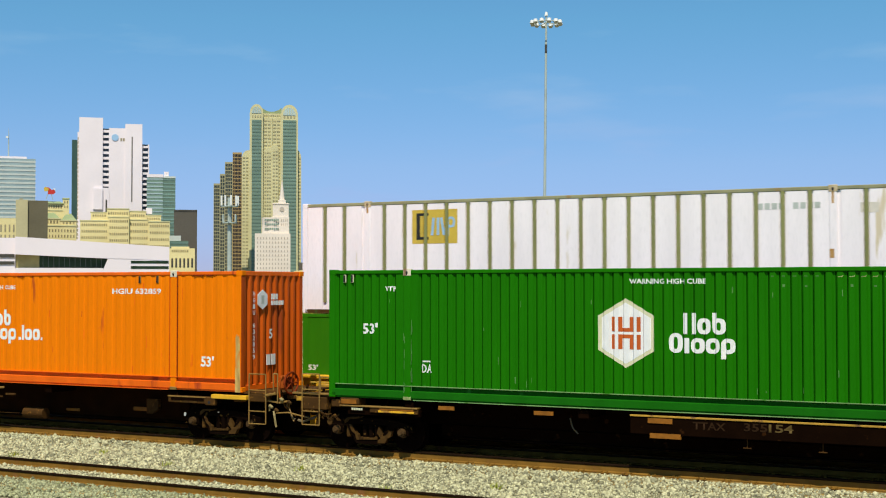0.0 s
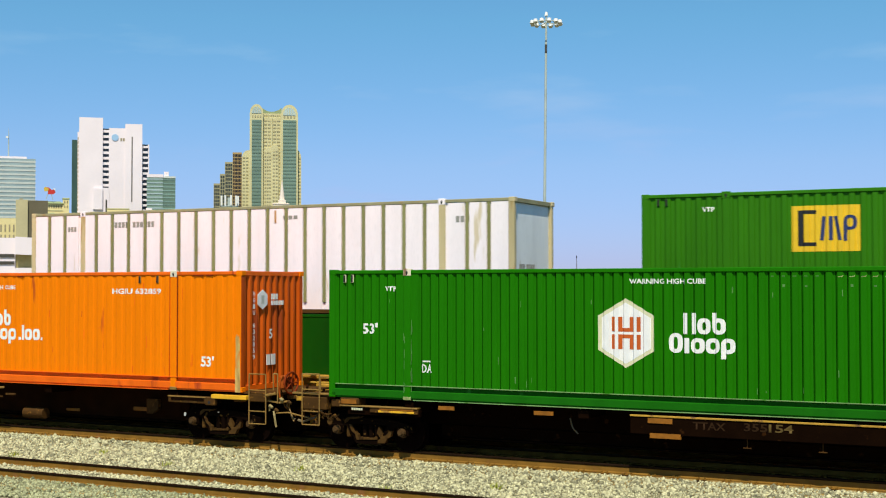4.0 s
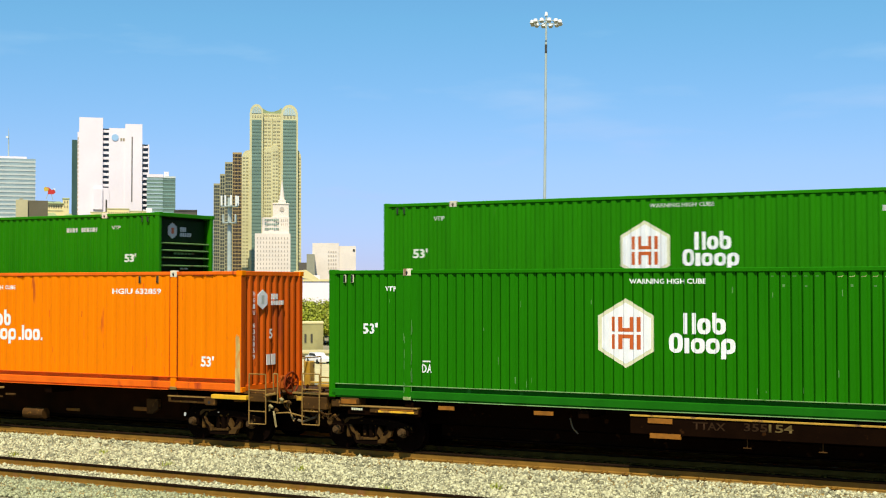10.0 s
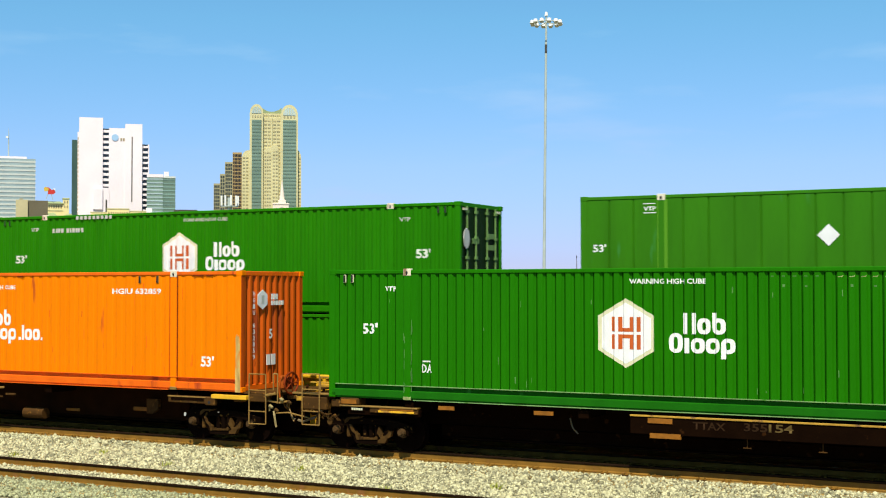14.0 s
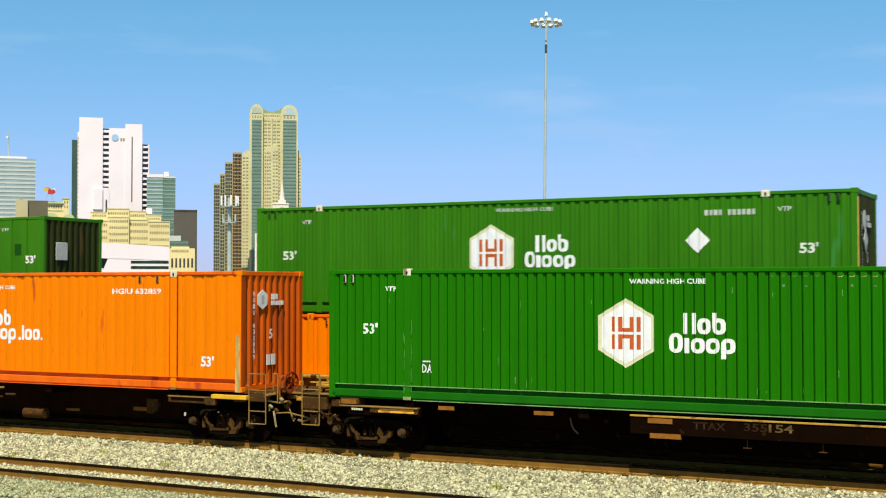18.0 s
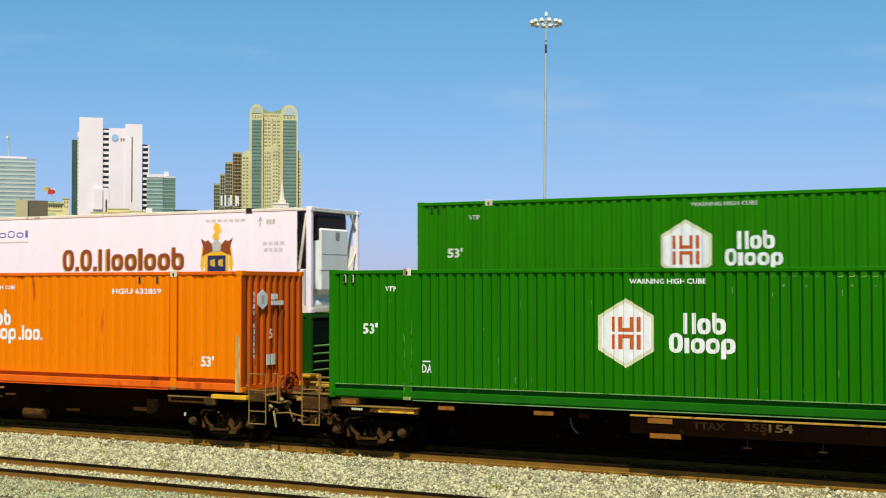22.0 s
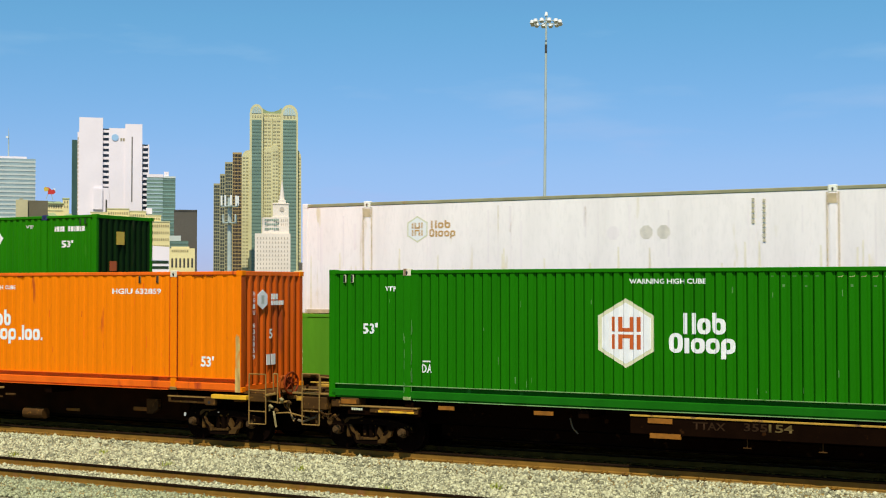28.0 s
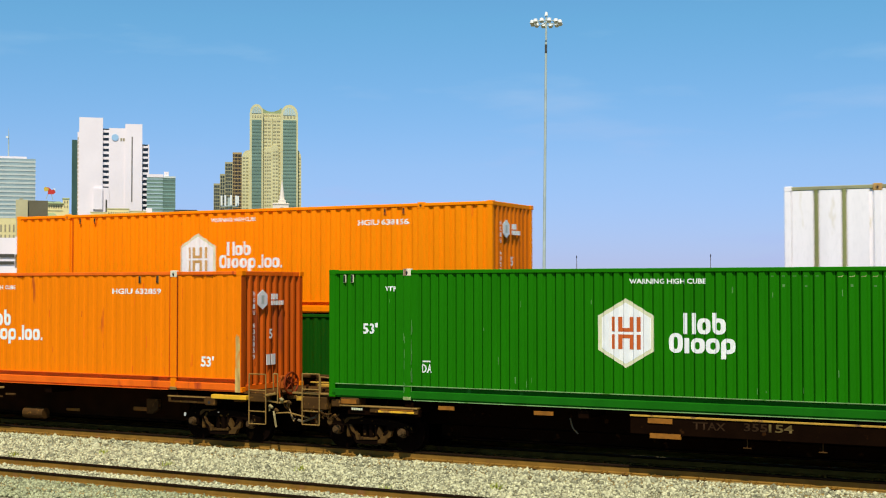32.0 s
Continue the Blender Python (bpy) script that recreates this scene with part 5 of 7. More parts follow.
u = far_container(23.27, True, "olive green corrugated container with a yellow emblem panel", GREEN_OLIVE, "soft", "front", end_colour=GREEN_DARK)
yellow_emblem(u, 3.54, 1.48, 1.52, 1.04)
diamond_sign(u, 8.04, 2.08, 0.25, MARK_GREY)
bars(u, 12.36, 13.58, 2.38, 2.55, None, MARK, 11)
lettering(u, "VTP", 1.62, None, 2.5, 0.11, MARK, 0.3)
lettering(u, "VTP", 14.53, None, 2.5, 0.11, MARK, 0.3)
part("end_placard", boxed(LEN, LEN + 0.01, 1.0, 1.3, 1.6, 2.0), MARK_GOLD, u)
u = far_container(42.66, True, LBL_EMBLEM, GREEN_TRAIN, cast=CASTING, end_colour=END_SHADED)
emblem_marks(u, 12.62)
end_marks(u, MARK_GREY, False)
u = far_container(66.28, True, LBL_EMBLEM, GREEN_TRAIN, cast=CASTING, end_colour=END_SHADED)
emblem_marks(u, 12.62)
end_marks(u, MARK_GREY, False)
u = far_container(85.87, True, "green corrugated container with pale lock rods on dark doors", GREEN_TRAIN, end="doors", cast=CASTING, end_colour=END_SHADED)
emblem_marks(u, 2.34)
part("door_emblem", plate(bmesh.new(), [(0.18, 0), (0.12, 0.2), (0, 0.27), (-0.12, 0.2), (-0.18, 0), (-0.12, -0.2), (0, -0.27), (0.12, -0.2)], -0.01, 0.01), MARK_GREY, u).matrix_local = pose(LEN + 0.03, 0.32, 1.95, 0, 0, 90)
for y, z in ((0.72, 1.9), (1.7, 1.75), (1.7, 2.05), (1.15, 0.8)):
    part("door_plate", boxed(LEN + 0.0, LEN + 0.012, y, y + 0.4, z - 0.07, z + 0.07), SLAT, u)
for k in range(9):
    part("roof_scuff", boxed(3.3 + k * 0.16, 3.4 + k * 0.16, -0.004, 0.0, 2.74, 2.84), MARK_GREY, u)
u = far_container(105.31, True, "green container of plain seamed panels with a white diamond placard", GREEN_OLIVE, "seamed", "front", end_colour=END_OLIVE, cast=CASTING)
diamond_sign(u, 5.93, 1.85, 0.25)
part("lift_band", boxed(1.95, 2.2, -0.004, 0.02, 0.2, HGT - 0.12), GREEN_PALE, u)
mark(u, rect(8.04, 8.15, 2.46, 2.76), MARK, "mark_bar")
bars(u, 8.18, 8.66, 2.52, 2.58, None, MARK, 4)
bars(u, 8.27, 8.56, 2.42, 2.48, None, MARK, 3)
bars(u, 8.27, 8.56, 2.32, 2.38, None, MARK, 3)
for a in (12.1, 12.8, 13.2):
    bars(u, a, a + 0.42, 2.36, 2.5, None, MARK, 3)
lettering(u, "VTP", 1.76, None, 2.56, 0.1, MARK, 0.3)
mark(u, rect(1.6, 1.9, 2.67, 2.69), MARK, "mark_bar")
mark(u, rect(1.6, 1.92, 2.45, 2.47), MARK, "mark_bar")
lettering(u, "VTP", 14.55, None, 2.5, 0.1, MARK_GREY, 0.32)
lettering(u, "53'", 0.49, None, 1.63, 0.19, MARK, 0.33)
lettering(u, "53'", 15.6, None, 1.57, 0.25, MARK, 0.4)
mark(u, rect(14.95, 15.22, 1.7, 2.05), GREEN_DARK, "patch")
part("end_placard", boxed(LEN, LEN + 0.03, 0.5, 1.0, 1.55, 2.1, bev=0.01), MARK_GREY, u)
u = far_container(129.3, True, LBL_EMBLEM + " and a diamond placard", GREEN_OLIVE, end="front", cast=CASTING, end_colour=END_OLIVE)
part("corner_strip", boxed(LEN - 0.01, LEN + 0.008, 0.0, 0.12, 0.13, HGT - 0.2, bev=0.003), MARK_GOLD, u)
part("end_placard", plate(bmesh.new(), [(0, 0.28), (0.28, 0), (0, -0.28), (-0.28, 0)], -0.006, 0.006), MARK_GREY, u).matrix_local = pose(LEN + 0.01, 0.95, 1.75, 0, 0, 90)
emblem_marks(u, 12.66, diamond=12.5)
end_marks(u, MARK_GREY)
reefer = far_container(148.58, True, "white insulated refrigerated container with a cooling unit in its end frame", REEFER_WHITE, "smooth", "bay", cast=BLACK, end_colour=BLACK, post=REEFER_WHITE, rail=CREAM_POST, bay=0.46)
word_blocks(reefer, glyphs(2.7, 2.24, "loxot", 0.29, 0.22, 0.25, 0.14), MARK_SKY)
word_blocks(reefer, glyphs(4.5, 2.24, "lxoxl", 0.29, 0.22, 0.25, 0.14), MARK_BLUE)
bars(reefer, 2.7, 5.9, 2.08, 2.12, None, MARK_GREY, 24)
WORDS = "o.o.txxlxxd"
word_blocks(reefer, glyphs(7.26, 1.18, WORDS, 0.44, 0.64, 0.14, 0.36), MARK_GOLD, "word_edge", 0.003)
word_blocks(reefer, glyphs(7.3, 1.2, WORDS, 0.44, 0.64, 0.14, 0.3), MARK_RUST, "word_block", 0.006)


def shrink(pts):
    return [(13.0 + (x - 13.0) * 0.82, 1.6 + (z - 1.6) * 0.95) for x, z in pts]


crest = mark(reefer, flat(shrink([(12.5, 1.72), (13.5, 1.72), (13.5, 1.0), (13.0, 0.66), (12.5, 1.0)])), MARK_YELLOW, "crest", 0.004)
mark(crest, flat(shrink([(12.62, 1.6), (13.38, 1.6), (13.38, 1.06), (13.0, 0.78), (12.62, 1.06)])), MARK_NAVY, "crest_field", 0.008)
for dx in (-0.17, 0.17):
    mark(crest, flat(shrink([(13 + dx - 0.1, 1.3), (13 + dx + 0.1, 1.26), (13 + dx + 0.1, 1.5), (13 + dx - 0.1, 1.46)])), MARK_GOLD, "crest_charge", 0.011)
mark(crest, flat(shrink([(12.84, 1.72), (13.16, 1.72), (13.2, 1.95), (13.0, 2.1), (12.8, 1.95)])), MARK_GREY, "crest_helm", 0.009)
mark(crest, flat(shrink([(12.86, 2.08), (13.14, 2.08), (13.06, 2.2), (13.2, 2.32), (13.12, 2.52), (12.94, 2.58), (12.86, 2.44), (12.94, 2.3), (12.82, 2.2)])), MARK_YELLOW, "crest_beast", 0.009)
for sx in (-1, 1):
    mark(crest, flat(shrink([(13.0 + sx * 0.14, 1.74), (13.0 + sx * 0.62, 1.58), (13.0 + sx * 0.56, 1.8), (13.0 + sx * 0.68, 2.12), (13.0 + sx * 0.5, 2.02), (13.0 + sx * 0.36, 2.06), (13.0 + sx * 0.2, 1.94)])), MARK_RUST, "crest_mantle", 0.007)
    mark(crest, flat(shrink([(13.0 + sx * 0.5, 1.9), (13.0 + sx * 0.62, 1.84), (13.0 + sx * 0.7, 1.3), (13.0 + sx * 0.6, 1.1), (13.0 + sx * 0.52, 1.3)])), MARK_YELLOW, "crest_scroll", 0.005)
mark(reefer, flat([(14.46, 2.36), (14.5, 2.36), (14.5, 2.56), (14.58, 2.5), (14.48, 2.68), (14.38, 2.5), (14.46, 2.56)]), MARK_GREY, "arrow_mark")
bars(reefer, 14.68, 14.98, 2.44, 2.58, None, MARK_GREY, 3)
bars(reefer, 14.55, 15.3, 1.86, 1.96, None, MARK_PALE, 4)
bars(reefer, 14.6, 15.25, 1.68, 1.78, None, MARK_PALE, 4)
bars(reefer, 7.4, 10.6, 0.84, 0.96, None, MARK_GREY, 18)
bars(reefer, 12.6, 14.0, 2.54, 2.62, None, MARK_PALE, 7)
# open end frame with the cooling machine
part("bulkhead_base", boxed(LEN - 0.45, LEN - 0.3, 0.06, WID - 0.06, 0.12, 1.2, bev=0.02), LAMP_WHITE, reefer)
for y in (0.02, WID - 0.1):
    part("frame_bar", boxed(LEN - 0.46, LEN - 0.14, y, y + 0.08, HGT - 0.11, HGT - 0.03, bev=0.012), CREAM_POST, reefer)
    part("frame_brace", pipe(bmesh.new(), [(LEN - 0.42, y + 0.04, 1.2), (LEN - 0.18, y + 0.04, 2.72)], 0.04, 8), CREAM_POST, reefer)
part("frame_brace", pipe(bmesh.new(), [(LEN - 0.06, WID - 0.12, 2.35), (LEN - 0.06, WID - 0.4, 2.75)], 0.03, 8), CREAM_POST, reefer)
part("frame_brace", pipe(bmesh.new(), [(LEN - 0.06, WID - 0.12, 1.7), (LEN - 0.06, WID - 0.6, 1.15)], 0.025, 8), CREAM_POST, reefer)
part("frame_brace", pipe(bmesh.new(), [(LEN - 0.06, WID - 0.12, 1.1), (LEN - 0.06, WID - 0.62, 1.1)], 0.025, 8), FRAME_BROWN, reefer)
part("machine_hood", boxed(LEN - 0.44, LEN - 0.06, 0.36, 2.06, 1.9, 2.74, bev=0.12), HOOD, reefer, "dark brown rounded hood")
cover = part("machine_cover", boxed(LEN - 0.44, LEN - 0.01, 0.42, 2.08, 0.5, 2.42, bev=0.14), GREY_WHITE, reefer)
part("cover_label", boxed(LEN - 0.012, LEN - 0.006, 1.3, 1.5, 2.0, 2.24), MARK_DIM, cover)
part("cover_line", boxed(LEN - 0.012, LEN - 0.007, 0.6, 1.9, 1.6, 1.62), MARK_DIM, cover)
part("cover_seam", boxed(LEN - 0.014, LEN - 0.006, 0.44, 2.06, 1.16, 1.18), MARK_DIM, cover)
part("fuel_tank", tube(bmesh.new(), (LEN - 0.3, 0.4, 0.22), (LEN - 0.3, 2.0, 0.22), 0.16, n=16), GREY_WHITE, reefer)
u = far_container(168.01, True, LBL_EMBLEM, GREEN_TRAIN, cast=CASTING, end_colour=END_SHADED)
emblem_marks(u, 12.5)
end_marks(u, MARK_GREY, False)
u = far_container(191.64, True, "green corrugated container with a yellow emblem panel and red round placards", GREEN_TRAIN, end="front", cast=MARK_NAVY, end_colour=END_SHADED)
yellow_emblem(u, 10.02, 1.6, 1.5, 0.96)
lettering(u, "WARNING HIGH CUBE", 7.96, None, 2.63, 0.11, MARK, 1.56)
lettering(u, "VTP", 2.42, None, 2.54, 0.11, MARK_GREY, 0.3)
lettering(u, "VTP", 13.5, None, 2.56, 0.11, MARK_GREY, 0.32)
lettering(u, "53'", 1.02, None, 2.01, 0.22, MARK, 0.4)
lettering(u, "53'", 15.0, None, 2.02, 0.22, MARK, 0.44)
diamond_sign(u, 12.16, 2.23, 0.26)
bars(u, 14.47, 15.69, 2.4, 2.55, None, MARK, 11)
for x in (9.05, 9.42):
    pl = part("round_placard", tube(bmesh.new(), (x, -0.012, 1.63), (x, 0.002, 1.63), 0.17, n=20), MARK_RED, u)
    part("placard_bar", boxed(x - 0.13, x + 0.13, -0.018, -0.01, 1.6, 1.66), MARK, pl)
part("end_placard", boxed(LEN, LEN + 0.01, 0.9, 1.25, 2.0, 2.4), MARK_GOLD, u)
part("end_placard", boxed(LEN, LEN + 0.01, 0.6, 0.9, 1.2, 1.5), MARK_RED, u)
u = far_container(215.07, True, "smooth cream white container with a faded orange emblem and dirt", CREAM_WHITE, "smooth", "front", end_colour=CREAM_END, post=CREAM_WHITE, rail=TOP_GRIME, cast=CREAM_END, sill=TAN_STAIN)
u.scale = (1, 1, TALL)
for y0, y1 in ((0.0, 0.1), (WID - 0.1, WID)):
    part("corner_strip", boxed(LEN - 0.01, LEN + 0.006, y0, y1, 0.13, HGT - 0.13, bev=0.003), TAN_STAIN, u)
# Dark olive strip stands for the shadow below the end's top edge.
part("end_header", boxed(LEN - 0.01, LEN + 0.012, 0.05, WID - 0.05, HGT - 0.1, HGT - 0.03, bev=0.004), OLIVE, u)
part("rust_patch", plate(bmesh.new(), [(0.95, 2.3), (1.2, 2.26), (1.5, 2.32), (1.52, 2.5), (1.3, 2.55), (0.98, 2.5)], -0.006, 0.03), RUST_STAIN, u).matrix_local = pose(LEN + 0.002, 0, 0, 0, 0, 90)
hexagon(u, 3.55, 2.15, 0.3, tone=MARK_ORANGE, h=0.34)
word_blocks(u, glyphs(3.95, 2.16, "txd", 0.17, 0.2), MARK_ORANGE)
word_blocks(u, glyphs(3.9, 1.95, "oixxp", 0.15, 0.2), MARK_ORANGE)
for x in (8.92, 9.75, 10.18):
    mark(u, flat([(x + 0.17 * math.cos(0.785 * k + 0.4), 1.95 + 0.17 * math.sin(0.785 * k + 0.4)) for k in range(8)]), FADED if x < 9.6 else STAIN_PALE, "faded_patch", 0.003)
rnd = random.Random(8)
for k in range(26):
    x, z = rnd.uniform(0.3, LEN - 0.3), rnd.uniform(2.2, 2.76)
    mark(u, rect(x, x + rnd.uniform(0.02, 0.07), z - rnd.uniform(0.4, 1.8), z), FADED, "dirt_streak", 0.0012)
for k in range(60):
    x, z = rnd.uniform(0.2, LEN - 0.3), rnd.uniform(0.5, 1.7)
    mark(u, flat([(x, 0.12), (x + rnd.uniform(0.04, 0.12), 0.12), (x + 0.05, z), (x + 0.02, z)]), DIRT_CREAM, "dirt_streak", 0.0016)
for x in POSTS:
    for dx in (-0.14, 0.12):
        part("rust_streak", boxed(x + dx, x + dx + 0.03, -0.006, 0.0, 0.3, 2.75), TAN_STAIN, u)
    part("rust_streak", boxed(x - 0.1, x + 0.1, -0.012, 0.0, 2.5, 2.72), TAN_STAIN, u)
for k in range(5):
    part("word_bar", boxed(12.29, 12.35, -0.004, 0.008, 2.1 + k * 0.12, 2.19 + k * 0.12), MARK_DUSTY, u)
for k in range(9):
    part("word_bar", boxed(12.54, 12.6, -0.004, 0.008, 1.68 + k * 0.11, 1.76 + k * 0.11), MARK_DUSTY, u)
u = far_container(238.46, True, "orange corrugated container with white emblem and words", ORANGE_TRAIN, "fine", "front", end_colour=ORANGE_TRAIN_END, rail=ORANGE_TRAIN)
hexagon(u, 6.9, 1.5, 0.62, tone=MARK_ORANGE, h=0.74)
emblem_words(u, 7.66, 1.26, inc=True, k=0.92)
lettering(u, "WARNING HIGH CUBE", 8.14, None, 2.6, 0.11, MARK, 1.53)
lettering(u, "HGIU 638156", 12.96, None, 2.415, 0.15, MARK, 1.54)
lettering(u, "DA", 2.53, None, 0.73, 0.19, MARK, 0.22)
mark(u, rect(2.42, 2.65, 0.9, 0.93), MARK, "mark_bar")
part("post_seam", boxed(2.24, 2.262, -0.002, 0.03, 0.28, HGT - 0.1), ORANGE_DULL, u)
end_marks(u)
u = far_container(261.94, True, "white ribbed container with grimy joints beside rusty posts", WHITE, "ribbed", "front", end_colour=WHITE_DIRTY, post=WHITE, rail=TOP_GRIME, sill=DARK_RED_BROWN, ridge=OLIVE, cast=RUST_STAIN)

# lower row
LOWER = ((-19.67, GREEN_OLIVE, "smooth", "emblem"), (3.79, GREEN_DARK, "smooth", ""), (23.27, ORANGE, "fine", "emblem"), (42.66, WHITE, "ribbed", ""),
         (66.28, ORANGE, "fine", "emblem"), (85.87, GREEN_TRAIN, "soft", "emblem"), (105.31, ORANGE, "fine", "emblem"), (129.02, ORANGE, "fine", "emblem"),
         (148.58, GREEN_DARK, "soft", "53"), (168.01, GREEN_TRAIN, "soft", "emblem"), (191.64, GREEN_TRAIN, "soft", ""),
         (215.07, GREEN_PALE, "smooth", "emblem"), (238.46, GREEN_DARK, "soft", "emblem"), (261.94, GREEN_TRAIN, "soft", ""))
for s, colour, side, marks in LOWER:
    tone = {"orange_paint": "orange", "white_paint": "white"}.get(colour.name, "green")
    e = {"orange_paint": ORANGE_DULL, "white_paint": WHITE_DIRTY}.get(colour.name, GREEN_DARK)
    u = far_container(s, False, f"{tone} container in the well of a railway car", colour, side, "doors" if s < 0 or tone == "orange" else "slatted" if tone == "green" else "front", end_colour=END_BROWN if s < 0 else END_SHADED if tone == "green" else e,
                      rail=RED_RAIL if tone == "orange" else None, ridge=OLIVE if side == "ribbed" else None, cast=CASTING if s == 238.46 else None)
    if s < 0:
        part("end_placard", plate(bmesh.new(), [(0, 0.2), (0.2, 0), (0, -0.2), (-0.2, 0)], -0.006, 0.006), MARK_GREY, u).matrix_local = pose(LEN + 0.04, 0.3, 1.2, 0, 0, 90)
        lettering(u, "53'", 0.34, None, 1.45, 0.15, MARK, 0.3)
    if marks == "emblem":
        emblem_marks(u, 12.6, inc=tone == "orange", vtp=tone == "green", fifty=tone == "green", diamond=10.9 if s < 0 else 0)
    elif marks:
        lettering(u, "53'", 1.08, None, 1.57, 0.24, MARK, 0.38)
        diamond_sign(u, 11.4, 1.9, 0.25)
        bars(u, 2.42, 2.74, 2.38, 2.5, None, MARK, 3)
        bars(u, 2.42, 2.74, 2.52, 2.58, None, MARK_GREY, 2)
    elif side != "ribbed":
        lettering(u, "VTP", 1.6, None, 2.46, 0.12, MARK, 0.3)


def well_car(s, paint_mat, left, right, label):
    """A well car unit around the lower container at s, with platforms reaching left and right of the well."""
    c = empty("well_car", pose(s, FAR_Y, FAR_RAIL), label, "railway car", "cars of the passing train")
    b = LOW_Z - FAR_RAIL
    for y0, y1 in ((-0.17, -0.03), (WID + 0.03, WID + 0.17)):
        sb = bmesh.new()
        box(sb, -0.35, LEN + 0.35, y0, y1, b + 0.02, b + 1.16, 0.01)
        box(sb, -0.35, LEN + 0.35, y0 - 0.05, y1 + 0.02, b + 1.16, b + 1.26, 0.015)
        box(sb, -0.35, LEN + 0.35, y0 - 0.04, y1 + 0.02, b - 0.08, b + 0.06, 0.015)
        for k in range(14):
            x = 0.4 + k * 1.18
            box(sb, x - 0.05, x + 0.05, y0 - 0.04, y0, b + 0.06, b + 1.16)
        part("side_sill", sb, paint_mat, c)
    fl = bmesh.new()
    for k in range(9):
        x = 0.2 + k * 1.94
        box(fl, x, x + 0.25, -0.05, WID + 0.05, b - 0.12, b - 0.005)
    part("well_floor", fl, FRAME_BROWN, c)
    for sx, ln, x0 in ((-1, left, -0.35), (1, right, LEN + 0.35)):
        a, bb = sorted((x0, x0 + sx * (ln - 0.35)))
        part("end_platform", boxed(a, bb, 0.25, WID - 0.25, b + 0.62, b + 0.78, bev=0.02), FRAME_TAN, c)
        a, bb = sorted((x0, x0 + sx * 0.12))
        part("bulkhead", boxed(a, bb, -0.03, WID + 0.03, b, b + 0.98, bev=0.01), paint_mat, c)
        a, bb = sorted((x0 + sx * 0.1, x0 + sx * (ln - 0.2)))
        part("draft_sill", boxed(a, bb, 1.0, 1.6, b + 0.2, b + 0.62, bev=0.02), FRAME_BROWN, c)
        xe = x0 + sx * (ln - 0.5)
        if ln > 2.5:
            ladder(c, min(xe, xe - sx * 0.45), max(xe, xe - sx * 0.45), b + 0.1, b + 1.3, 0.1, 5)
            hr = bmesh.new()
            pipe(hr, [(xe, 0.2, b + 0.7), (xe, 0.2, b + 1.6), (xe, WID - 0.2, b + 1.6), (xe, WID - 0.2, b + 0.7)], 0.02)
            part("handrail", hr, GRAB, c)
            part("brake_stand", boxed(xe - 0.15, xe + 0.05, 1.7, 2.0, b + 0.78, b + 1.5, bev=0.03), paint_mat, c)
            cpb = bmesh.new()
            q0, q1 = sorted((x0 + sx * (ln - 0.3), x0 + sx * (ln + 0.1)))
            box(cpb, q0, q1, 1.14, 1.46, b + 0.3, b + 0.6, 0.04)
            part("coupler", cpb, FRAME_TAN, c)
    if left > 2.5:
        truck(c, -1.75, 0.47)
    else:
        truck(c, -1.62, 0.47)
    if right > 2.5:
        truck(c, LEN + 1.75, 0.47)
    TRAIN.append((c, s, FAR_RAIL))


ENDS = (3.55, 3.55), (3.55, 1.6), (1.55, 1.6), (1.55, 3.6), (3.6, 1.7), (1.65, 1.6), (1.6, 3.6), (3.6, 1.6), (1.55, 1.6), (1.55, 3.6), (3.6, 3.55), (3.55, 3.55), (3.55, 3.55), (3.55, 3.55)
SILLS = (SILL_YELLOW, GRIME_YELLOW, SILL_YELLOW, FRAME_BROWN, GRIME_YELLOW, SILL_YELLOW, SILL_YELLOW, GRIME_YELLOW, SILL_YELLOW, SILL_YELLOW, GRIME_YELLOW, FRAME_TAN, FRAME_TAN, SILL_YELLOW)
for (s, *_), (a, b), mt in zip(LOWER, ENDS, SILLS):
    well_car(s, mt, a, b, "brown double-stack well car" if mt in (FRAME_BROWN, FRAME_TAN) else "yellow double-stack well car")


# ---- skyline and distance ----
def bearing(b, d):
    """Plan position at a bearing (degrees clockwise from +y as seen from the camera's foot) and distance."""
    return Vector((d * math.sin(radians(b)), d * math.cos(radians(b)), 0))


GROUND_FAR = -7.0


def stand(name, b0, b1, d, label, category):
    """Empty for a building whose front spans two bearings at distance d. Local x along the front, y away."""
    p = bearing((b0 + b1) / 2, d)
    ob = empty(name, Matrix.Translation((p.x, p.y, GROUND_FAR)) @ Matrix.Rotation(-radians((b0 + b1) / 2), 4, "Z"), label, category)
    return ob, 2 * d * math.tan(radians(b1 - b0) / 2)


STONE_BEIGE = material("beige_masonry", (0.76, 0.64, 0.3), 0.8, size=0.05, vary=0.15, bump=0.1, bump_size=2)
STONE_WHITE = material("white_concrete", (0.83, 0.74, 0.74), 0.7, fine=0.12, size=0.03, vary=0.08, bump=0.05, bump_size=2)
TOWER_STONE = material("tower_granite", (0.6, 0.55, 0.29), 0.7, size=0.05, vary=0.15, bump=0.05, bump_size=2)
BROWN_STONE = material("brown_granite", (0.1, 0.085, 0.06), 0.7, size=0.05, vary=0.2, bump=0.05, bump_size=2)
GLASS_TEAL = material("teal_glass", (0.19, 0.3, 0.25), 0.25, size=0.05, vary=0.3, bump=0, spread=0.3)
GLASS_DARK = material("dark_glass", (0.02, 0.025, 0.03), 0.12, size=0.05, vary=0.3, bump=0, spread=0.3)
GLASS_PALE = material("pale_glass", (0.36, 0.46, 0.45), 0.15, size=0.05, vary=0.25, bump=0, spread=0.2)
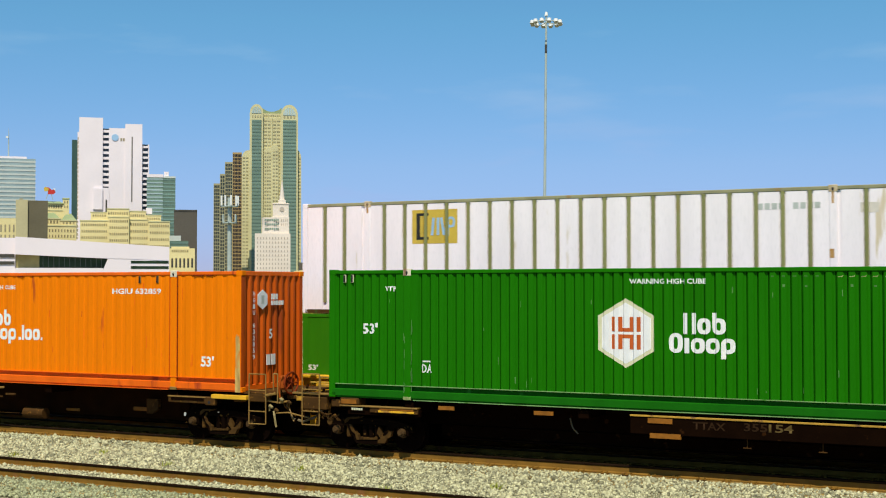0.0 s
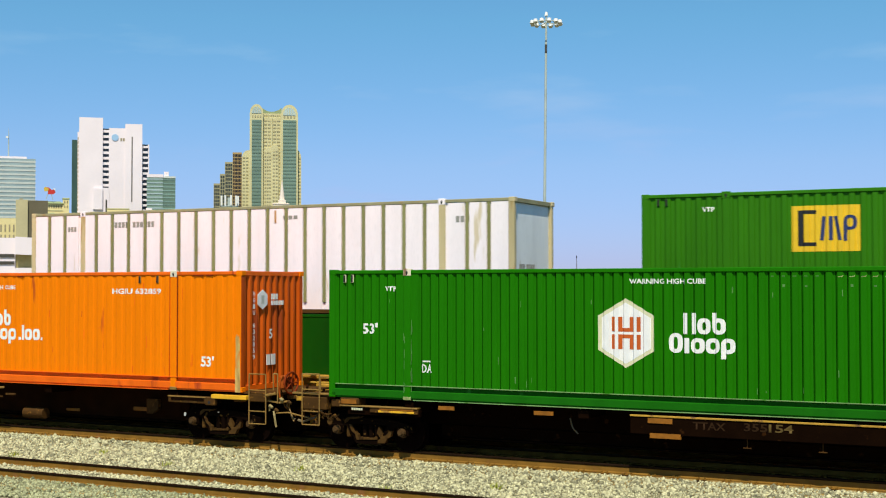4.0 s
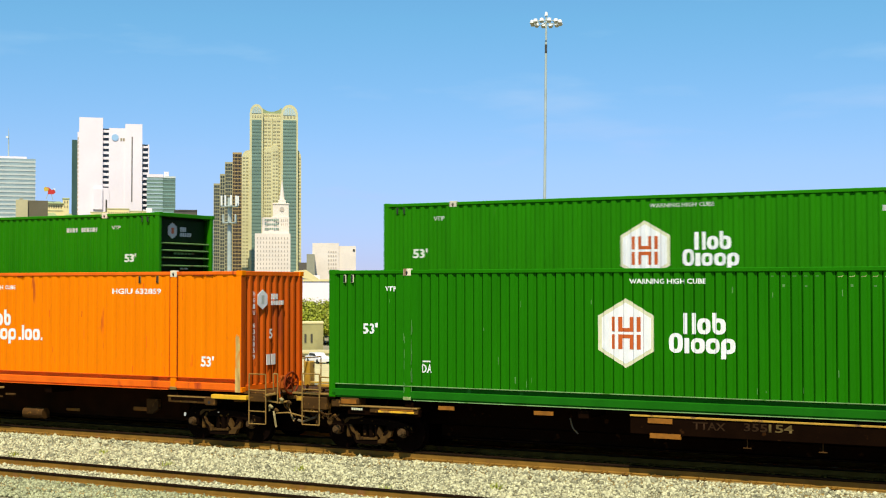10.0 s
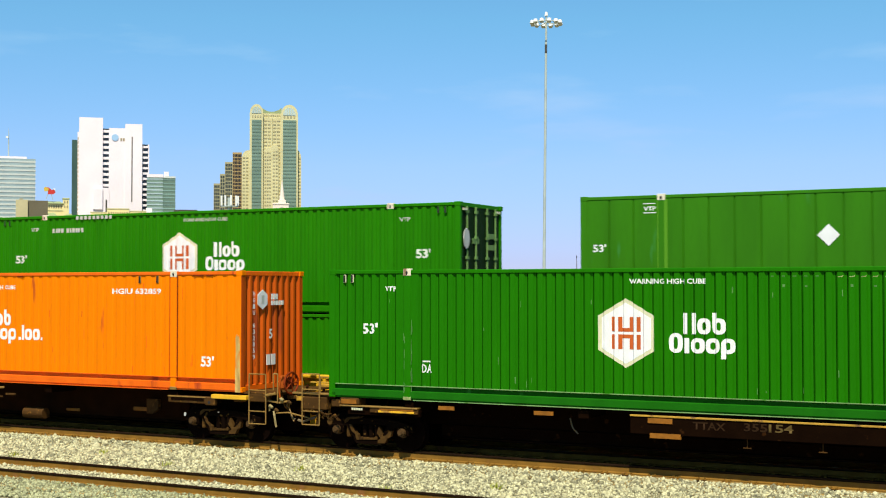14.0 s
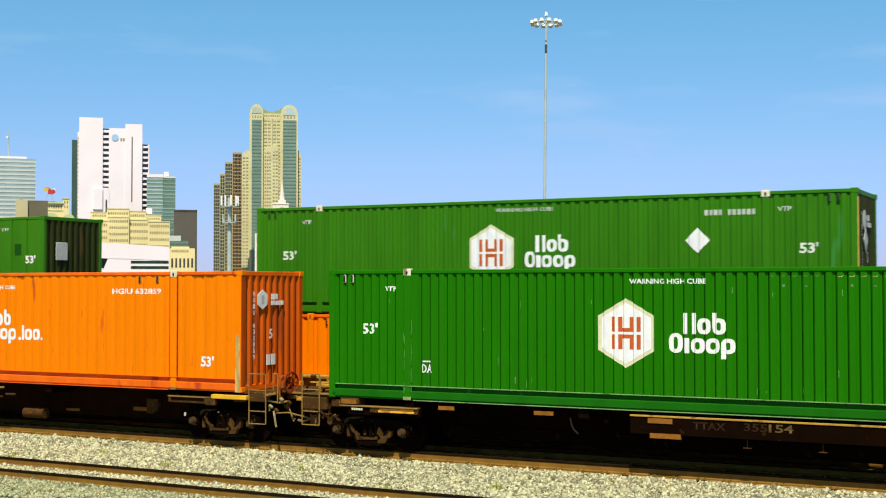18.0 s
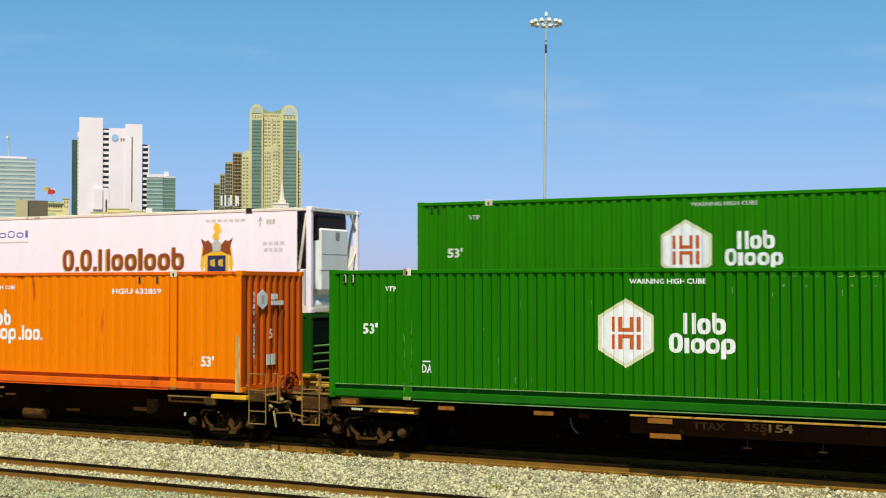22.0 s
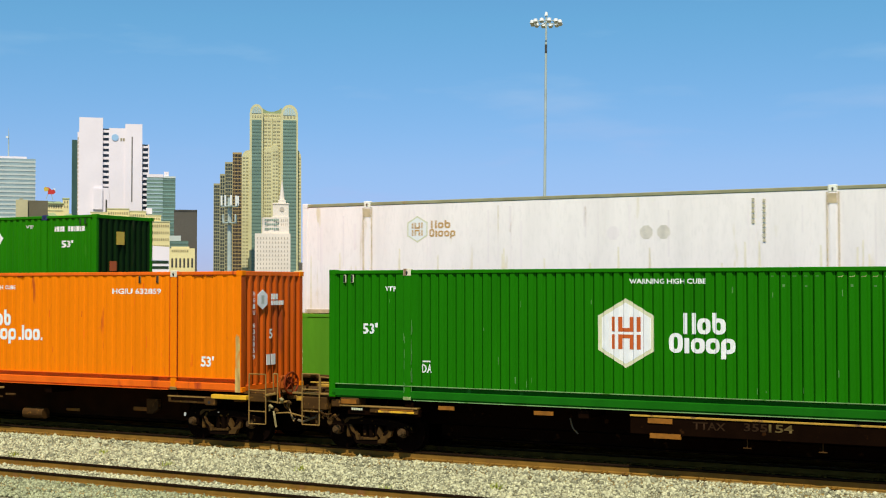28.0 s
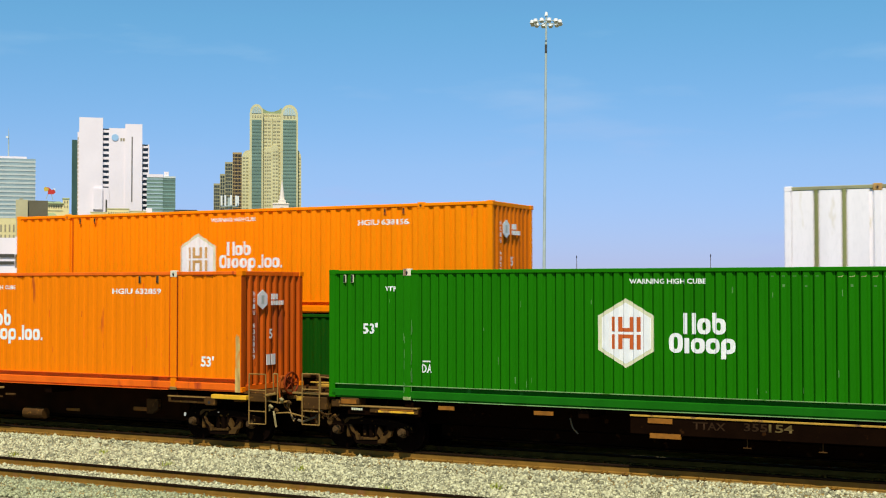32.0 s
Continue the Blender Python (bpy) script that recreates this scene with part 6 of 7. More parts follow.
WIN_DARK = material("window_dark", (0.07, 0.06, 0.04), 0.3, size=0.1, vary=0.3, bump=0)
WIN_BEIGE = material("window_shade", (0.36, 0.3, 0.17), 0.4, size=0.1, vary=0.3, bump=0)
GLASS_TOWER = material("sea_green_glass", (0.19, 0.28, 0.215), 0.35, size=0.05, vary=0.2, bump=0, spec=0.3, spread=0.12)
# Dimmer copy of the tower glass: floor lines, a low block, one shaded flank.
GLASS_LINE = material("spandrel_and_shade_glass", (0.135, 0.205, 0.155), 0.4, size=0.05, vary=0.2, bump=0, spec=0.2)
COPPER = material("green_copper_roof", (0.3, 0.36, 0.17), 0.8, size=0.1, vary=0.2, bump=0)
WIN_UMBER = material("window_umber", (0.27, 0.21, 0.095), 0.4, size=0.1, vary=0.35, bump=0, spread=0.3)
GLASS_SHADE = material("dark_green_glass", (0.025, 0.05, 0.02), 0.3, size=0.3, vary=0.4, bump=0, spec=0.2)
WIN_PALE = material("window_pale", (0.5, 0.42, 0.33), 0.5, size=0.1, vary=0.25, bump=0)
WIN_TOWER = material("window_olive", (0.36, 0.32, 0.17), 0.4, size=0.1, vary=0.25, bump=0, spread=0.2)
GLASS_DEEP = material("deep_teal_glass", (0.05, 0.095, 0.075), 0.35, size=0.05, vary=0.2, bump=0, spec=0.2)
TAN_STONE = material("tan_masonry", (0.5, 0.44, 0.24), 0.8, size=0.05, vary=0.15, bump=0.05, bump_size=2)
# The tan masonry at a quarter strength, for a flank in painted shade.
FLANK_SHADED = material("shaded_tan_flank", (0.13, 0.11, 0.06), 0.8, size=0.05, vary=0.2, bump=0.05, bump_size=2)
WIN_BLACK = material("window_black", (0.012, 0.01, 0.008), 0.3, size=0.1, vary=0.3, bump=0)
WIN_TEAL = material("window_teal", (0.1, 0.11, 0.09), 0.3, size=0.1, vary=0.3, bump=0)
WIN_SLATE = material("window_slate", (0.035, 0.045, 0.035), 0.3, size=0.1, vary=0.3, bump=0)
BAND_GREY = material("grey_floor_band", (0.56, 0.6, 0.54), 0.7, size=0.1, vary=0.15, bump=0)
SPIRE_STONE = material("pinkish_limestone", (0.78, 0.68, 0.56), 0.8, size=0.1, vary=0.12, bump=0.05, bump_size=2)
TAWNY_STONE = material("tawny_granite", (0.42, 0.28, 0.1), 0.7, size=0.05, vary=0.15, bump=0)
GREY_STONE = material("grey_green_granite", (0.38, 0.34, 0.18), 0.7, size=0.05, vary=0.15, bump=0)
DOCK = material("dusty_concrete", (0.62, 0.52, 0.24), 0.9, size=0.4, vary=0.25)
SIGN_RED = material("red_sign", (0.6, 0.03, 0.015), 0.5, size=1, vary=0.2, bump=0)
ROOF_GREY = material("roof_grey", (0.3, 0.29, 0.2), 0.8, size=0.2, vary=0.2)


def mass(ob, x0, x1, z0, z1, mat, depth=20.0, y=0.0, name="wall", bev=0.0):
    return part(name, boxed(x0, x1, y, y + depth, z0, z1, bev=bev), mat, ob)


def windows(ob, x0, x1, z0, z1, nx, nz, mat, fw=0.6, fh=0.55, y=-0.25, side=None):
    """Rows of windows, one joined row of panes for each storey."""
    dx, dz = (x1 - x0) / nx, (z1 - z0) / nz
    key = ("window_row", round(dx, 3), round(dz, 3), nx, fw, fh, mat)

    def make():
        bm = bmesh.new()
        for i in range(nx):
            a = (i + 0.5) * dx
            box(bm, a - dx * fw / 2, a + dx * fw / 2, 0, 0.5, -dz * fh / 2, dz * fh / 2)
        return bm
    if nx * nz <= 300 and dx > 1.1:
        one = ("window", round(dx, 3), round(dz, 3), fw, fh, mat)
        for j in range(nz):
            for i in range(nx):
                w = part("window", cached(one, lambda: boxed(-dx * fw / 2, dx * fw / 2, 0, 0.5, -dz * fh / 2, dz * fh / 2)), None, ob)
                w.location = (x0 + (i + 0.5) * dx, y, z0 + (j + 0.5) * dz)
        return
    for j in range(nz):
        w = part("window_row", cached(key, make), None, ob)
        w.location = (x0, y, z0 + (j + 0.5) * dz)
        w["kind"] = "stuff"


def bands(ob, x0, x1, z0, z1, n, mat, frac=0.5, y=-0.3, name="window_band"):
    dz = (z1 - z0) / n
    key = (name, round(x1 - x0, 3), round(dz, 3), frac, mat)
    for j in range(n):
        w = part(name, cached(key, lambda: boxed(0, x1 - x0, 0, 0.6, -dz * frac / 2, dz * frac / 2)), None, ob)
        w.location = (x0, y, z0 + (j + 0.5) * dz)


# banded glass tower with a mast
ob, w = stand("office_tower", -46.44, -44.16, 1500, "pale glass office tower with white floor bands and an antenna", "building")
mass(ob, -w / 2, w / 2, 0, 152, GLASS_PALE, 40)
mass(ob, -w / 2, w / 2 - 9, 152, 154.5, STONE_WHITE, 30, 3, "parapet")
bands(ob, -w / 2 - 0.3, w / 2 + 0.3, 30, 151, 26, BAND_GREY, 0.4)
part("antenna", tube(tube(bmesh.new(), (w / 2 - 28, 10, 151), (w / 2 - 28, 10, 175), 0.8, 0.5), (w / 2 - 28, 10, 175), (w / 2 - 28, 10, 186), 0.4, 0.2), GALV, ob)
part("antenna_drum", tube(bmesh.new(), (w / 2 - 29.6, 9.5, 176), (w / 2 - 29.6, 8.6, 176), 1.3, n=14), LAMP_WHITE, ob)
# tan box and ornate block with a sign
ob, w = stand("office_block", -44.93, -43.72, 1200, "tan masonry block, its flank coloured dark as in shade", "building")
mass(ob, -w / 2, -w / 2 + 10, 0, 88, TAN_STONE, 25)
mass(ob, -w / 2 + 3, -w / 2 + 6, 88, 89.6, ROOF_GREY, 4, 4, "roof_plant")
# The flank faces forward; its shade comes from the darker stone.
mass(ob, -w / 2 + 10, w / 2 + 1.4, 0, 87.6, FLANK_SHADED, 25, 2)
ob, w = stand("hotel_block", -44.48, -42.62, 1250, "ornate beige masonry hotel with a green copper roof", "building")
def hip(ob, x0, x1, z0, z1, inset, y0, y1, mat, name="roof"):
    """A sloping roof: a box whose top is drawn in."""
    bm = boxed(x0, x1, y0, y1, z0, z1)
    for v in bm.verts:
        if v.co.z > z0 + 0.01:
            v.co.x += inset if v.co.x < (x0 + x1) / 2 else -inset
            v.co.y += min(inset, 0.4 * (y1 - y0)) if v.co.y < (y0 + y1) / 2 else 0
    return part(name, bm, mat, ob)


mass(ob, -19.2, 23, 0, 67.5, STONE_BEIGE, 30)
mass(ob, -19.8, 23.4, 67.5, 68.5, TOWER_STONE, 30, -0.5, "cornice")
mass(ob, -16.3, 8.5, 68.5, 74, STONE_BEIGE, 20, 2)
mass(ob, -17.2, 9.2, 74, 75.2, TOWER_STONE, 21, 1.4, "cornice")
hip(ob, -14.8, 8.2, 75.2, 80.5, 5.5, 3, 20, COPPER)
mass(ob, 8.8, 23, 68.5, 72.5, STONE_BEIGE, 20, 2)
mass(ob, 8.6, 23.4, 72.5, 73.4, TOWER_STONE, 20, 1.4, "cornice")
hip(ob, 9.5, 23, 73.4, 79.5, 4.5, 3, 20, COPPER)
mass(ob, -9.3, 14.2, 66, 88.6, STONE_BEIGE, 14, 8)
mass(ob, -9.8, 14.6, 82.2, 83.0, TOWER_STONE, 14, 7.5, "cornice")
hip(ob, -9.3, 12, 88.6, 90.8, 4.0, 6, 20, COPPER)
mass(ob, 10.8, 16.4, 66, 94, STONE_BEIGE, 8, 7)
mass(ob, 10.4, 16.8, 92.6, 93.6, COPPER, 9, 6.6, "cornice")
windows(ob, -18, 22, 56, 66, 15, 2, WIN_UMBER, 0.4, 0.5)
windows(ob, -15, 7.5, 69, 74, 8, 1, WIN_UMBER, 0.45, 0.55, 1.7)
windows(ob, 10, 22, 69, 72.4, 4, 1, WIN_UMBER, 0.45, 0.55, 1.7)
windows(ob, -8.4, 10.4, 83.4, 88, 9, 1, WIN_UMBER, 0.45, 0.55, 7.75)
windows(ob, 11.4, 16, 84, 92, 2, 2, WIN_UMBER, 0.4, 0.5, 6.7)
part("terrace_slot", boxed(4, 20, -0.4, 0.2, 52.5, 54.5), WIN_DARK, ob)
st = bmesh.new()
for dx in (-1.5, 1.5):
    pipe(st, [(dx * 2 - 1, 6, 92), (dx - 1, 6, 97)], 0.3, 5)
sg = part("roof_sign_frame", st, GALV, ob)
part("roof_sign", plate(bmesh.new(), [(-2.5, 97), (2.5, 97), (4.5, 99), (3.0, 101.5), (0.5, 101), (-1.5, 103.2), (-4.5, 103.4), (-2.2, 100.5)], 5.6, 6.4), SIGN_RED, sg)
part("roof_sign_wing", plate(bmesh.new(), [(-5.5, 99.5), (-2.2, 99.8), (-1.2, 102), (-4.8, 103.8), (-6.0, 102.2)], 5.2, 5.5), MARK_GOLD, sg)
part("roof_sign_face", plate(bmesh.new(), [(2.8, 101), (4.2, 100.2), (4.0, 102), (2.6, 103)], 5.3, 5.55), MARK, sg)
ob, w = stand("office_block", -46.42, -44.92, 1000, "small beige block with narrow windows", "building")
mass(ob, -w / 2, w / 2, 0, 61.5, STONE_BEIGE, 25)
windows(ob, -w / 2, w / 2, 36, 58, 9, 3, WIN_BEIGE, 0.35, 0.7)
# white slab tower
ob, w = stand("office_tower", -42.71, -39.58, 1365, "white concrete slab tower with dark balcony recesses", "building")
x0 = -w / 2
mass(ob, x0 + 7.1, x0 + 30.1, 0, 182.5, STONE_WHITE, 30)
mass(ob, x0 + 30.1, x0 + 36, 0, 172, GLASS_DARK, 25, 3)
mass(ob, x0 + 36, x0 + 52, 0, 172.5, STONE_WHITE, 28, 1)
mass(ob, x0 + 52, x0 + 68.8, 0, 177, STONE_WHITE, 30)
mass(ob, x0, x0 + 5.4, 0, 160, GLASS_DEEP, 25, 4)
mass(ob, x0 + 5.4, x0 + 7.1, 0, 168, STONE_WHITE, 25, 3)
mass(ob, x0 + 4.2, x0 + 7.1, 0, 60, STONE_WHITE, 25, 2)
mass(ob, x0 + 68.8, x0 + 74.6, 0, 157, GLASS_DARK, 25, 4)
mass(ob, x0 + 74.6, x0 + 75.8, 0, 157, STONE_WHITE, 25, 4)
bands(ob, x0 + 30.1, x0 + 36, 112, 172, 11, STONE_WHITE, 0.48, 2, "balcony")
bands(ob, x0 + 68.8, x0 + 74.6, 60, 157, 18, STONE_WHITE, 0.4, 3, "balcony")
mass(ob, x0 + 30.1, x0 + 36.5, 0, 112, STONE_WHITE, 4, 0.2)
part("slot", boxed(x0 + 33, x0 + 34.6, 0, 0.6, 86, 100), WIN_DARK, ob)
part("slot", boxed(x0 + 58.2, x0 + 59.2, -0.3, 0.3, 98, 164), WIN_DARK, ob)
for k in range(28):
    part("side_notch", cached(("side_notch", WIN_BEIGE), lambda: boxed(0, 0.9, -0.2, 0.2, -1.4, 1.4)), None, ob).location = (x0 + 5.5, 3, 48 + 4.2 * k)
mass(ob, x0 + 21, x0 + 30.1, 90, 111, STONE_WHITE, 3, -2.2, "lower_bay")
part("roof_emblem", tube(bmesh.new(), (x0 + 42, 0.4, 163), (x0 + 42, 1.2, 163), 3.4, n=20), MARK_SKY, ob)
bars(ob, x0 + 47, x0 + 56.5, 159.4, 162.4, 0.9, WIN_BEIGE, 4, "sign_bar")
# teal glass block
ob, w = stand("office_tower", -39.63, -38.42, 1300, "teal glass office block, its flank coloured dark as in shade", "building")
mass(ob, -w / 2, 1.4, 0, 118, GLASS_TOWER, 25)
# Right-hand face in the dimmer glass, so its shade is painted.
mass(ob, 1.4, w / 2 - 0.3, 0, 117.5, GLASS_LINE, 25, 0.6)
mass(ob, -w / 2, 2.0, 118, 121, STONE_WHITE, 20, -0.2, "parapet")
mass(ob, 2.0, w / 2 - 0.3, 117.5, 119.2, BAND_GREY, 20, 0.4, "parapet")
mass(ob, 2.5, 7, 119.2, 123.8, STONE_WHITE, 5, 3, "roof_plant")
bands(ob, -w / 2, 1.4, 48, 118, 20, GLASS_PALE, 0.34)
bands(ob, 1.4, w / 2 - 0.3, 48, 117.5, 20, GLASS_TEAL, 0.3, 0.4)
# wide beige hotel
ob, w = stand("hotel_block", -42.39, -38.68, 900, "wide beige masonry block with rows of windows", "building")
mass(ob, -28.6, -10.4, 0, 55.4, STONE_BEIGE, 24, 2)
mass(ob, -10.4, 2.8, 0, 57.8, STONE_BEIGE, 26, 0)
mass(ob, 2.8, 15.5, 0, 56.2, STONE_BEIGE, 24, 2.5)
mass(ob, 15.5, 29.4, 0, 55.0, STONE_BEIGE, 24, 1)
mass(ob, -22, -11.5, 50, 61.2, STONE_BEIGE, 16, 6)
mass(ob, -11.5, 2.8, 50, 63.6, STONE_BEIGE, 16, 5)
mass(ob, 2.8, 13.8, 50, 62.2, STONE_BEIGE, 16, 6)
mass(ob, 13.8, 23.8, 50, 59.6, STONE_BEIGE, 16, 6.5)
for a, b, z, y in ((-28.9, -10.4, 55.4, 1.7), (-10.8, 3.1, 57.8, -0.3), (3.1, 15.5, 56.2, 2.2), (15.2, 29.7, 55.0, 0.7), (-22.3, -11.5, 61.2, 5.7), (-11.8, 3.1, 63.6, 4.7), (3.1, 14.1, 62.2, 5.7), (14.1, 24.1, 59.6, 6.2)):
    mass(ob, a, b, z, z + 0.6, TOWER_STONE, 16, y, "cornice")
mass(ob, 14, 18, 61, 65, STONE_WHITE, 5, 12, "roof_plant")
for a, b, nx, z0, z1, nz, y in ((-28, -11, 12, 34, 55, 5, 1.75), (-10, 2.4, 9, 32, 57.5, 6, -0.25), (3.4, 15.2, 8, 33, 55.8, 5, 2.25), (16.2, 29, 9, 32, 54.8, 5, 0.75), (-21, -12, 6, 57.5, 61, 1, 5.75), (-11, 2.2, 9, 58.6, 63.2, 1, 4.75), (3.4, 13.2, 7, 57.4, 61.8, 1, 5.75), (14.4, 23.2, 6, 55.8, 59.4, 1, 6.25)):
    windows(ob, a, b, z0, z1, nx, nz, WIN_UMBER, 0.5, 0.34, y)
ob, w = stand("office_block", -38.49, -37.52, 1000, "dark brown windowless office block", "building")
mass(ob, -w / 2, w / 2, 0, 69, BROWN_STONE, 20)
part("roof_edge", boxed(-w / 2, w / 2, -0.3, 0.3, 68, 69.3), WIN_DARK, ob)
ob, w = stand("office_block", -38.67, -37.85, 950, "low dark glass office block", "building")
mass(ob, -w / 2, 6.2, 0, 44.3, GLASS_LINE, 20)
mass(ob, -w / 2, 1.0, 44.3, 48, BAND_GREY, 14, 1, "roof_plant")
bands(ob, -w / 2, 6.2, 26, 44, 7, GLASS_TEAL, 0.3)
ob, w = stand("apartment_block", -38.67, -37.61, 800, "small beige block with tall windows", "building")
mass(ob, -w / 2, w / 2, 0, 34.5, STONE_BEIGE, 16)
mass(ob, -w / 2 + 1, 4.2, 34.5, 35.6, STONE_BEIGE, 10, 1, "parapet")
windows(ob, -w / 2 + 0.4, w / 2 - 0.4, 22.6, 29.2, 6, 1, WIN_DARK, 0.45, 0.8)
windows(ob, -w / 2 + 1, 3.8, 32, 34, 9, 1, WIN_UMBER, 0.5, 0.6)
# long white hall
ob, w = stand("convention_hall", -46.85, -38.67, 400, "long white concrete hall with a dark strip window", "building")
mass(ob, -w / 2, 28.3, 0, 22.4, STONE_WHITE, 30, 1.5)
mass(ob, -w / 2, -15.2, 0, 25.3, STONE_WHITE, 28, 0)
part("roof_fascia", plate(bmesh.new(), [(-15.2, 20.5), (10.8, 19.4), (17, 19.3), (28.4, 18.8), (28.4, 22.9), (-15.2, 25.6)], -2.0, 1.5), STONE_WHITE, ob)
part("end_wall", plate(bmesh.new(), [(10.8, 19.4), (17, 19.3), (28.4, 18.8), (28.4, 0), (8.5, 0), (9.4, 16)], -1.9, 1.5), STONE_WHITE, ob)
part("strip_window", boxed(-8.5, 10.7, 0.9, 1.6, 16.2, 20.4), GLASS_SHADE, ob)
for k in range(12):
    part("mullion", cached(("mullion", WIN_TEAL), lambda: boxed(-0.08, 0.08, 0.8, 1.0, 16.2, 20.4)), None, ob).location = (-7.5 + 1.5 * k, 0, 0)
part("panel", boxed(-15.1, -8.5, 1.0, 1.6, 16.2, 20.6), OLIVE_WALL, ob)
mass(ob, -15.2, 9.4, 0, 16.6, STONE_WHITE, 3, -1.9, "base_wall")
for z0, z1 in ((18.0, 18.75), (16.4, 17.2)):
    part("strip_window", boxed(17.3, 28.2, -2.0, -1.6, z0, z1), GLASS_SHADE, ob)
for z0, z1 in ((19.6, 20.6), (17.6, 18.5)):
    part("strip_window", boxed(-w / 2 + 4, -15.4, -0.3, 0.2, z0, z1), WIN_DARK, ob)
# stepped brown tower
ob, w = stand("office_tower", -36.83, -35.34, 1500, "stepped brown granite tower with black windows", "building")
xs = [-19.5, -12.5, -7.0, 1.6, 11.8]
for a, b, z, nx in ((xs[0], xs[1], 128.6, 3), (xs[1], xs[2], 139.5, 2), (xs[2], xs[3], 153, 4), (xs[3], xs[4], 164, 6)):
    last = nx == 6
    mass(ob, a, b, 0, z, TAWNY_STONE if last else GREY_STONE, 30)
    windows(ob, a + 0.4, b - 0.2, z - 142.4, z - 1.5, nx, 35, WIN_BLACK if last else WIN_SLATE, 0.78, 0.72)
# granite tower with paired arched crowns
ob, w = stand("office_tower", -35.71, -33.09, 1600, "tall granite and teal glass tower with arched crowns", "building")
def arch(cx, z, rx, rz, n=18):
    return [(cx + rx * math.cos(math.pi * i / n), z + rz * math.sin(math.pi * i / n)) for i in range(n + 1)]


part("shoulder", plate(bmesh.new(), [(-35, 0), (-25, 0), (-25, 177.5), (-29, 177), (-32, 175), (-34, 171.5), (-34.8, 166)], 3, 33), TOWER_STONE, ob)
part("shoulder", plate(bmesh.new(), [(32, 0), (36.8, 0), (36.8, 168), (36, 173), (34, 177), (32, 179)], 4, 34), TOWER_STONE, ob)
mass(ob, -12, 14, 0, 217, TOWER_STONE, 30, 2)
mass(ob, 0.4, 2.0, 0, 218, TOWER_STONE, 3, 0.6, "corner_pier")
for a, b, g0, g1, cx, rx, rz, top in ((-25.2, -9.2, -22.6, -11.2, -17.0, 7.9, 10.6, 222), (12.2, 32.6, 14.6, 30.6, 22.3, 10.2, 12.4, 220)):
    mass(ob, a, b, 0, top, TOWER_STONE, 26, -3)
    part("arched_crown", plate(bmesh.new(), arch(cx, top, rx, rz), -3, 23), TOWER_STONE, ob)
    part("arch_window", plate(bmesh.new(), arch(cx, top - 0.6, rx * 0.74, rz * 0.76), -3.4, -2.5), GLASS_PALE, ob)
    for k in range(5):
        u = 0.14 + 0.18 * k
        part("arch_rib", plate(bmesh.new(), [(cx + rx * 0.74 * (2 * u - 1) - 0.22, top), (cx + rx * 0.74 * (2 * u - 1) + 0.22, top), (cx + rx * 0.74 * (2 * u - 1) + 0.22, top + rz * 0.7 * math.sqrt(1 - (2 * u - 1) ** 2)), (cx + rx * 0.74 * (2 * u - 1) - 0.22, top + rz * 0.7 * math.sqrt(1 - (2 * u - 1) ** 2))], -3.7, -3.3), TOWER_STONE, ob)
    windows(ob, cx - rx * 0.78, cx + rx * 0.78, 215.6, 219.4, 4, 1, WIN_TOWER, 0.5, 0.7, -3.3)
    part("glass_bay", boxed(g0, g1, -3.6, -2, 20, 213.6), GLASS_TOWER, ob)
    bands(ob, g0, g1, 20, 213.6, 46, GLASS_LINE, 0.34, -3.9)
part("crown_link", plate(bmesh.new(), [(-10, 216), (13, 216), (13, 229.5), (9, 226.6), (5, 225), (1, 224.6), (-3, 225), (-7, 226.6), (-10, 229)], 4, 18), COPPER, ob)
windows(ob, -8.6, 12, 218.2, 221, 8, 1, WIN_TOWER, 0.7, 0.6, 3.7)
mass(ob, -9.2, 12.2, 217, 222.4, TOWER_STONE, 8, 3.9)
windows(ob, -8.4, 0.2, 20, 215, 2, 46, WIN_TOWER, 0.78, 0.36, 1.7)
windows(ob, 2.4, 11.6, 20, 215, 2, 46, WIN_TOWER, 0.78, 0.36, 1.7)
part("shoulder", plate(bmesh.new(), [(-8.6, 0), (1.2, 0), (1.2, 181), (-3, 180.6), (-6.5, 179), (-8.4, 176)], 0.2, 2.2), TOWER_STONE, ob)
part("shoulder", plate(bmesh.new(), [(1.2, 0), (9.4, 0), (9.4, 178), (8.6, 182), (6.5, 184), (3, 184), (1.2, 181)], -0.4, 2.2), TOWER_STONE, ob)
windows(ob, -7.8, 0.6, 20, 176, 3, 37, WIN_TOWER, 0.7, 0.38, -0.1)
windows(ob, 2.0, 8.8, 20, 178, 2, 37, WIN_TOWER, 0.7, 0.38, -0.7)
windows(ob, -34, -26.2, 20, 170, 2, 37, WIN_TOWER, 0.7, 0.36, 2.7)
windows(ob, 33, 36.4, 20, 170, 1, 37, WIN_TOWER, 0.7, 0.36, 3.7)
# cellular mast
ob, w = stand("antenna_mast", -36.4, -35.9, 300, "dark steel mast with white panel antennas", "mast")
part("pole", tube(bmesh.new(), (0, 0, 0), (0, 0, 31), 0.55, 0.45, 10), GALV, ob)
part("platform", tube(bmesh.new(), (0, 0, 28.9), (0, 0, 29.1), 1.9, n=12), GALV, ob)
part("platform", tube(bmesh.new(), (0, 0, 25.2), (0, 0, 25.4), 1.6, n=12), GALV, ob)
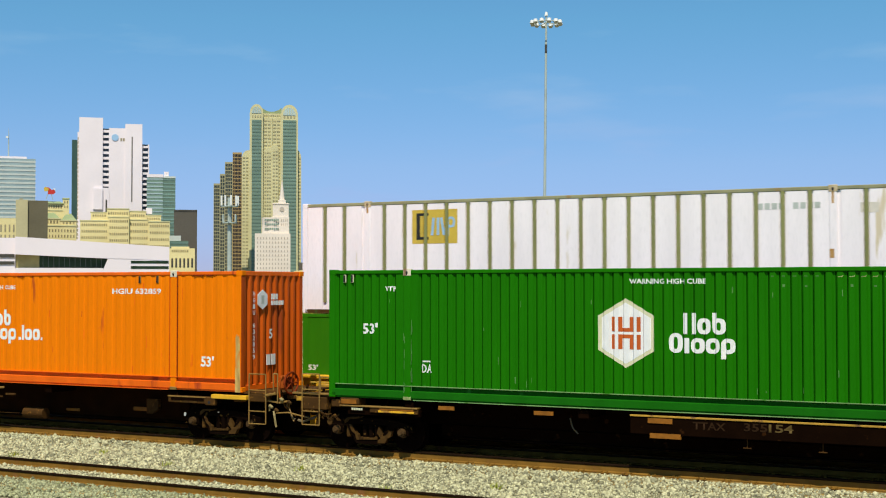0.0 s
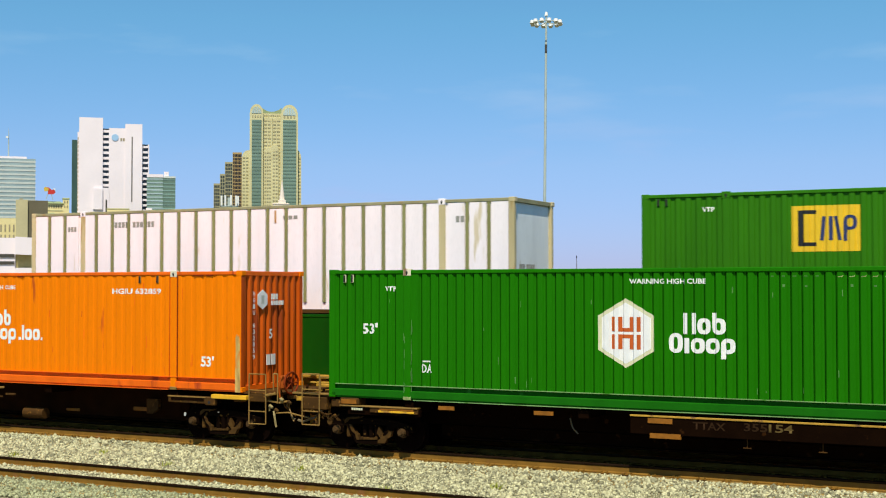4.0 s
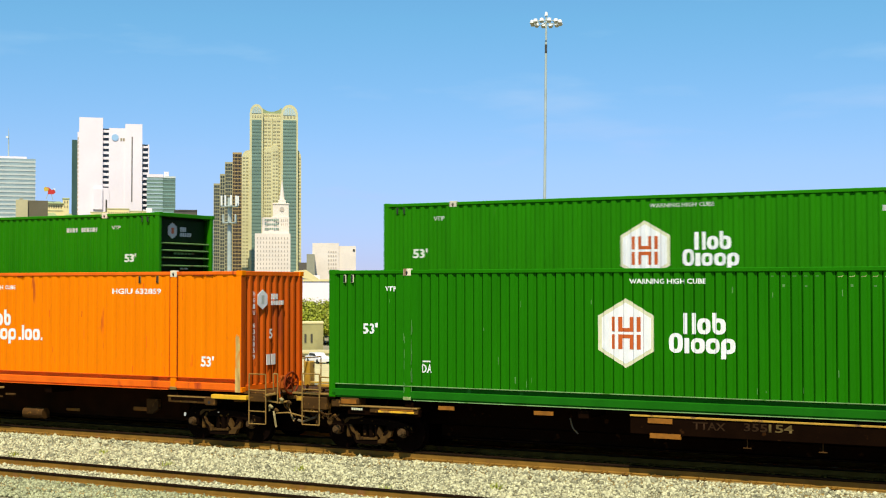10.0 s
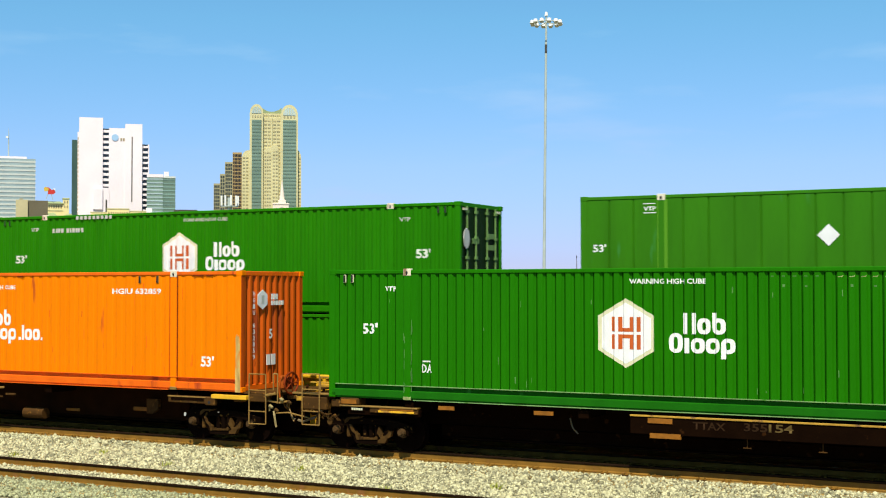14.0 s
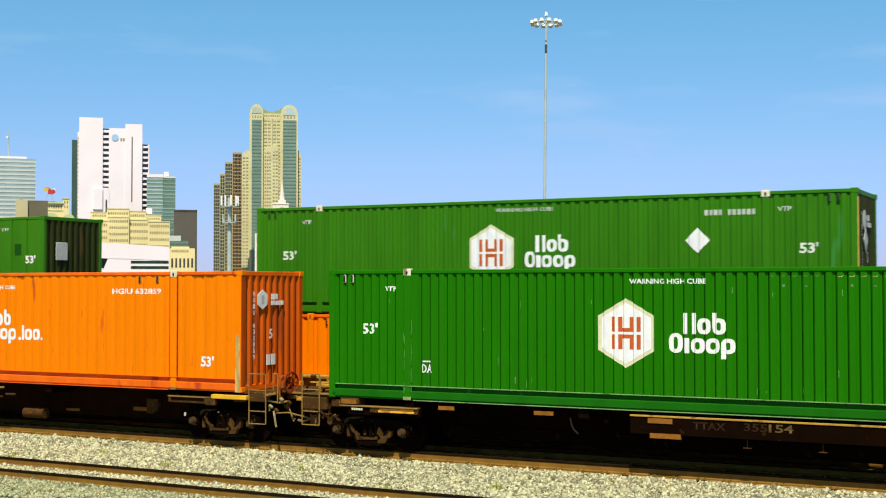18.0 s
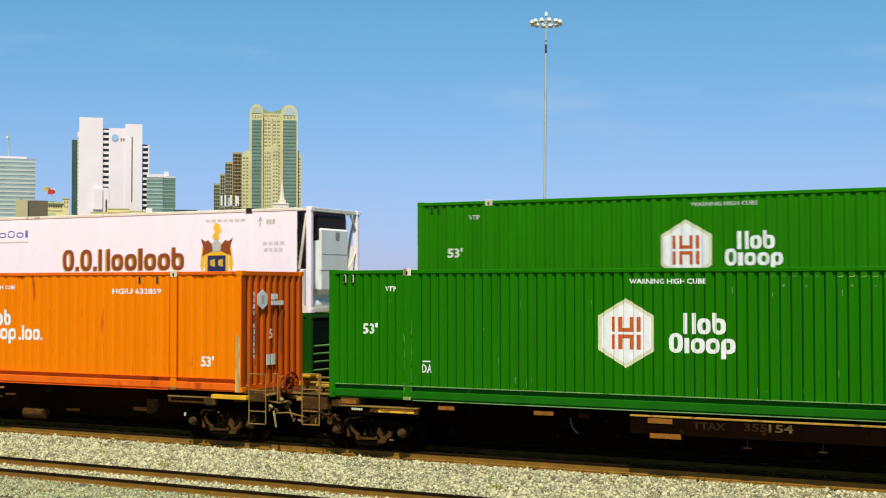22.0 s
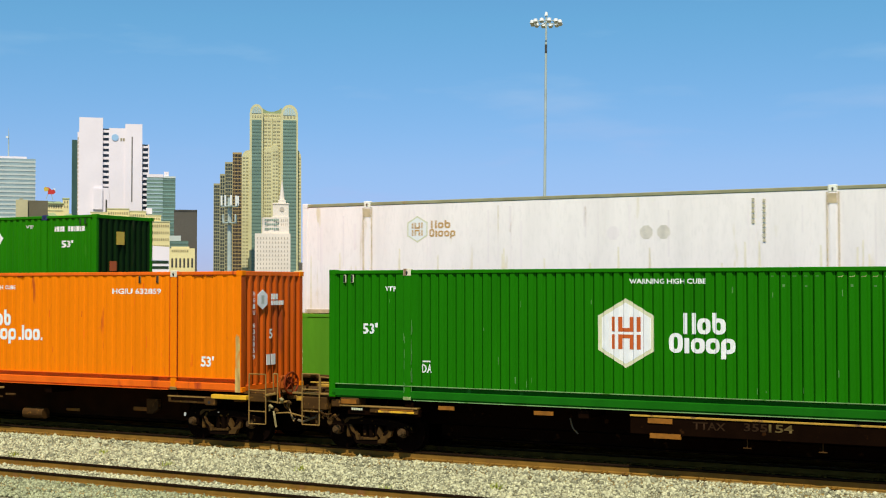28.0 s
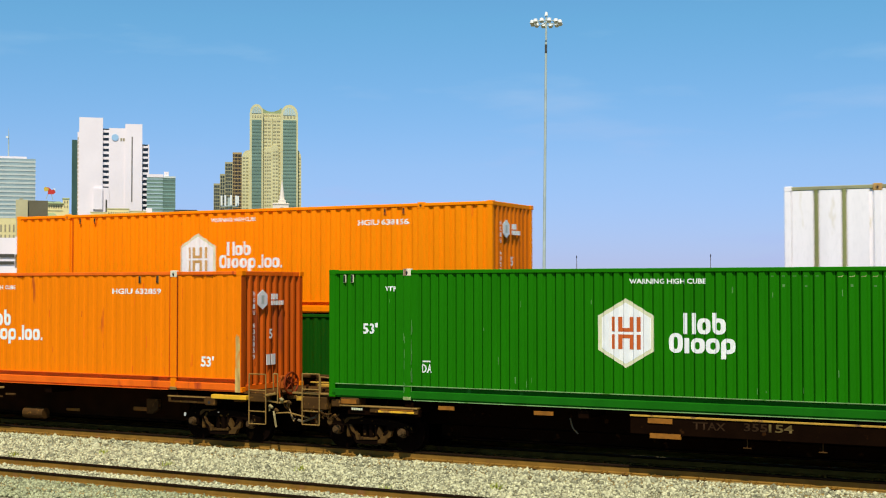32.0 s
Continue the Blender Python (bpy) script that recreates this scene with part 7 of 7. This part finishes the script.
for i in range(9):
    a = 2 * math.pi * i / 9
    part("panel_antenna", boxed(1.9 * math.cos(a) - 0.2, 1.9 * math.cos(a) + 0.2, 1.9 * math.sin(a) - 0.1, 1.9 * math.sin(a) + 0.1, 29.2, 31.4, bev=0.05), LAMP_WHITE, ob)
for i in range(6):
    a = 2 * math.pi * i / 6 + 0.4
    part("panel_antenna", boxed(1.6 * math.cos(a) - 0.15, 1.6 * math.cos(a) + 0.15, 1.6 * math.sin(a) - 0.1, 1.6 * math.sin(a) + 0.1, 25.4, 27.2, bev=0.05), GALV, ob)
# white building with a spire
ob, w = stand("spired_tower", -35.07, -33.52, 900, "white stone setback tower with a slender spire", "building")
r = w / 2
mass(ob, -r, r - 0.4, 0, 47.8, SPIRE_STONE, 20)
mass(ob, -7.2, 10.9, 47.8, 53, SPIRE_STONE, 15, 2)
part("round_bay", tube(bmesh.new(), (-1.2, 8.0, 47.8), (-1.2, 8.0, 58.8), 6.4, n=24), SPIRE_STONE, ob)
mass(ob, -1.2, 10.9, 47.8, 59.2, SPIRE_STONE, 13, 3)
mass(ob, -0.2, 10.6, 59.2, 68.8, SPIRE_STONE, 9, 4)
mass(ob, -0.6, 11.0, 67.9, 68.5, SPIRE_STONE, 10, 3.6, "cornice")
mass(ob, 3.6, 8.6, 68.8, 71, SPIRE_STONE, 5, 5)
part("spire", tube(bmesh.new(), (6.1, 7.6, 71), (6.1, 7.6, 84.5), 1.9, 0.2, 8), SPIRE_STONE, ob)
part("needle", tube(bmesh.new(), (6.1, 7.6, 84.3), (6.1, 7.6, 91), 0.18, 0.1, 6), GALV, ob)
windows(ob, -r + 0.8, r - 1.4, 20, 46, 11, 9, WIN_PALE, 0.35, 0.5)
windows(ob, -5.8, 4.0, 49.5, 58.6, 8, 3, GLASS_TOWER, 0.75, 0.4, 1.5)
windows(ob, 5.0, 10.2, 49.5, 58.6, 4, 3, WIN_PALE, 0.35, 0.5, 2.75)
part("clock", tube(bmesh.new(), (6.0, 3.9, 64.5), (6.0, 3.6, 64.5), 1.6, n=18), WIN_PALE, ob)
# to the side of the tower
ob, w = stand("office_block", -32.6, -30.72, 700, "pale beige block with few small windows", "building")
mass(ob, -w / 2, w / 2 - 9, 0, 34.5, SPIRE_STONE, 20)
mass(ob, w / 2 - 9, w / 2, 0, 33, SPIRE_STONE, 18, 1)
windows(ob, -3.5, 1.5, 18, 31, 4, 6, WIN_PALE, 0.45, 0.4)
part("slot", boxed(w / 2 - 1.6, w / 2 - 0.5, 0.6, 1.2, 30.3, 31.3), WIN_DARK, ob)
ob, w = stand("office_block", -32.85, -32.5, 690, "small grey stepped block", "building")
mass(ob, -w / 2, w / 2, 0, 28.4, ROOF_GREY, 10)
mass(ob, -w / 2 - 4, w / 2, 0, 24, BROWN_STONE, 10, 1)
ob, w = stand("house", -33.35, -32.28, 500, "white gabled building with a low roof", "building")
mass(ob, -w / 2, w / 2, 0, 15.5, STONE_WHITE, 12)
part("roof", plate(bmesh.new(), [(-w / 2 - 0.5, 15.2), (w / 2 + 0.5, 13.0), (w / 2 + 0.5, 13.4), (-0.5, 17.6), (-w / 2 - 0.5, 17.0)], -0.5, 12), STONE_BEIGE, ob)
ob, w = stand("warehouse", -34.6, -29.8, 420, "long low white warehouse wall", "building")
mass(ob, -w / 2, w / 2, 0, 12.8, STONE_WHITE, 20)
mass(ob, -w / 2, w / 2, 12.8, 13.4, STONE_BEIGE, 20, -0.3, "parapet")
ob, w = stand("brick_building", -34.4, -32.13, 217, "small olive masonry building with three narrow windows", "building")
mass(ob, -w / 2, w / 2, 0, 4.8, OLIVE_WALL, 8)
mass(ob, -w / 2 - 0.1, w / 2 + 0.1, 4.8, 5.0, STONE_BEIGE, 8.2, -0.1, "parapet")
for x in (w / 2 - 3.9, w / 2 - 2.9, w / 2 - 1.9):
    part("window", boxed(x - 0.16, x + 0.16, -0.1, 0.1, 1.7, 3.1), WIN_DARK, ob)
ob, w = stand("loading_dock", -34.4, -30.0, 205, "low pale yellow concrete loading dock", "wall")
mass(ob, -w / 2, w / 2, 0, 0.7, DOCK, 6)
mass(ob, -w / 2, w / 2, 0.5, 0.8, DOCK, 6, -0.2, "edge_beam")
lot, w = stand("paved_yard", -34.6, -29.8, 150, "pale yellow dusty paved yard behind the railway", "yard")
mass(lot, -w / 2, w / 2, -0.1, 0.06, DOCK, 52, 0, "paving")


def parked_car(b, d, turn):
    p = bearing(b, d)
    c = empty("car", pose(p.x, p.y, GROUND_FAR + 0.06, 0, 0, turn), "white parked passenger car in the yard", "car", "parked cars")
    bd = bmesh.new()
    plate(bd, [(-2.25, 0.3), (2.25, 0.3), (2.28, 0.7), (1.9, 0.92), (0.9, 1.0), (-2.0, 1.02), (-2.28, 0.8)], -0.88, 0.88)
    part("body", bd, CAR_WHITE, c)
    part("cabin", plate(bmesh.new(), [(-1.75, 1.01), (1.0, 1.0), (0.35, 1.46), (-1.2, 1.48)], -0.74, 0.74), CAR_WHITE, c)
    for y in (-0.745, 0.745):
        part("side_window", plate(bmesh.new(), [(-1.5, 1.05), (0.8, 1.05), (0.3, 1.4), (-1.15, 1.42)], y - 0.004, y + 0.004), GLASS_DARK, c)
    for x in (-1.4, 1.4):
        for y in (-0.8, 0.8):
            part("wheel", tube(bmesh.new(), (x, y - 0.1, 0.32), (x, y + 0.1, 0.32), 0.32, n=16), BLACK, c)


parked_car(-32.35, 186, -30)
parked_car(-31.3, 196, -28)


def tree(b, d, height, seed, spread=1.0):
    p = bearing(b, d)
    t = empty("tree", pose(p.x, p.y, GROUND_FAR), "leafy green broad crowned tree behind the railway", "tree", "trees behind the railway")
    rnd = random.Random(seed)
    bm = bmesh.new()
    tube(bm, (0, 0, 0), (0.1, 0, height * 0.45), 0.22, 0.14, 8)
    limbs = []
    for i in range(6):
        a, e = rnd.uniform(0, 6.28), rnd.uniform(0.3, 0.9)
        tip = Vector((math.cos(a) * 1.6 * spread, math.sin(a) * 1.6 * spread, height * (0.45 + 0.4 * e)))
        tube(bm, (0.05, 0, height * 0.38), tip, 0.09, 0.03, 6)
        limbs.append(tip)
    part("trunk", bm, BARK, t)
    rng = np.random.default_rng(seed)
    n = 4200
    c = np.array([list(l) for l in limbs])[rng.integers(0, 6, n)] + rng.normal(0, 0.75 * spread, (n, 3)) * (1, 1, 0.75)
    u = rng.normal(0, 1, (n, 3)); u /= np.linalg.norm(u, axis=1)[:, None]
    v = np.cross(u, rng.normal(0, 1, (n, 3))); v /= np.linalg.norm(v, axis=1)[:, None]
    s = rng.uniform(0.14, 0.34, (n, 1))
    quad = np.stack([c - u * s, c + v * s * 0.6, c + u * s, c - v * s * 0.6], 1).reshape(-1, 3)
    me = bpy.data.meshes.new("crown")
    me.from_pydata(quad.tolist(), [], np.arange(n * 4).reshape(-1, 4).tolist())
    me.materials.append(LEAF)
    part("crown", me, None, t)


for i in range(22):
    tree(-34.3 + i * 0.19, 285 + (i * 37 % 40), 6.3 + (i * 13 % 5) * 0.35, 50 + i, 1.4)
for i in range(16):
    tree(-34.2 + i * 0.26, 245 + (i * 29 % 20), 5.0 + (i * 7 % 4) * 0.3, 80 + i, 1.2)


# ---- light masts ----
def light_mast(b, d, top, ring, count, label, lean=0.0, r0=0.2, r1=0.13, size=0.75):
    p = bearing(b, d)
    m = empty("light_mast", pose(p.x, p.y, GROUND_FAR, 0, lean, b * -1), label, "light mast")
    h = top - GROUND_FAR
    part("pole", tube(bmesh.new(), (0, 0, 0), (0, 0, h - 4), r0, r1, 12), GALV, m)
    part("sleeve", tube(bmesh.new(), (0, 0, h - 4.4), (0, 0, h - 3.4), r1 * 1.08, n=12), WIN_DARK, m)
    part("pole_top", tube(bmesh.new(), (0, 0, h - 3.4), (0, 0, h + 0.3), r1, r1 * 0.7, 12), GALV, m)
    rg = bmesh.new()
    for i in range(24):
        a0, a1 = 2 * math.pi * i / 24, 2 * math.pi * (i + 1) / 24
        tube(rg, (ring * 0.8 * math.cos(a0), ring * 0.8 * math.sin(a0), h - 0.9), (ring * 0.8 * math.cos(a1), ring * 0.8 * math.sin(a1), h - 0.9), 0.06, n=6)
    for i in range(4):
        a0 = math.pi * i / 2 + 0.4
        tube(rg, (0, 0, h - 0.9), (ring * 0.8 * math.cos(a0), ring * 0.8 * math.sin(a0), h - 0.9), 0.05, n=6)
    part("lamp_ring", rg, GALV, m)
    part("hoist_cap", tube(bmesh.new(), (0, 0, h - 0.1), (0, 0, h + 0.35), 0.22, 0.12, 10), LAMP_WHITE, m)
    for i in range(count):
        a = 2 * math.pi * i / count + 0.2
        k = ring * 0.88
        lb = bmesh.new()
        tube(lb, (k * math.cos(a), k * math.sin(a), h - 1.0), (k * math.cos(a), k * math.sin(a), h - 0.66), 0.42 * size, 0.3 * size, 12)
        lamp = part("lamp", lb, LAMP_WHITE, m)
        part("lens", tube(bmesh.new(), (k * math.cos(a), k * math.sin(a), h - 1.2), (k * math.cos(a), k * math.sin(a), h - 1.0), 0.24 * size, 0.42 * size, 12), LAMP_GLASS, lamp)


light_mast(-22.61, 150, 34.72, 1.85, 12, "tall steel high-mast light with a ring of lamps", 0.72, size=0.68)
light_mast(-11.37, 420, 26.4, 2.0, 8, "distant slender high-mast light over the yard", 0, 0.22, 0.16)
light_mast(-11.02, 800, 28.0, 2.2, 8, "distant slender high-mast light over the yard", 0, 0.26, 0.2)
for b, d, z in ((-21.14, 300, 11.0), (-15.45, 300, 11.1)):
    p = bearing(b, d)
    m = empty("pole", pose(p.x, p.y, GROUND_FAR), "slender dark pole beyond the railway", "pole")
    part("shaft", tube(bmesh.new(), (0, 0, 0), (0, 0, z - GROUND_FAR), 0.09, 0.06, 8), FRAME_TAN, m)
    part("pole_head", boxed(-0.1, 0.1, -0.1, 0.1, z - GROUND_FAR - 0.6, z - GROUND_FAR - 0.2, bev=0.03), FRAME_BROWN, m)


# ---- motion of the passing train ----
def motions():
    times = (0.0, 4.0, 8.0, 12.0, 16.0, 20.0, 24.0, 28.0, 32.0)
    for ob, s, z in TRAIN:
        walk(ob, [(t, pose(s + travel(t), FAR_Y, z)) for t in times])


motions()
